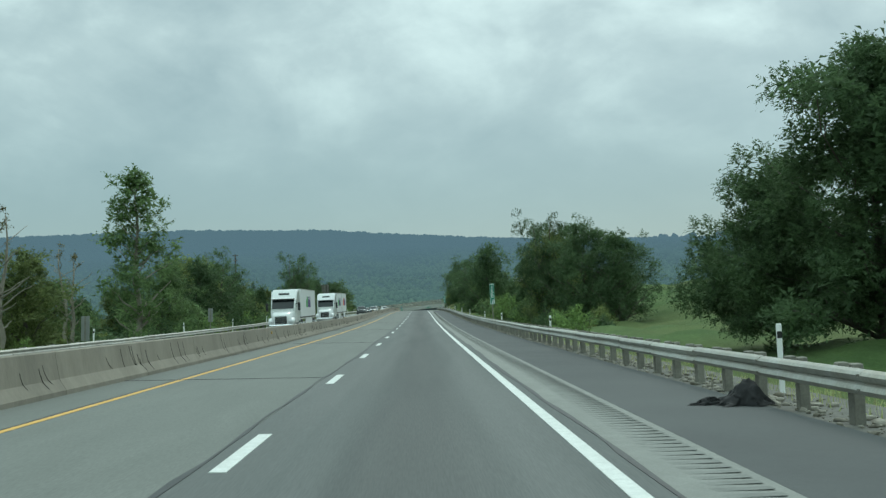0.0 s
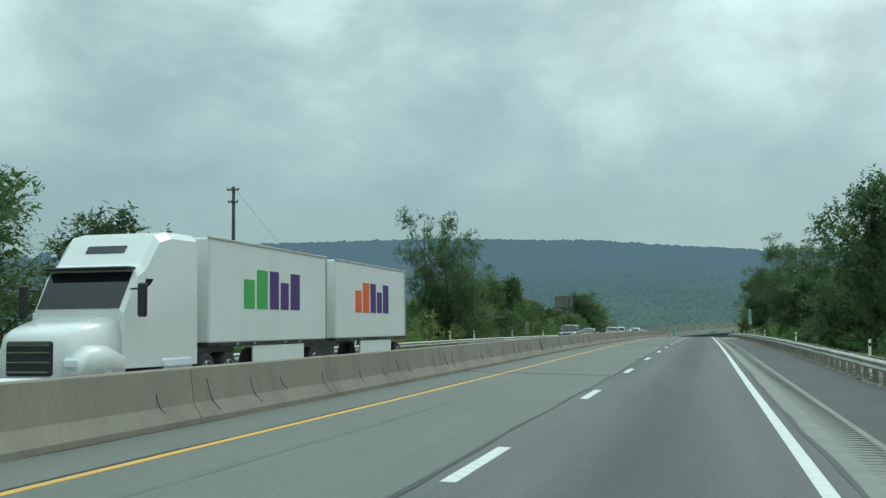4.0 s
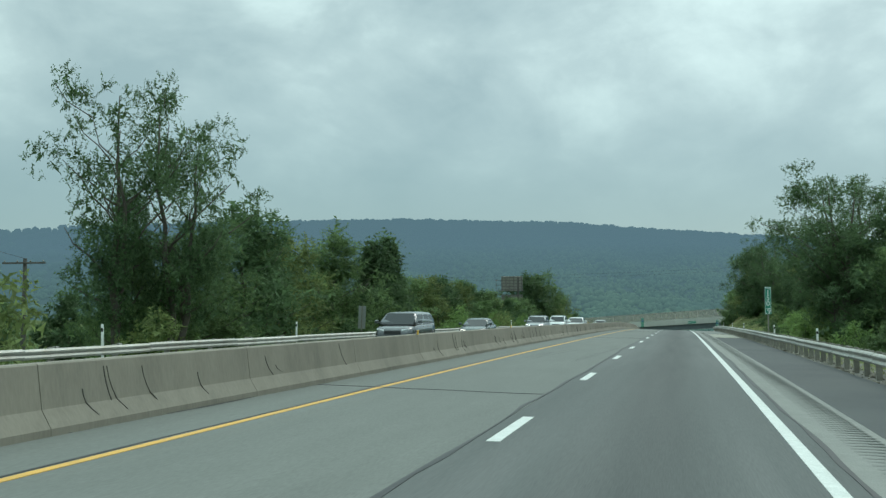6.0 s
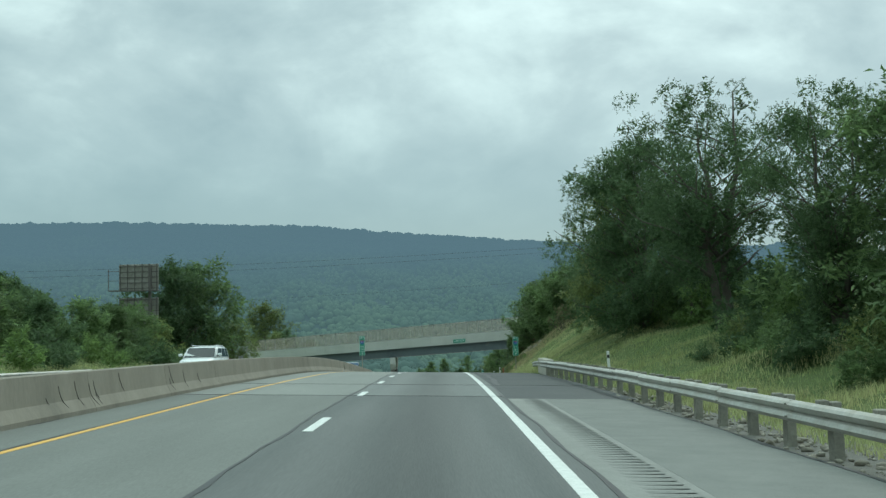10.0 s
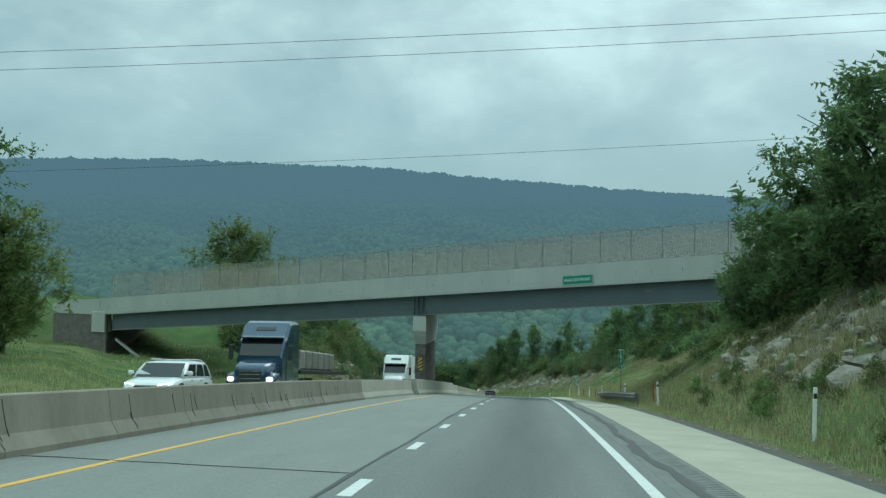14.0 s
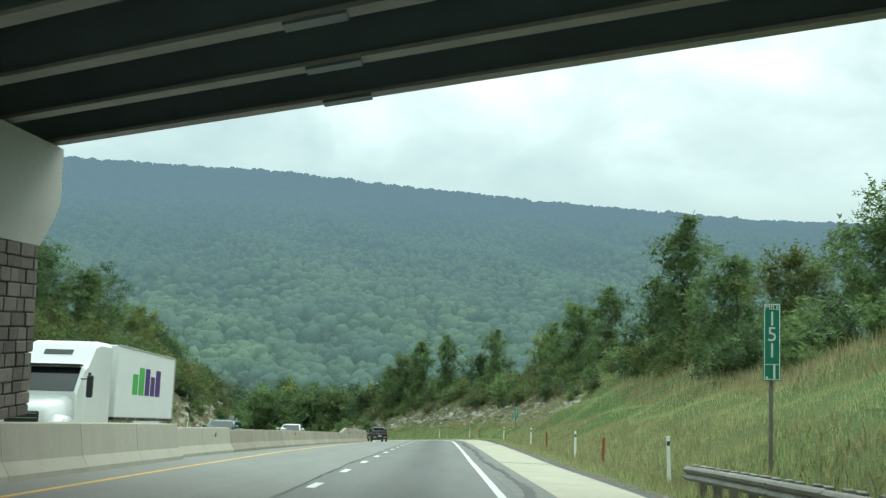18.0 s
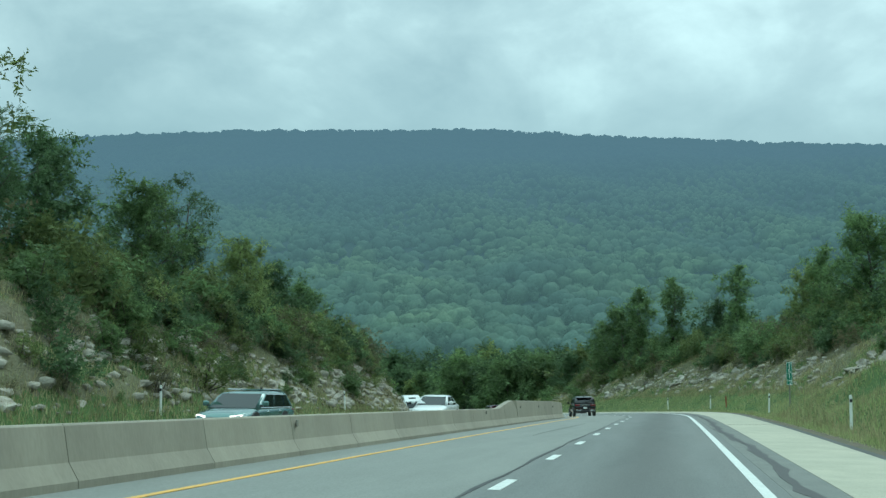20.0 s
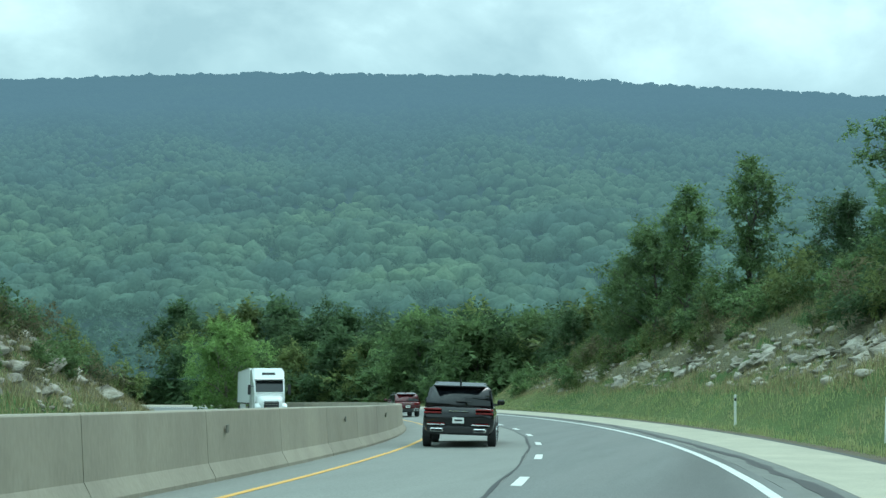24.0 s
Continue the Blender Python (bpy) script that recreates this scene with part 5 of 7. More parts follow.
# beyond the bridge, right bank
THICKET = []
for i in range(84):
    s = 496 + i * 2.0
    shrub(s + rt.uniform(-1.5, 1.5), 19.0 + rt.uniform(-0.5, 6) - (2.5 if s > 560 else 0), rt.uniform(1.4, 2.7), rt.uniform(0.8, 1.15), rt.choice((0, 1, 3, 1)))
for i in range(46):
    s = 636 + i * 1.6
    shrub(s, 10.5 + 7 * rt.random(), rt.uniform(0.8, 2.0), 1.0, rt.choice((0, 1, 3, 4)))
for i in range(110):
    s = 572 + i * 0.85
    shrub(s, 14.6 + 5.5 * rt.random(), rt.uniform(1.1, 2.2), rt.uniform(0.85, 1.15), rt.choice((0, 1, 3, 4, 4)))
for i in range(70):
    shrub(446 + i * 0.62 + rt.uniform(-1, 1), 12.6 + 4.2 * rt.random(), rt.uniform(0.25, 0.8), rt.uniform(0.8, 1.2), rt.choice((1, 3, 4, 4, 2)))
for i in range(60):
    shrub(404 + i * 0.72 + rt.uniform(-1, 1), 9.0 + 3.0 * rt.random(), rt.uniform(0.25, 0.6), rt.uniform(0.9, 1.3), rt.choice((2, 3, 3, 4)))
close_thicket("close brush along the crest of the bank")
for key, s, x, h in (("tower", 549, 22, 12.5), ("maple", 540, 24, 8), ("broad", 556, 22, 8), ("olive", 530, 25, 7), ("maple", 520, 27, 8), ("locust", 512, 28, 9), ("tower", 575, 21, 9.5), ("maple", 583, 20, 8.5), ("tower", 614, 20, 9), ("tower", 627, 18.5, 10.5), ("broad", 622, 22, 6.5),
                     ("tower", 636, 18.5, 11.5), ("maple", 642, 19, 10), ("tower", 649, 20, 10), ("broad", 656, 19, 8), ("olive", 600, 22, 7), ("maple", 668, 18, 8), ("broad", 680, 18, 8), ("tower", 596, 21, 8), ("broad", 488, 30, 9), ("maple", 500, 32, 9)):
    plant(key, s, x, h)
# beyond the bridge, left bank
THICKET = []
for i in range(78):
    s = 500 + i * 1.3
    shrub(s + rt.uniform(-1, 1), -21.4 - rt.uniform(0, 9), rt.uniform(1.4, 2.6), rt.uniform(0.8, 1.2), rt.choice((0, 1, 3, 4, 3)))
for i in range(150):
    shrub(540 + i * 0.5 + rt.uniform(-1, 1), -20.3 - 4.6 * rt.random(), rt.uniform(0.7, 1.5), rt.uniform(0.8, 1.25), rt.choice((0, 1, 3, 4, 4)))
for i in range(60):
    shrub(506 + i * 1.85 + rt.uniform(-1, 1), -18.3 - 2.2 * rt.random(), rt.uniform(0.3, 0.6), rt.uniform(0.8, 1.25), rt.choice((1, 3, 4, 4)))
close_thicket("tangled scrub along the crest above the rocks")
for i in range(130):
    s = 504 + i * 0.93
    shrub(s + rt.uniform(-1, 1), -18.7 - 4.0 * rt.random() ** 0.8, rt.uniform(0.6, 1.5), rt.uniform(0.8, 1.2), rt.choice((0, 1, 3, 4, 3)))
for i in range(44):
    s = 534 + i * 1.0
    shrub(s, -20.8 - 3.4 * rt.random(), rt.uniform(0.9, 1.8), rt.uniform(0.9, 1.3), rt.choice((0, 1, 3, 1)))
for i in range(60):
    s = 556 + i * 1.6
    shrub(s + rt.uniform(-1, 1), 14.2 + 5.0 * rt.random(), rt.uniform(0.5, 1.3), rt.uniform(0.8, 1.2), rt.choice((0, 1, 3, 4, 4)))
for key, s, x, h in (("locust", 538, -28, 8), ("broad", 546, -30, 7.5), ("cone", 533, -27, 7.5), ("maple", 556, -29, 7), ("locust", 562, -30, 8.5), ("olive", 570, -28, 6), ("broad", 580, -28, 5.5), ("maple", 588, -27, 5), ("broad", 526, -32, 8), ("olive", 516, -33, 7)):
    plant(key, s, x, h)
# the valley woods past the bend
for i in range(70):
    Xp, Yp = rt.uniform(-190, 60), rt.uniform(655, 730)
    if i < 24:
        Xp, Yp = rt.uniform(-150, -40), rt.uniform(625, 660)
    sv, xv = inverse(np.array(Xp), np.array(Yp))
    if -22 < float(xv) < 12:
        continue
    plant(rt.choice(("far_maple", "far_olive", "far_broad", "tower", "far_maple")), 0, 0, rt.uniform(7, 12), place=Vector((Xp, Yp, float(ground_z(Xp, Yp)))))

plant("valley_olive", 0, 0, 9.5, place=Vector((-43.5, 652, float(ground_z(-43.5, 652)))))

# trees that close the outer side of the bend
for i in range(58):
    plant(rt.choice(("far_broad", "far_maple", "far_broad", "tower", "far_olive")), 664 + i * 1.7 + rt.uniform(-1, 1), 15 + 16 * rt.random(), rt.uniform(8, 12.5), wide=1.1)

# close-grown woods on the valley floor past the bend
rv = np.random.default_rng(77)
cs, rs = [], []
while len(cs) < 1500:
    Xp, Yp = rv.uniform(-240, 90), rv.uniform(640, 735)
    sv, xv = inverse(np.array(Xp), np.array(Yp))
    if -21 < float(xv) < 16 or (Yp < 665 and float(xv) > 0):
        continue
    rad = rv.uniform(1.7, 3.0)
    lift = rv.uniform(0.0, 9.0)
    while lift > -1:
        cs.append((Xp + rv.normal(0, 0.8), Yp + rv.normal(0, 0.8), float(ground_z(Xp, Yp)) + rad * 0.9 + max(lift, 0)))
        rs.append(rad)
        lift -= 2.6
V, F = leaf_cloud(cs, rs, 85, 0.5, 78)
# leafy foot of the mountain
ra = np.random.default_rng(79)
nf = 6600
Xf, Yf = ra.uniform(-340, 170, nf), 717 + 125 * ra.random(nf) ** 1.15
Rf = ra.uniform(1.3, 3.0, nf)
Vf, Ff = leaf_cloud(np.stack([Xf, Yf, np.maximum(hills(Xf, Yf), ground_z(Xf, Yf)) + Rf * 0.5], 1), Rf, 34, 0.5, 80)
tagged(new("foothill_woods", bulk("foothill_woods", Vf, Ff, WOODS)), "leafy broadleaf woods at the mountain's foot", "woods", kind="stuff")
tagged(new("valley_woods", bulk("valley_woods", V, F, LEAF[0])), "dense green broadleaf woods on the valley floor", "woods", kind="stuff")

# ---- vehicles ----
def wheel(parent, x, y, r, w, side_):
    wh = part("wheel", Shape().ring((x, y, r), (1, 0, 0), [(-w / 2, r * 0.8), (-w / 2 + 0.02, r * 0.95), (-w / 2 + 0.06, r), (w / 2 - 0.06, r), (w / 2 - 0.02, r * 0.95), (w / 2, r * 0.8)], 22), RUBBER, parent, smooth=False)
    o = x + side_ * (w / 2 - 0.015)
    part("rim", Shape().ring((o, y, r), (side_, 0, 0), [(-0.03, r * 0.66), (0.012, r * 0.66), (0.018, r * 0.6), (-0.0, r * 0.55), (0.0, r * 0.2), (0.02, r * 0.12)], 18), RIM, wh)
    sp = Shape()
    for i in range(5):
        a = i * 2 * math.pi / 5
        sp.tube((o + side_ * 0.01, y + math.cos(a) * r * 0.12, r + math.sin(a) * r * 0.12), (o + side_ * 0.01, y + math.cos(a) * r * 0.6, r + math.sin(a) * r * 0.6), r * 0.07, r * 0.09, 5)
    part("spokes", sp, CHROME, wh)
    return wh


def car(label, paint, L=4.8, W=1.88, H=1.45, kind="sedan", lit=False, name="car", group="passing cars"):
    """A car that looks along +y: lofted body, cabin, glass, wheels, lamps."""
    t = thing(name, label, "car", group)
    hw, hl = W / 2, L / 2
    belt = {"sedan": 0.92, "suv": 1.08, "van": 1.12}[kind] * (H / {"sedan": 1.45, "suv": 1.70, "van": 1.75}[kind])
    hood = belt - (0.1 if kind == "sedan" else 0.06)
    tail = belt + (0.06 if kind == "sedan" else 0.0)
    st = [(-hl, 0.80, 0.45, tail * 0.78), (-hl + 0.06, 0.9, 0.30, tail * 0.93), (-hl + 0.28, 0.97, 0.24, tail), (-hl + 1.2, 1.0, 0.2, belt + 0.02), (0, 1.0, 0.2, belt), (hl - 1.35, 1.0, 0.2, belt - 0.01), (hl - 1.0, 0.99, 0.21, hood), (hl - 0.45, 0.94, 0.24, hood - 0.07), (hl - 0.12, 0.84, 0.28, hood - 0.17), (hl, 0.7, 0.36, hood - 0.32)]
    if kind == "suv":
        st[:2] = [(-hl, 0.90, 0.50, tail * 0.82), (-hl + 0.07, 0.955, 0.40, tail * 0.95)]
        st = [(y, k, z0 + 0.12, z1) for y, k, z0, z1 in st]
    rings = []
    for y, k, z0, z1 in st:
        w = hw * k
        m = (z0 + z1) / 2
        half = [(w * 0.86, z0), (w * 0.97, z0 + 0.12), (w * 1.0, m - 0.05), (w * 0.985, m + 0.12), (w * 0.965, z1 - 0.08), (w * 0.90, z1 - 0.015), (w * 0.6, z1 + 0.015)]
        rings.append([Vector((a, y, b)) for a, b in half] + [Vector((-a, y, b)) for a, b in half[::-1]])
    part("body", Shape().loft(rings), paint, t, smooth=True)
    # cabin
    f0 = hl - (1.25 if kind == "sedan" else 1.15 if kind == "suv" else 0.85)
    f1 = f0 - (0.95 if kind == "sedan" else 0.85)
    r1 = -hl + (1.35 if kind == "sedan" else 0.62 if kind == "suv" else 0.35)
    r0 = -hl + (0.55 if kind == "sedan" else 0.14)
    tw, bw = (hw * 0.78, hw * 0.93) if kind == "suv" else (hw * 0.70, hw * 0.90)
    zb = belt - 0.04
    cab = []
    for k in range(9):
        u = k / 8
        y0 = r0 + (f0 - r0) * u
        y1 = r1 + (f1 - r1) * u
        arch = H - 0.05 * (2 * u - 0.95) ** 2 - 0.02
        prof = [(bw, y0, zb), (bw * 0.97, y0 + (y1 - y0) * 0.25, zb + (arch - zb) * 0.3), (tw * 1.07, y0 + (y1 - y0) * 0.82, zb + (arch - zb) * 0.84), (tw * 0.96, y0 + (y1 - y0) * 0.96, zb + (arch - zb) * 0.965), (tw * 0.6, y1, arch)]
        cab.append([Vector(p) for p in prof] + [Vector((-a, b, c)) for a, b, c in prof[::-1]])
    part("cabin", Shape().loft(cab), paint, t, smooth=True)

    def pt(u, v, s_, out=0.014):
        """A place on the cabin's side: u back to front, v up."""
        y0, y1 = r0 + (f0 - r0) * u, r1 + (f1 - r1) * u
        x = bw + (tw * 1.07 - bw) * v / 0.84
        return Vector((s_ * (x + out), y0 + (y1 - y0) * v, zb + (H - 0.04 - zb) * v))

    cuts = (0.12, 0.46, 0.51, 0.9) if kind == "sedan" else (0.06, 0.24, 0.265, 0.56, 0.59, 0.92)
    for s_ in (-1, 1):
        for a, b in zip(cuts[::2], cuts[1::2]):
            q = [pt(a, 0.1, s_), pt(b, 0.1, s_), pt(b - 0.02, 0.8, s_), pt(a + 0.015, 0.8, s_)]
            part("side_window", Shape().slab(q if s_ > 0 else q[::-1], 0.008), GLASS, t)
        tr = Shape()
        tr.tube(pt(cuts[0] - 0.02, 0.07, s_, 0.02), pt(cuts[-1] + 0.02, 0.07, s_, 0.02), 0.011, n=5)
        if kind != "van":
            tr.tube(pt(cuts[0] - 0.005, 0.83, s_, 0.02), pt(cuts[-1] - 0.03, 0.83, s_, 0.02), 0.011, n=5)
        part("window_trim", tr, CHROME, t)
        mr = part("wing_mirror", Shape().box((s_ * (hw + 0.1), f0 - 0.25, belt + 0.12), (0.22, 0.1, 0.16), 0.04), paint, t)
        part("mirror_stalk", Shape().box((s_ * (hw - 0.02), f0 - 0.22, belt + 0.05), (0.12, 0.06, 0.06), 0.01), TRIM, mr)
        for y in (0.25, -0.75):
            part("door_handle", Shape().box((s_ * (hw * 0.985), y, belt - 0.12), (0.03, 0.2, 0.03), 0.008), CHROME, t)
        hl_ = Shape().loft([[Vector((s_ * a, b, c)) for a, b, c in ring] for ring in ([(hw * 0.42, hl - 0.03, hood - 0.27), (hw * 0.80, hl - 0.13, hood - 0.24), (hw * 0.82, hl - 0.16, hood - 0.14), (hw * 0.45, hl - 0.06, hood - 0.18)], [(hw * 0.42, hl - 0.2, hood - 0.27), (hw * 0.80, hl - 0.35, hood - 0.24), (hw * 0.82, hl - 0.38, hood - 0.14), (hw * 0.45, hl - 0.3, hood - 0.16)])])
        part("headlight", hl_, HEAD_ON if lit else HEAD, t)
        if kind == "suv":
            for dz in (-0.085, -0.175):
                part("tail_light", Shape().box((s_ * hw * 0.70, -hl + 0.04, tail + dz), (hw * 0.48, 0.18, 0.05), 0.012), TAIL, t)
            part("bumper_strip", Shape().box((s_ * hw * 0.60, -hl - 0.01, 0.60), (hw * 0.5, 0.08, 0.03), 0.008), CHROME, t)
            part("fog_reflector", Shape().box((s_ * hw * 0.60, -hl - 0.005, 0.63), (hw * 0.46, 0.07, 0.022), 0.005), TAIL, t)
            ex = part("exhaust_tip", Shape().box((s_ * hw * 0.58, -hl - 0.03, 0.46), (0.36, 0.1, 0.10), 0.03), CHROME, t)
            part("exhaust_opening", Shape().box((s_ * hw * 0.58, -hl - 0.07, 0.46), (0.29, 0.03, 0.06), 0.01), BLACKP, ex)
            part("roof_rail", Shape().tube((s_ * tw * 0.86, r1 + 0.15, H + 0.015), (s_ * tw * 0.86, f1 - 0.1, H + 0.02), 0.022, n=6), CHROME, t)
        else:
            part("tail_light", Shape().box((s_ * hw * 0.68, -hl + 0.06, tail - 0.2), (hw * 0.42, 0.14, 0.14), 0.03), TAIL, t)
        for y in (hl - 0.95, -hl + 0.98):
            rr = 0.37 if kind != "sedan" else 0.335
            part("wheel_arch", Shape().ring((s_ * (hw - 0.10), y, rr + 0.02), (s_, 0, 0), [(-0.1, rr + 0.07), (0.098, rr + 0.07), (0.102, rr + 0.03)], 22), TRIM, t)
            wheel(t, s_ * (hw - 0.10), y, rr, 0.24, s_)
    wf = [Vector((-bw * 0.9, f0 + 0.0, zb + 0.06)), Vector((bw * 0.9, f0 + 0.0, zb + 0.06)), Vector((tw * 0.96, f1 + 0.12, H - 0.09)), Vector((-tw * 0.96, f1 + 0.12, H - 0.09))]
    n_ = (wf[1] - wf[0]).cross(wf[3] - wf[0]).normalized()
    part("windscreen", Shape().slab([p + n_ * 0.035 for p in wf[::-1]][::-1], 0.01), GLASS, t)
    rw = [Vector((bw * 0.93, r0 + 0.02, zb + 0.1)), Vector((-bw * 0.93, r0 + 0.02, zb + 0.1)), Vector((-tw * 1.0, r1 - 0.07, H - 0.10)), Vector((tw * 1.0, r1 - 0.07, H - 0.10))]
    n_ = (rw[1] - rw[0]).cross(rw[3] - rw[0]).normalized()
    part("rear_window", Shape().slab([p + n_ * 0.04 for p in rw], 0.01), TINT if kind == "suv" else GLASS, t)
    part("grille", Shape().box((0, hl - 0.03, hood - 0.33), (hw * 0.85, 0.1, 0.2), 0.03), TRIM, t)
    part("front_bumper", Shape().box((0, hl - 0.12, 0.34), (hw * 1.5, 0.2, 0.16), 0.05), TRIM, t)
    part("rear_bumper", Shape().box((0, -hl + 0.1, 0.46 if kind == "suv" else 0.34), (hw * 1.66, 0.24, 0.24), 0.05), TRIM, t)
    pl_ = part("number_plate", Shape().box((0, -hl - 0.012, 0.72 if kind == "suv" else 0.7), (0.31, 0.02, 0.155), 0.005), SIGN_W, t, "white plate with a plain dark bar")
    part("plate_bar", Shape().box((0, -hl - 0.024, 0.725 if kind == "suv" else 0.705), (0.21, 0.004, 0.045)), TRIM, pl_)
    if kind == "suv":
        part("rear_wiper", Shape().box((0.12, -hl + 0.16, belt + 0.13), (0.42, 0.05, 0.035), 0.01), BLACKP, t)
        part("roof_aerial", Shape().box((0, r1 + 0.25, H + 0.05), (0.05, 0.16, 0.09), 0.02), BLACKP, t)
        part("tailgate_badge", Shape().box((0, -hl + 0.0, tail - 0.13), (0.52, 0.06, 0.022)), CHROME, t, "plain bright bar")
        part("spoiler", Shape().slab([(-tw * 0.93, r1 - 0.2, H - 0.105), (tw * 0.93, r1 - 0.2, H - 0.105), (tw * 0.9, r1 + 0.35, H + 0.0), (-tw * 0.9, r1 + 0.35, H + 0.0)], 0.03), paint, t)
    return t


def truck(label, paint, trailers=1, flat=False, sleeper=True, letters=True, length=13.5):
    """A highway tractor that looks along +y from its front bumper at y = 0, with its load behind."""
    t = thing("semi_truck", label, "truck", "oncoming trucks")
    part("chassis", Shape().box((0, -3.6, 0.75), (0.9, 6.6, 0.25), 0.03), TRIM, t)
    hoodr = []
    for y, w, z0, z1 in ((-0.02, 0.72, 0.55, 1.45), (-0.25, 0.86, 0.5, 1.62), (-0.9, 1.0, 0.6, 1.78), (-1.9, 1.12, 0.7, 1.95)):
        half = [(w * 0.95, z0), (w, (z0 + z1) / 2), (w * 0.92, z1 - 0.12), (w * 0.7, z1)]
        hoodr.append([Vector((a, y, b)) for a, b in half] + [Vector((-a, y, b)) for a, b in half[::-1]])
    part("hood", Shape().loft(hoodr), paint, t, smooth=True)
    top = 3.9 if sleeper else 3.0
    cabr = []
    for y, w, z1 in ((-1.7, 1.14, 2.1), (-2.25, 1.18, 2.95), (-2.5, 1.22, 3.1), (-3.1, 1.24, top - 0.12), (-3.6, 1.25, top), (-4.9, 1.25, top + 0.02)):
        half = [(w, 0.75), (w * 1.0, 2.0), (w * 0.98, z1 - 0.16), (w * 0.86, z1)]
        cabr.append([Vector((a, y, b)) for a, b in half] + [Vector((-a, y, b)) for a, b in half[::-1]])
    part("cab", Shape().loft(cabr), paint, t, smooth=False)
    part("windscreen", Shape().slab([(-1.02, -1.68, 2.08), (1.02, -1.68, 2.08), (1.04, -2.2, 2.9), (-1.04, -2.2, 2.9)], 0.03), GLASS, t)
    part("sun_visor", Shape().box((0, -2.1, 2.98), (2.2, 0.34, 0.06), 0.02), TRIM, t)
    if sleeper:
        part("roof_window", Shape().slab([(-0.5, -2.72, 3.38), (0.5, -2.72, 3.38), (0.5, -2.86, 3.55), (-0.5, -2.86, 3.55)], 0.09), GLASS, t)
    part("grille", Shape().box((0, -0.02, 1.02), (1.1, 0.1, 0.72), 0.05), TRIM, t)
    gb = Shape()
    for z in (0.75, 0.95, 1.15, 1.3):
        gb.box((0, 0.04, z), (1.0, 0.02, 0.03))
    part("grille_bars", gb, CHROME, t)
    part("bumper", Shape().box((0, 0.05, 0.45), (2.3, 0.28, 0.36), 0.08), CHROME, t)
    for s_ in (-1, 1):
        fd = Shape().loft([[Vector((s_ * a, y, z)) for a, z in ((0.75, 0.62), (1.16, 0.62), (1.18, h), (0.78, h + 0.14))] for y, h in ((-0.05, 0.85), (-0.5, 1.18), (-1.1, 1.22), (-1.75, 1.0))])
        part("fender", fd, paint, t, smooth=True)
        part("headlight", Shape().box((s_ * 0.95, -0.03, 0.92), (0.32, 0.16, 0.24), 0.06), HEAD_ON if flat else HEAD, t)
        part("side_window", Shape().slab([(s_ * 1.19, -2.35, 2.05), (s_ * 1.19, -3.0, 2.05), (s_ * 1.215, -3.0, 2.75), (s_ * 1.215, -2.5, 2.75)][::s_], 0.02), GLASS, t)
        mi = part("mirror", Shape().box((s_ * 1.5, -1.85, 2.25), (0.22, 0.12, 0.75), 0.04), TRIM, t)
        part("mirror_arm", Shape().tube((s_ * 1.15, -1.95, 2.5), (s_ * 1.5, -1.87, 2.5), 0.025, n=6), TRIM, mi)
        part("fuel_tank", Shape().ring((s_ * 0.98, -4.6, 0.75), (0, 1, 0), [(0, 0.3), (0.05, 0.33), (1.35, 0.33), (1.4, 0.3)], 14), CHROME, t)
        wheel(t, s_ * 1.0, -1.0, 0.5, 0.3, s_)
        for y in (-5.5, -6.75):
            wheel(t, s_ * 0.98, y, 0.5, 0.5, s_)
    y = -5.5
    for k in range(trailers):
        n = length if trailers == 1 else 8.5
        if flat:
            tr = part("flatbed", Shape().box((0, y - n / 2, 1.35), (2.5, n, 0.22), 0.03), TRIM, t)
            for i in range(6):
                part("load_crate", Shape().box((0, y - 1.6 - i * 1.7, 2.0), (2.0, 1.4, 1.05), 0.08), STEEL_DULL, tr)
            part("headboard", Shape().box((0, y - 0.1, 1.9), (2.4, 0.1, 1.2), 0.02), STEEL, tr)
        else:
            tr = part("trailer", Shape().box((0, y - n / 2, 2.58), (2.55, n, 2.72), 0.05), TRAILER, t, "white box trailer")
            part("trailer_rail", Shape().box((0, y - n / 2, 1.2), (2.5, n, 0.12), 0.02), TRIM, tr)
            part("side_skirt", Shape().box((1.2, y - n * 0.55, 0.75), (0.05, n * 0.45, 0.75), 0.01), TRAILER, tr)
            part("side_skirt", Shape().box((-1.2, y - n * 0.55, 0.75), (0.05, n * 0.45, 0.75), 0.01), TRAILER, tr)
            for s_ in (-1, 1):
                part("roof_rail", Shape().box((s_ * 1.25, y - n / 2, 3.93), (0.09, n, 0.07), 0.01), STEEL, tr)
                part("corner_post", Shape().box((s_ * 1.25, y - n + 0.06, 2.6), (0.1, 0.12, 2.7), 0.01), STEEL, tr)
                for j in range(int(n / 1.1)):
                    part("marker_lamp", Shape().box((s_ * 1.262, y - 0.6 - j * 1.1, 1.2), (0.03, 0.12, 0.05), 0.005), TAIL if j % 3 == 0 else STEEL, tr)
            if letters:
                for s_ in (-1, 1):
                    for j, (o, w, h, c) in enumerate(((0.0, 0.85, 1.1, PURPLE), (0.9, 0.7, 0.8, PURPLE), (1.65, 0.75, 1.1, PURPLE), (2.45, 0.85, 1.1, ORANGE if k else GREENL), (3.35, 0.8, 0.8, ORANGE if k else GREENL))):
                        yy = y - n * 0.5 + s_ * (1.9 - o)
                        part("lettering_block", Shape().box((s_ * 1.282, yy - s_ * w / 2, 2.7 + (h - 1.1) / 2), (0.012, w * 0.86, h), 0.004), c, tr, "plain coloured block")
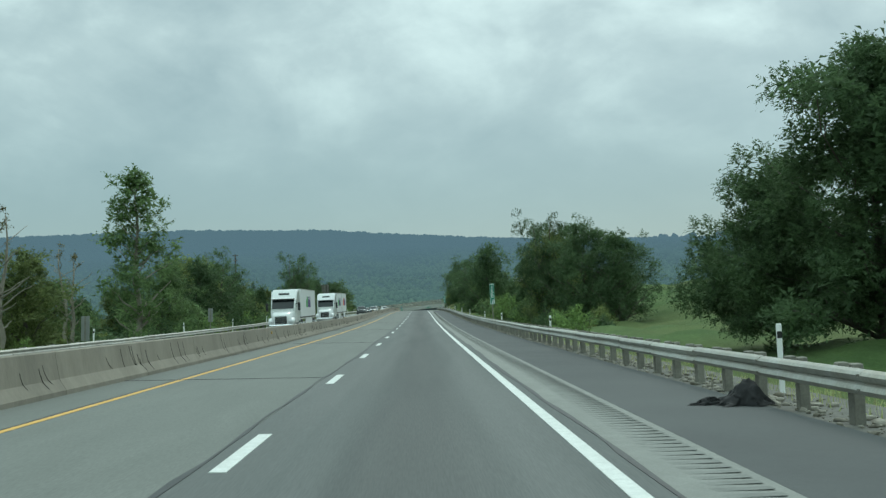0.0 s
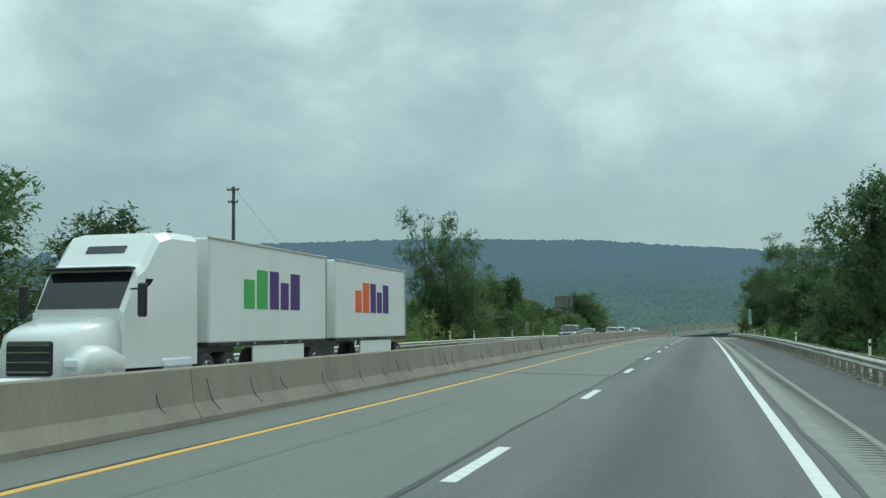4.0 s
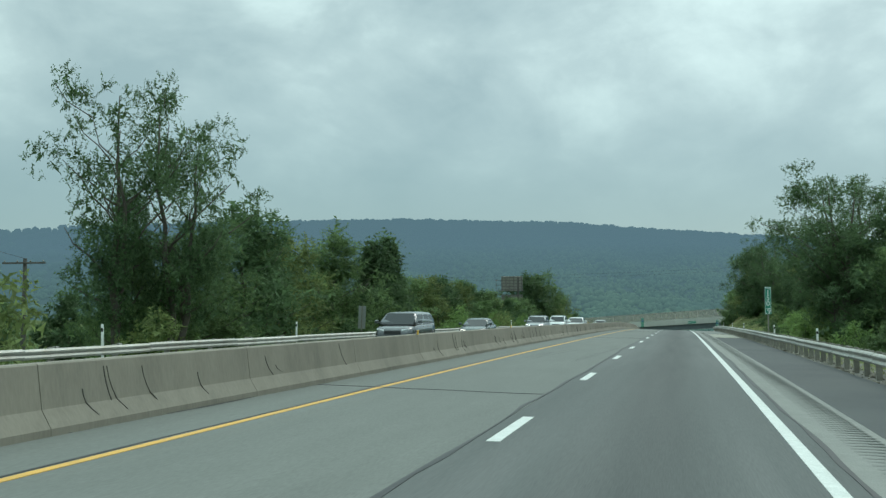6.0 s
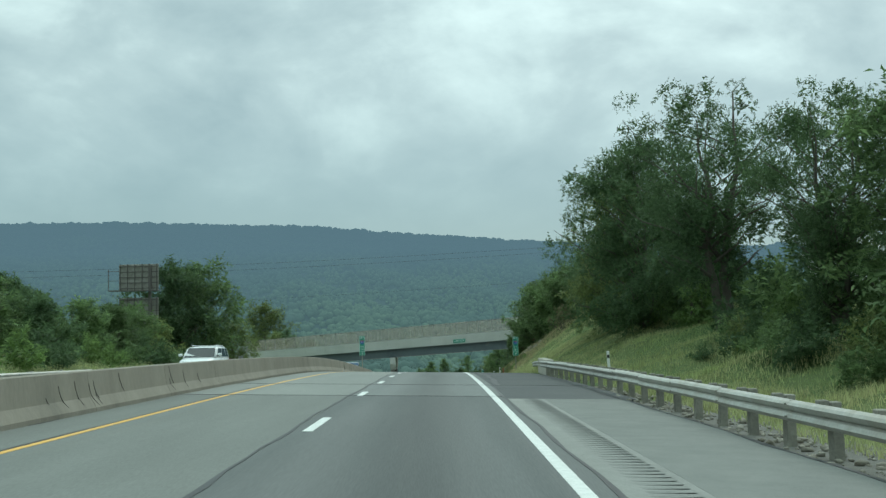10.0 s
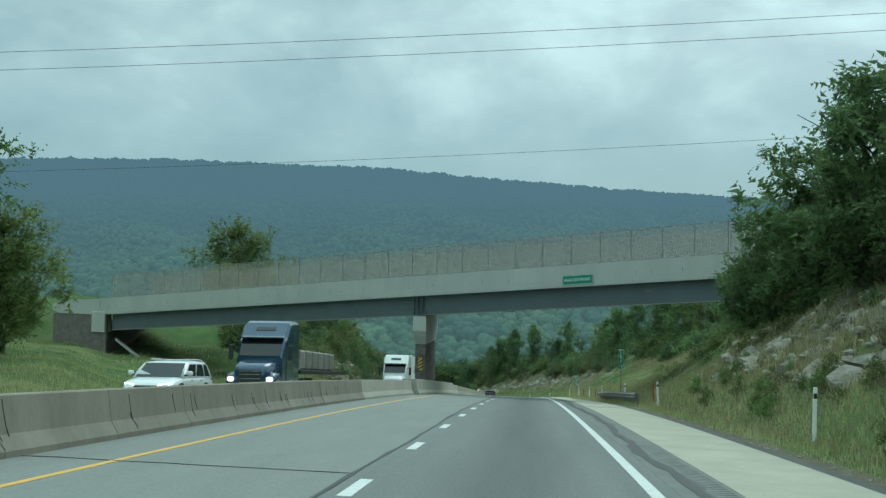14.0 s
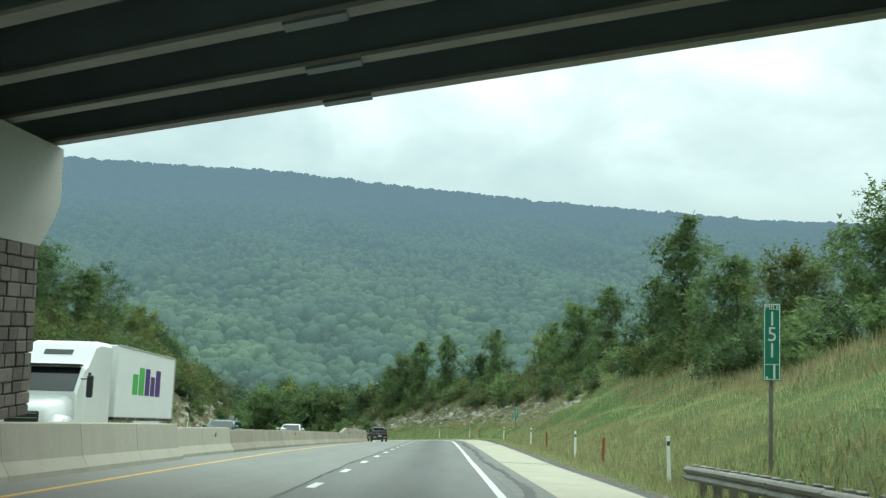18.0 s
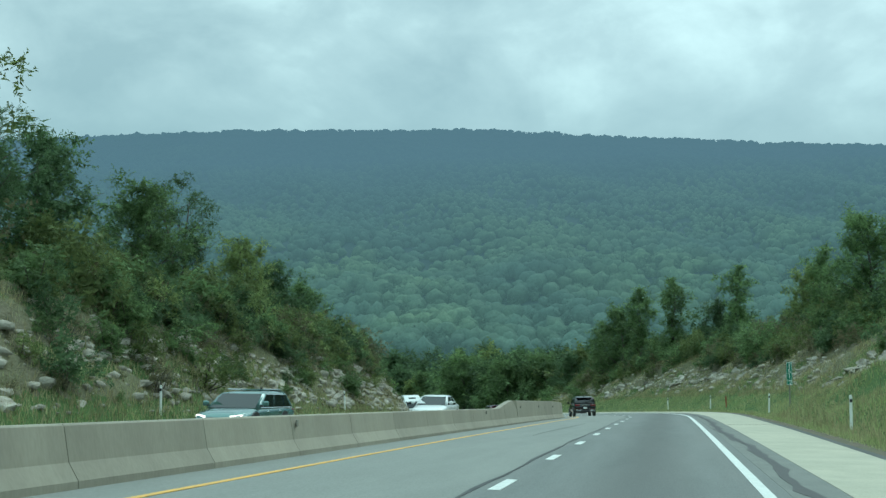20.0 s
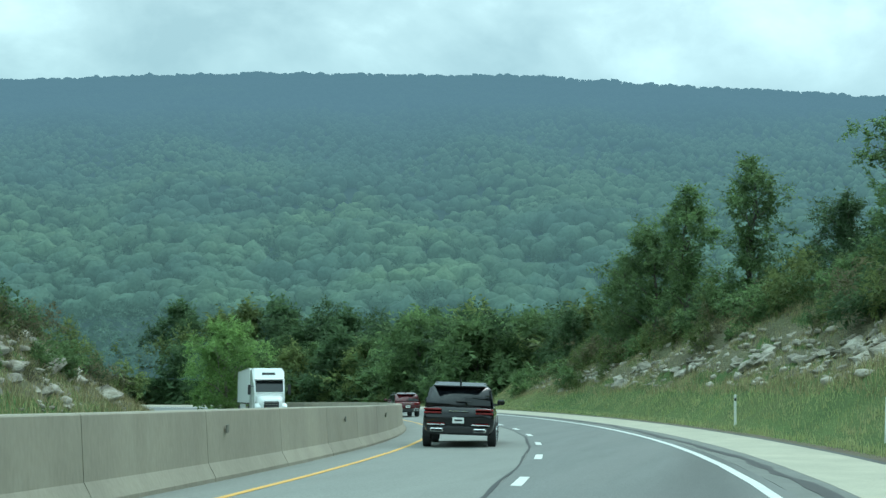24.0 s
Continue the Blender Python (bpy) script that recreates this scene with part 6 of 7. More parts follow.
        for s_ in (-1, 1):
            for d in ((0.9, 2.15) if trailers == 1 else (1.0,)):
                wheel(t, s_ * 0.98, y - n + d, 0.5, 0.5, s_)
        y -= n + 0.9
    return t


def park(ob, s, x, turn=0.0):
    """Sets a vehicle on the pavement; turn 180 faces the camera's way of coming."""
    g = math.degrees(math.atan(float(np.interp(s, GRADE[:, 0], GRADE[:, 1]))))
    ob.matrix_basis = Matrix.Translation(at(s, x)) @ pose(0, 0, 0, 0, 0, heading(s)) @ pose(0, 0, 0, -g) @ pose(0, 0, 0, 0, 0, turn)


park(car("glossy black SUV with slim double tail lamps in the passing lane", PAINTS["black"], 4.94, 1.98, 1.72, "suv", name="suv"), 593.0, -2.2)
park(car("dark red compact SUV far ahead on the bend", PAINTS["red"], 4.6, 1.85, 1.66, "suv", name="suv"), 638, -2.2)
park(truck("white highway truck with a blunt box trailer, oncoming", PAINTS["white"], 1, sleeper=True), 92, -10.9, 180)
park(truck("white highway truck pulling two lettered box trailers, oncoming", PAINTS["white"], 2), 136, -10.9, 180)
park(car("dark grey minivan, oncoming with daytime lamps", PAINTS["grey"], 5.1, 1.98, 1.78, "van", name="minivan"), 226, -11.0, 180)
park(car("dark green saloon, oncoming behind the median barrier", PAINTS["dark_green"], 4.9, 1.87, 1.45, "sedan", True), 246, -11.2, 180)
park(car("grey oncoming crossover with lit headlamps", PAINTS["silver"], 4.6, 1.85, 1.65, "suv", True, name="suv"), 272, -10.6, 180)
park(car("white oncoming saloon with a low roof", PAINTS["white"], 4.8, 1.85, 1.46, "sedan"), 281, -7.9, 180)
park(car("white oncoming SUV beside a saloon", PAINTS["white"], 4.8, 1.9, 1.75, "suv", name="suv"), 294, -11.2, 180)
park(car("white oncoming SUV with a bright grille", PAINTS["white"], 4.8, 1.9, 1.70, "suv", name="suv"), 350, -10.6, 180)
park(car("grey oncoming saloon with lit headlamps", PAINTS["silver"], 4.8, 1.85, 1.46, "sedan", True), 382, -11.0, 180)
park(car("white oncoming crossover near the bridge", PAINTS["white"], 4.6, 1.88, 1.62, "suv", True, name="suv"), 433, -10.6, 180)
park(truck("blue highway truck with a loaded flatbed, lamps lit", PAINTS["blue"], 1, flat=True, letters=False), 446, -11.2, 180)
park(truck("white highway truck with a lettered trailer beyond the bridge", PAINTS["white"], 1, length=8.5), 497, -11.0, 180)
park(car("pale teal oncoming hatchback beside the rock cut", PAINTS["teal"], 4.4, 1.8, 1.5, "suv", True), 528, -10.9, 180)
park(car("white oncoming electric saloon beside the rock cut", PAINTS["white"], 4.75, 1.92, 1.55, "sedan"), 553, -10.2, 180)
park(truck("white box truck on the bend behind the tall barrier", PAINTS["white"], 1, letters=False), 643, -11, 180)

# ---- signs ----
def text_mesh(body, size):
    cu = bpy.data.curves.new("text", "FONT")
    cu.body, cu.size, cu.align_x, cu.align_y, cu.extrude = body, size, "CENTER", "CENTER", 0.004
    ob = bpy.data.objects.new("text", cu)
    scene.collection.objects.link(ob)
    bpy.context.view_layer.update()
    me = bpy.data.meshes.new_from_object(ob.evaluated_get(bpy.context.evaluated_depsgraph_get()))
    bpy.data.objects.remove(ob)
    return me


def letters(body, size, loc, mat, parent, wide=1.0):
    me = text_mesh(body, size)
    me.materials.clear()
    me.materials.append(mat)
    ob = part("lettering", me, None, parent)
    ob.matrix_basis = Matrix.Translation(loc) @ pose(0, 0, 0, 90) @ Matrix.Diagonal((wide, 1, 1, 1))
    return ob


def mile_sign(s, x, lines, top, w, h, label, size, turn=0):
    """A tall green marker on its post: rows of characters, a line, and the tenth below."""
    p = on_ground(s, x) if x > 0 else at(s, x)
    g = p.z
    z1 = at(s, max(-5, min(x, 7.5))).z + top
    t = thing("mile_marker", label, "road sign", "mile markers", m=Matrix.Translation((p.x, p.y, g)) @ pose(0, 0, 0, 0, 0, turn))
    zt = z1 - g
    part("post", Shape().box((0, 0.06, (zt - 0.3) / 2 - 0.15), (0.09, 0.06, zt - 0.3 + 0.3), 0.008), POSTWOOD, t)
    b = part("panel", Shape().box((0, 0, zt - h / 2), (w, 0.025, h), 0.006), SIGN, t)
    bd = Shape()
    e = 0.018
    for cx, cz, sx, sz in ((0, zt - e * 1.6, w - 0.04, e), (0, zt - h + e * 1.6, w - 0.04, e), (-w / 2 + e * 1.6, zt - h / 2, e, h - 0.06), (w / 2 - e * 1.6, zt - h / 2, e, h - 0.06), (0, zt - h * 0.79, w - 0.04, e)):
        bd.box((cx, -0.015, cz), (sx, 0.006, sz))
    part("border", bd, SIGN_W, b)
    for text, v, k in lines:
        letters(text, size * k, (0, -0.02, zt - h * v), SIGN_W, b)
    return t


for s, d, x in ((84, "150", 8.1), (245.5, "150", 7.75)):
    tenth = ".8" if s < 100 else ".9"
    mile_sign(s, x, (("MILE", 0.055, 0.36), (d[0], 0.21, 1), (d[1], 0.41, 1), (d[2], 0.62, 1), (tenth, 0.895, 1)), 3.6, 0.40, 1.75, "tall narrow green mile marker with white figures on a wooden post", 0.46)
mile_sign(487, 9.9, (("MILE", 0.055, 0.36), ("1", 0.21, 1), ("5", 0.41, 1), ("1", 0.62, 1), (".1", 0.895, 1)), 4.4, 0.40, 1.75, "tall narrow green mile marker with white figures on a wooden post", 0.46)
mile_sign(563, 9.6, (("MILE", 0.055, 0.36), ("1", 0.21, 1), ("5", 0.41, 1), ("1", 0.62, 1), (".2", 0.895, 1)), 3.3, 0.34, 1.4, "distant narrow green mile marker on a post", 0.4)
for s, x, top in ((393, -5.25, 3.85), (396, 9.6, 4.0)):
    t = mile_sign(s, x, (("EAST", 0.09, 0.45), ("76", 0.325, 0.44), ("MILE", 0.545, 0.45), ("151", 0.69, 0.62), (".0", 0.90, 0.62)), top, 0.55, 1.85, "green interstate mile marker with a route shield", 0.38)
    pn = [c for c in t.children if c.name.startswith("panel")][0]
    zt = max(v.co.z for v in pn.data.vertices)
    sh = Shape().loft([[Vector((a, y, zt - 1.85 * 0.315 + b)) for a, b in ((-0.19, 0.14), (0, 0.17), (0.19, 0.14), (0.2, -0.02), (0.11, -0.15), (0, -0.2), (-0.11, -0.15), (-0.2, -0.02))] for y in (-0.0125, -0.017)])
    part("route_shield", sh, BLUE, pn)
    part("shield_top", Shape().box((0, -0.019, zt - 1.85 * 0.315 + 0.125), (0.34, 0.004, 0.05)), RED, pn)
road_sign = thing("bridge_name_sign", "green bridge name sign fixed to the parapet", "road sign", m=Matrix.Translation((5.4, B_S - 0.3 + SKEW * 2.0, deck_z(5.4) - 0.15)) @ pose(0, 0, 0, 0, 0, math.degrees(math.atan(SKEW))) @ pose(0, 0, 0, 0, -math.degrees(math.atan(DECK_RISE)), 0))
pn = part("panel", Shape().box((0, 0, 0.33), (2.3, 0.03, 0.66), 0.01), SIGN, road_sign)
bd = Shape()
for cx, cz, sx, sz in ((0, 0.63, 2.2, 0.02), (0, 0.03, 2.2, 0.02), (-1.1, 0.33, 0.02, 0.6), (1.1, 0.33, 0.02, 0.6)):
    bd.box((cx, -0.018, cz), (sx, 0.006, sz))
part("border", bd, SIGN_W, pn)
letters("ASHCOM ROAD", 0.31, (0, -0.022, 0.33), SIGN_W, pn, 0.86)
# the backs of signs that face the other way
for s, x, z, w, h in ((242, -18.3, 2.4, 0.5, 1.5), (59, -18.3, 2.2, 0.5, 1.5), (404, -19, 3.0, 0.5, 1.3), (96, -18.2, 2.6, 0.45, 1.3)):
    p = on_ground(s, x)
    zt = at(s, -16.8).z + z - p.z
    t = thing("road_sign", "back of a tall narrow sign for the oncoming lanes", "road sign", m=Matrix.Translation(p) @ pose(0, 0, 0, 0, 2))
    part("post", Shape().box((0, -0.05, zt / 2), (0.07, 0.05, zt), 0.006), POSTWOOD, t)
    part("panel", Shape().box((0, 0, zt - h / 2), (w, 0.02, h), 0.005), SIGN_BACK, t)


def delineator(s, x, colour=REFLECT, h=1.25, label="slim white roadside delineator post with a dark top band"):
    p = on_ground(s, x)
    t = thing("delineator_post", label, "marker post", "roadside markers", m=Matrix.Translation(p) @ pose(0, 0, 0, rt.uniform(-3, 3), rt.uniform(-3, 3), heading(s)))
    part("blade", Shape().box((0, 0, h / 2 - 0.1), (0.1, 0.035, h + 0.2), 0.012), colour, t)
    if colour == REFLECT:
        part("band", Shape().box((0, -0.02, h - 0.2), (0.085, 0.008, 0.12)), BLACKP, t)
    return t


for s in (14, 47, 78, 100, 131, 158, 190, 226, 248, 283, 306, 331):
    delineator(s, 8.35)
for s in (10, 31, 58, 82, 104, 128, 152, 176, 200, 209, 228, 250, 275, 300, 322):
    delineator(s, -17.5, h=1.5)
for s in (408, 422, 451.5, 470, 492, 512, 536, 566, 590, 605):
    delineator(s, 8.7, h=1.3)
for s in (395, 410, 430, 512, 522, 536, 548, 561):
    delineator(s, -17.9, h=1.2)
for s in (406, 455, 505, 527, 585):
    delineator(s, 8.9, RUST, 1.05, "rust-red marker stake in the verge")

# ---- poles, wires, billboard, farmhouse ----
def pole(s, x, top, arms, label):
    p = on_ground(s, x)
    zt = top - p.z
    t = thing("utility_pole", label, "utility pole", "utility poles", m=Matrix.Translation(p))
    part("shaft", Shape().tube((0, 0, -0.5), (0, 0, zt), 0.19, 0.12, 10), POLE, t)
    for d, w in arms:
        part("crossarm", Shape().box((0, -0.12, zt - d), (w, 0.1, 0.12), 0.01), POLE, t)
        for k in (-0.45, -0.15, 0.15, 0.45):
            part("insulator", Shape().ring((k * w, -0.12, zt - d + 0.06), (0, 0, 1), [(0, 0.03), (0.06, 0.06), (0.12, 0.03)], 8), STEEL_DULL, t)
    return Vector((p.x, p.y, top))


tp = pole(190, -32, 13.0, ((0.25, 1.0), (1.2, 0.8)), "tall weathered utility pole with short crossarms")
tq = pole(237, -40, 6.0, ((0.3, 3.2),), "utility pole with a wide crossarm above the scrub")
pole(372, 22, 13.0, ((0.3, 1.6),), "utility pole above the trees on the bank")


def wire(a, b, sag, r=0.02):
    a, b = Vector(a), Vector(b)
    pts = [a.lerp(b, i / 16) - Vector((0, 0, sag * 4 * (i / 16) * (1 - i / 16))) for i in range(17)]
    q = (b - a).to_track_quat("Z", "Y")
    sh = Shape().loft([[p + q @ Vector((r * math.cos(k * 1.5708), r * math.sin(k * 1.5708), 0)) for k in range(4)] for p in pts])
    w = thing("overhead_wire", "thin dark overhead wire crossing the sky", "cable", "overhead wires")
    part("strand", sh, BLACKP, w)


for s_w, x_w in ((455, -70), (455.5, 80), (470, -60), (470, 70)):
    pole(s_w, x_w, float(level(455)) + (19.3 if x_w < 0 else 25.3) - (5 if s_w == 470 else 0), ((0.2, 1.4),), "utility pole carrying wires over the highway")
wz = float(level(455))
wire((-70, 455, wz + 19.2), (80, 455, wz + 25.2), 1.5, 0.014)
wire((-70, 456, wz + 18.3), (80, 456, wz + 24.6), 1.5, 0.014)
wire((-60, 470, wz + 14.0), (70, 470, wz + 20.5), 1.2, 0.012)
wire(tp, tq + Vector((0, 0, 0)), 1.0, 0.012)
b0 = on_ground(436, -39.5)
bb = thing("billboard", "stacked double billboard seen from behind on steel posts", "billboard", m=Matrix.Translation((b0.x, b0.y, b0.z)))
ztop = float(level(436)) + 17.4 - b0.z
for dx in (2.1,):
    part("post", Shape().tube((dx, 0, -0.5), (dx, 0, ztop - 0.4), 0.22, n=10), POLE, bb)
for k, z in enumerate((ztop - 2.0, ztop - 6.6)):
    p = part("panel", Shape().box((0.5, 0.3, z), (5.4, 0.15, 3.6), 0.02), STEEL_DULL, bb)
    for i in range(5):
        part("stringer", Shape().box((0.5, 0.15, z - 1.5 + i * 0.75), (5.4, 0.1, 0.08)), POLE, p)
    for i in range(6):
        part("upright", Shape().box((-2.0 + i * 1.0, 0.05, z), (0.1, 0.1, 3.7)), POLE, p)
    cw = part("catwalk", Shape().box((0.2, -0.5, z - 1.9), (6.8, 0.9, 0.08)), POLE, bb)
    for i in range(3):
        part("catwalk_rail", Shape().tube((-3.4 + i * 0.0, -0.9, z - 1.8 + i * 1.3), (-1.8, -0.9, z - 1.8 + i * 1.3), 0.04, n=5), POLE, cw)
    part("rail_post", Shape().box((-3.3, -0.9, z - 0.4), (0.08, 0.08, 3.0)), POLE, cw)
hs = on_ground(392, 44)
house = thing("farm_building", "white farm building with a pale metal roof behind trees", "building", m=Matrix.Translation((hs.x, hs.y, hs.z + 0.5)))
part("foundation", Shape().box((0, 0, -4), (9, 7, 9), 0.05), WALLW, house)
part("wall", Shape().box((0, 0, 1.3), (11, 7.5, 2.6), 0.03), WALLW, house)
part("roof", Shape().loft([[Vector((x, y, z)) for y, z in ((-4.2, 2.5), (0, 4.3), (4.2, 2.5), (4.2, 2.35), (0, 4.1), (-4.2, 2.35))] for x in (-6, 6)]), ROOFM, house)
for x in (-3.5, -0.5, 3.0):
    w = part("window", Shape().box((x, -3.78, 1.4), (1.0, 0.06, 1.2), 0.01), GLASS, house)
    part("window_frame", Shape().box((x, -3.8, 2.04), (1.2, 0.08, 0.08)).box((x, -3.8, 0.76), (1.2, 0.08, 0.08)), WALLW, w)
# Folded black sheet in place of what looks like a dead bear.
db = thing("rubber_debris", "black crumpled sheet standing in for a dead animal on the shoulder", "debris", m=Matrix.Translation(at(11.4, 6.85)) @ Matrix.Diagonal((0.85, 0.85, 0.72, 1)))


def crumpled(name, length, width, peak, seed):
    """A stiff torn sheet lying in folds, with ragged edges and a thickness."""
    r = np.random.default_rng(seed)
    n = 22
    U, W = np.meshgrid(np.linspace(-1, 1, n), np.linspace(-1, 1, n))
    edge = np.clip(1 - np.maximum(abs(U), abs(W)) ** 3, 0, 1)
    X = U * length / 2 * (1 + 0.16 * np.sin(W * 7 + seed)) + r.normal(0, 0.018, U.shape)
    Y = W * width / 2 * (1 + 0.2 * np.sin(U * 6 + 2 * seed)) + r.normal(0, 0.018, U.shape)
    Z = edge * peak * (np.exp(-((U - 0.15) ** 2 * 2.6 + W ** 2 * 1.4)) + 0.22 * abs(np.sin(U * 6.5 + W * 3)) + 0.12 * abs(np.sin(W * 8 - U * 4))) + 0.012 + 0.02 * r.random(U.shape)
    P = np.stack([X, Y, Z], -1).reshape(-1, 3)
    q = (np.arange(n - 1)[:, None] * n + np.arange(n - 1)).ravel()
    F = np.stack([q, q + 1, q + n + 1, q + n], 1)
    low_ = P - np.array([0, 0, 0.011])
    me = bulk(name, np.concatenate([P, low_]), np.concatenate([F, F[:, ::-1] + n * n]), RUBBER)
    return me


part("sheet", crumpled("sheet", 0.95, 0.7, 0.42, 3), None, db)
flap = part("flap", crumpled("flap", 0.75, 0.3, 0.13, 8), None, db)
flap.matrix_basis = pose(-0.62, 0.12, 0.0, 0, 0, 12)

# ---- loose stones along the verge ----
def loose_stones(label, count, s0, s1, x0, x1, k0, k1, seed, slope=False):
    r = np.random.default_rng(seed)
    v, f = ico(1)
    s_, x_ = r.uniform(s0, s1, count), x0 + (x1 - x0) * np.clip(r.normal(0.45, 0.25, count), 0, 1)
    P = road(s_, x_)
    k = k0 + (k1 - k0) * r.random(count) ** 3
    V = v[None] * (1 + r.normal(0, 0.22, (count, len(v))))[..., None] * (k[:, None] * np.stack([r.uniform(0.7, 1.3, count), r.uniform(0.7, 1.3, count), r.uniform(0.4, 0.7, count)], 1))[:, None]
    z = uneven(P[:, 0], P[:, 1]) if slope else P[:, 2] - 0.05
    V += np.stack([P[:, 0], P[:, 1], z + 0.25 * k], 1)[:, None]
    F = f[None] + (np.arange(count) * len(v))[:, None, None]
    return tagged(new("loose_stones", bulk("loose_stones", V.reshape(-1, 3), F.reshape(-1, 3), ROCK)), label, "stones", kind="stuff")


loose_stones("pale broken stones scattered under the guardrail", 9000, -8, 330, 7.2, 8.5, 0.018, 0.10, 61)
loose_stones("stones and crumbled litter along the edge of the slab", 2600, 396, 520, 7.05, 8.3, 0.012, 0.07, 65)
loose_stones("broken limestone rubble spilling down the cut", 1500, 506, 606, -18.0, -22.2, 0.06, 0.42, 62, True)
loose_stones("broken limestone rubble on the grassy bank", 1500, 566, 650, 11.2, 15.6, 0.05, 0.34, 63, True)
loose_stones("loose pale stones on the cut before the bridge", 900, 411, 453, 10.8, 15.5, 0.05, 0.34, 64, True)

# ---- rock faces in the cuts ----
def rock_mesh(seed):
    """An angular broken block: the hull of uneven corners."""
    r = np.random.default_rng(seed)
    bm = bmesh.new()
    for k in range(17):
        p = r.uniform(-1, 1, 3)
        p = p / max(abs(p)) * r.uniform(0.7, 1.0) * np.array([1, 1, 0.85])
        bm.verts.new(p)
    hull = bmesh.ops.convex_hull(bm, input=bm.verts)
    bmesh.ops.delete(bm, geom=[v for v in hull["geom_interior"] if isinstance(v, bmesh.types.BMVert)], context="VERTS")
    me = bpy.data.meshes.new("rock")
    bm.to_mesh(me)
    bm.free()
    me.materials.append(ROCK)
    return me


ROCKS = [rock_mesh(i) for i in range(12)]


def rock_face(label, spots):
    base = on_ground(*spots[0][:2])
    t = thing("rock_outcrop", label, "rock", "rock cuts", m=Matrix.Translation(base))
    for s, x, k in spots:
        p = on_ground(s, x)
        ob = part("rock", ROCKS[rt.randrange(12)], None, t)
        ob.matrix_basis = Matrix.Translation(p - base + Vector((0, 0, -0.24 * k))) @ pose(0, 0, 0, rt.uniform(-8, 22), rt.uniform(8, 34) * (1 if x < 0 else -1), rt.uniform(-30, 30)) @ Matrix.Diagonal((k * rt.uniform(0.6, 1.2), k * rt.uniform(0.7, 1.7), k * rt.uniform(0.28, 0.75), 1))
    return t


def rock_sheet(s0, s1, x0, x1, seed):
    """A jagged rock skin over part of a cut slope, running out into the grass at its edges."""
    r = np.random.default_rng(seed)
    ss, xx = np.arange(s0, s1, 0.4), np.linspace(x0, x1, 22)
    S, Q = np.meshgrid(ss, xx)
    P = road(S, Q)
    z = uneven(P[..., 0], P[..., 1])
    e = np.sin(np.pi * np.linspace(0, 1, len(xx)))[:, None] ** 0.6 * np.clip(np.minimum(S - s0, s1 - S) / 4, 0, 1)
    lump = 0.35 * np.sin(S * 0.55 + seed) * np.sin(Q * 1.3 + S * 0.2) + 0.25 * np.sign(np.sin(Q * 2.6 + 0.5 * np.sin(S * 0.8))) + r.uniform(-0.3, 0.3, S.shape)
    P[..., 2] = z - 0.22 + e * (0.30 + 0.45 * lump)
    n, m = len(ss), len(xx)
    i = (np.arange(m - 1)[:, None] * n + np.arange(n - 1)[None]).ravel()
    F = np.stack([i, i + 1, i + n + 1, i + n], 1)
    if x1 < x0:
        F = F[:, ::-1]
    me = bulk("rock_face", P.reshape(-1, 3), F, CUTROCK)
    return tagged(new("rock_face", me), "broken rock face exposed in the road cut", "rock", kind="structure")


rock_sheet(504, 622, -17.9, -24.6, 3)
rock_sheet(410, 452, 11.6, 16.8, 5)
rock_sheet(560, 652, 11.6, 16.6, 7)
for s0 in range(412, 452, 4):
    rock_face("pale limestone ledges breaking through the grassy cut", [(s0 + rt.uniform(0, 5), rt.uniform(10.6, 15.8), 0.15 + 0.6 * rt.random() ** 2) for _ in range(20)])
for s0 in range(506, 620, 6):
    rock_face("broken grey limestone face below the scrub", [(s0 + rt.uniform(0, 6), -18.2 - rt.random() * 4.0, 0.13 + 0.55 * rt.random() ** 3) for _ in range(30)])
for s0 in range(556, 650, 7):
    rock_face("low limestone ledges in the grassy bank", [(s0 + rt.uniform(0, 7), 11.3 + 4.0 * rt.random() if rt.random() < 0.5 else 12.6 + 1.6 * rt.random(), 0.12 + 0.42 * rt.random() ** 2) for _ in range(56)])
for s0 in range(538, 580, 5):
    rock_face("craggy pale limestone face below the scrub", [(s0 + rt.uniform(0, 5), -18.3 - rt.random() * 2.6, 0.12 + 0.36 * rt.random() ** 2) for _ in range(52)])
rock_face("a few pale stones in the grass by the oncoming lanes", [(398 + rt.uniform(0, 22), -20 - rt.uniform(0, 5), rt.uniform(0.25, 0.6)) for _ in range(14)])

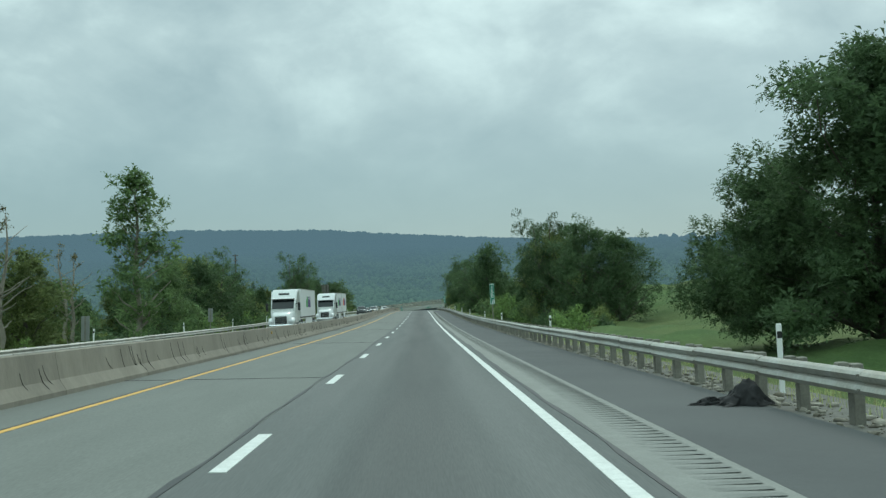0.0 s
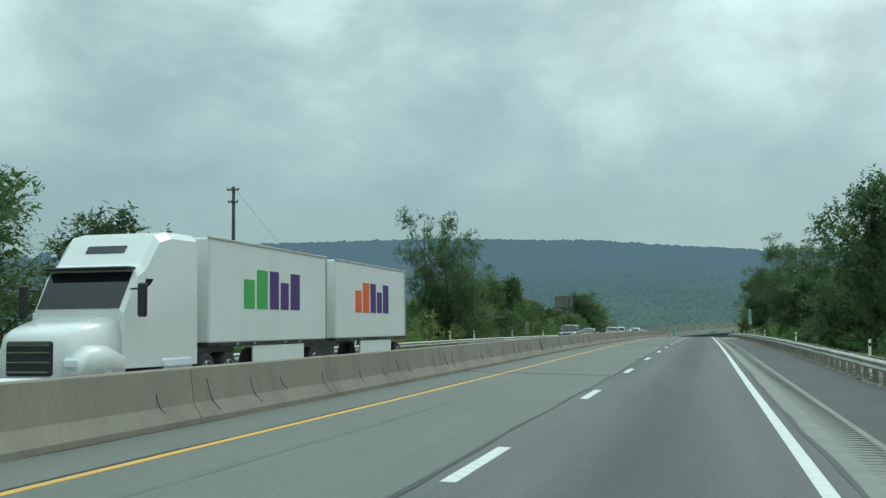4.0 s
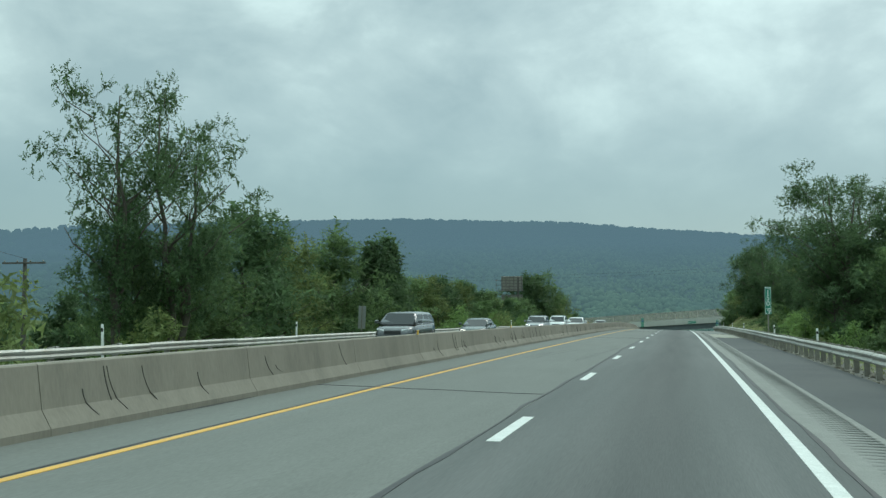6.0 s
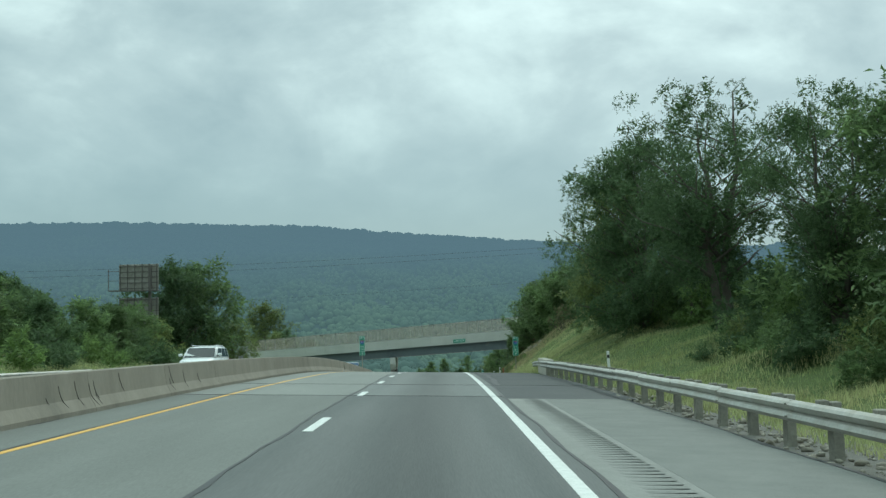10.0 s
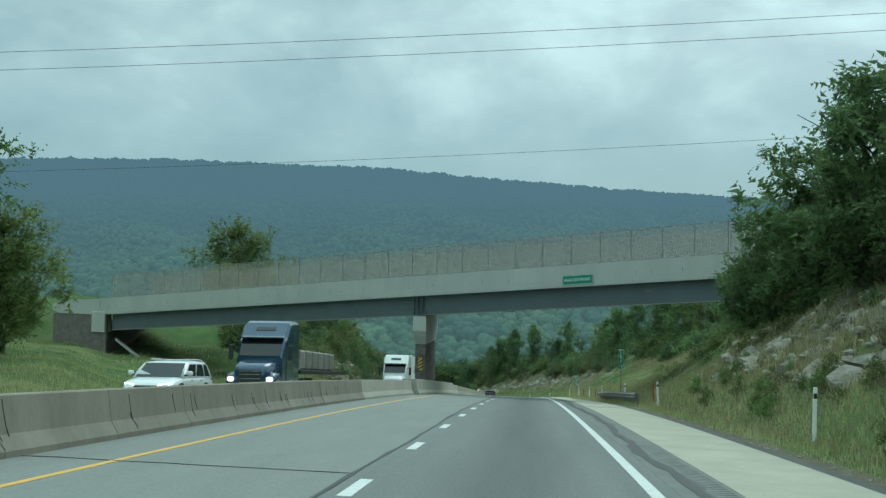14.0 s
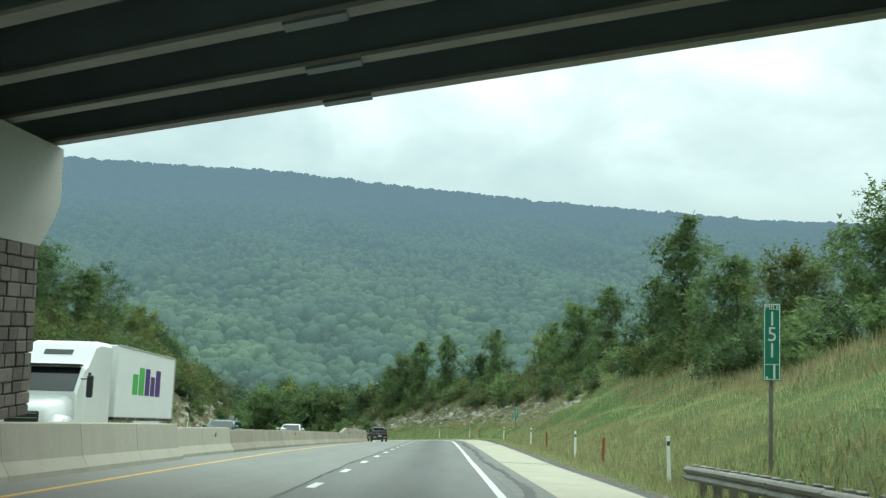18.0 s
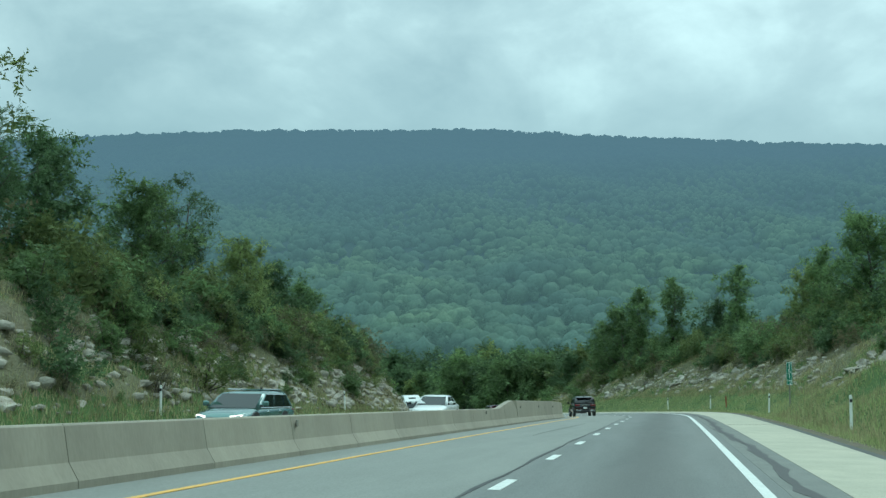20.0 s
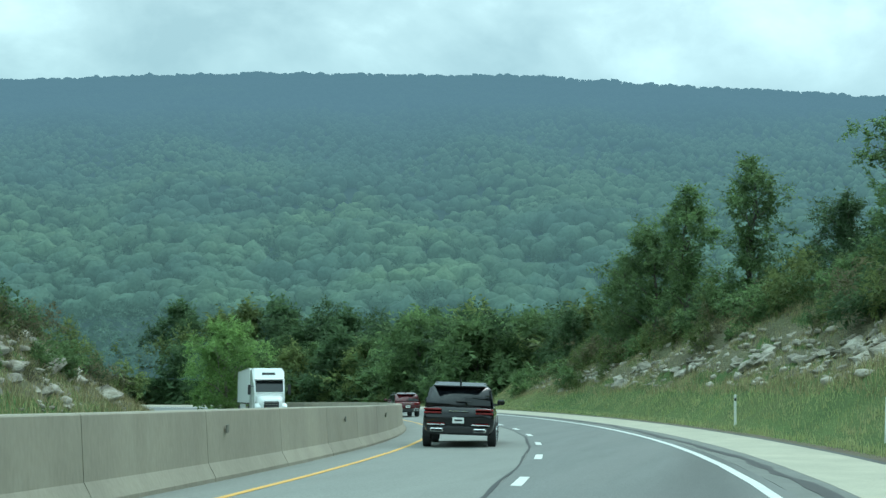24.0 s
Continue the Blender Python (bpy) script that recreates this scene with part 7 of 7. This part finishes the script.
# ---- long grass ----
def grass(name, label, count, place, h0, h1, mat, seed):
    r = np.random.default_rng(seed)
    s, x = place(r, count)
    P = road(s, x)
    z = uneven(P[:, 0], P[:, 1])
    a = r.uniform(0, 6.28, count)
    h = r.uniform(h0, h1, count)
    w = 0.010 + 0.012 * r.random(count)
    lean = r.normal(0, 0.25, (count, 2)) * h[:, None]
    B = np.stack([P[:, 0], P[:, 1], z - 0.05], 1)
    d = np.stack([np.cos(a) * w, np.sin(a) * w, np.zeros(count)], 1)
    V = np.stack([B - d, B + d, B + np.stack([lean[:, 0], lean[:, 1], h], 1)], 1)
    me = bulk(name, V.reshape(-1, 3), np.arange(count * 3).reshape(-1, 3), mat)
    return tagged(new(name, me), label, "grass", kind="stuff")


grass("long_grass", "rough green grass along the verge and cut slope", 230000, lambda r, n: (r.uniform(372, 700, n), 7.75 + 11 * r.random(n) ** 1.4), 0.08, 0.34, BLADE, 1)
grass("dry_grass", "tufts of dry straw-coloured grass on the banks", 65000, lambda r, n: (np.where(r.random(n) < 0.45, 402 + 52 * r.random(n), 560 + 95 * r.random(n)), 10.5 + 7 * r.random(n)), 0.2, 0.6, STRAW, 2)
grass("dry_grass", "tufts of dry straw-coloured grass on the rocky bank", 45000, lambda r, n: (500 + 125 * r.random(n), -17.6 - 5.5 * r.random(n)), 0.2, 0.6, STRAW, 7)
grass("long_grass", "rough grass beside the oncoming lanes", 60000, lambda r, n: (r.uniform(385, 610, n), -17.3 - 6 * r.random(n) ** 1.3), 0.12, 0.4, BLADE, 3)
grass("dry_weeds", "tall dry weeds below the trees on the bank", 9000, lambda r, n: (486 + 60 * r.random(n), 15.5 + 5 * r.random(n)), 0.4, 1.0, STRAW, 11)
grass("dry_weeds", "seeding olive weeds at the foot of the bank", 26000, lambda r, n: (r.uniform(396, 560, n), 8.2 + 4.5 * r.random(n) ** 1.4), 0.15, 0.5, STRAW, 12)
grass("verge_grass", "thin grass behind the guardrail", 30000, lambda r, n: (r.uniform(-10, 330, n), 8.0 + 3.5 * r.random(n)), 0.08, 0.3, BLADE, 4)
grass("meadow_grass", "uncut grass on the rising verge before the bridge", 110000, lambda r, n: (r.uniform(300, 386, n), 8.3 + 13 * r.random(n) ** 1.2), 0.08, 0.30, BLADE, 21)
grass("meadow_grass", "green meadow grass beside the oncoming lanes", 150000, lambda r, n: (r.uniform(330, 500, n), -17.6 - 26 * r.random(n) ** 1.1), 0.10, 0.36, BLADE, 22)
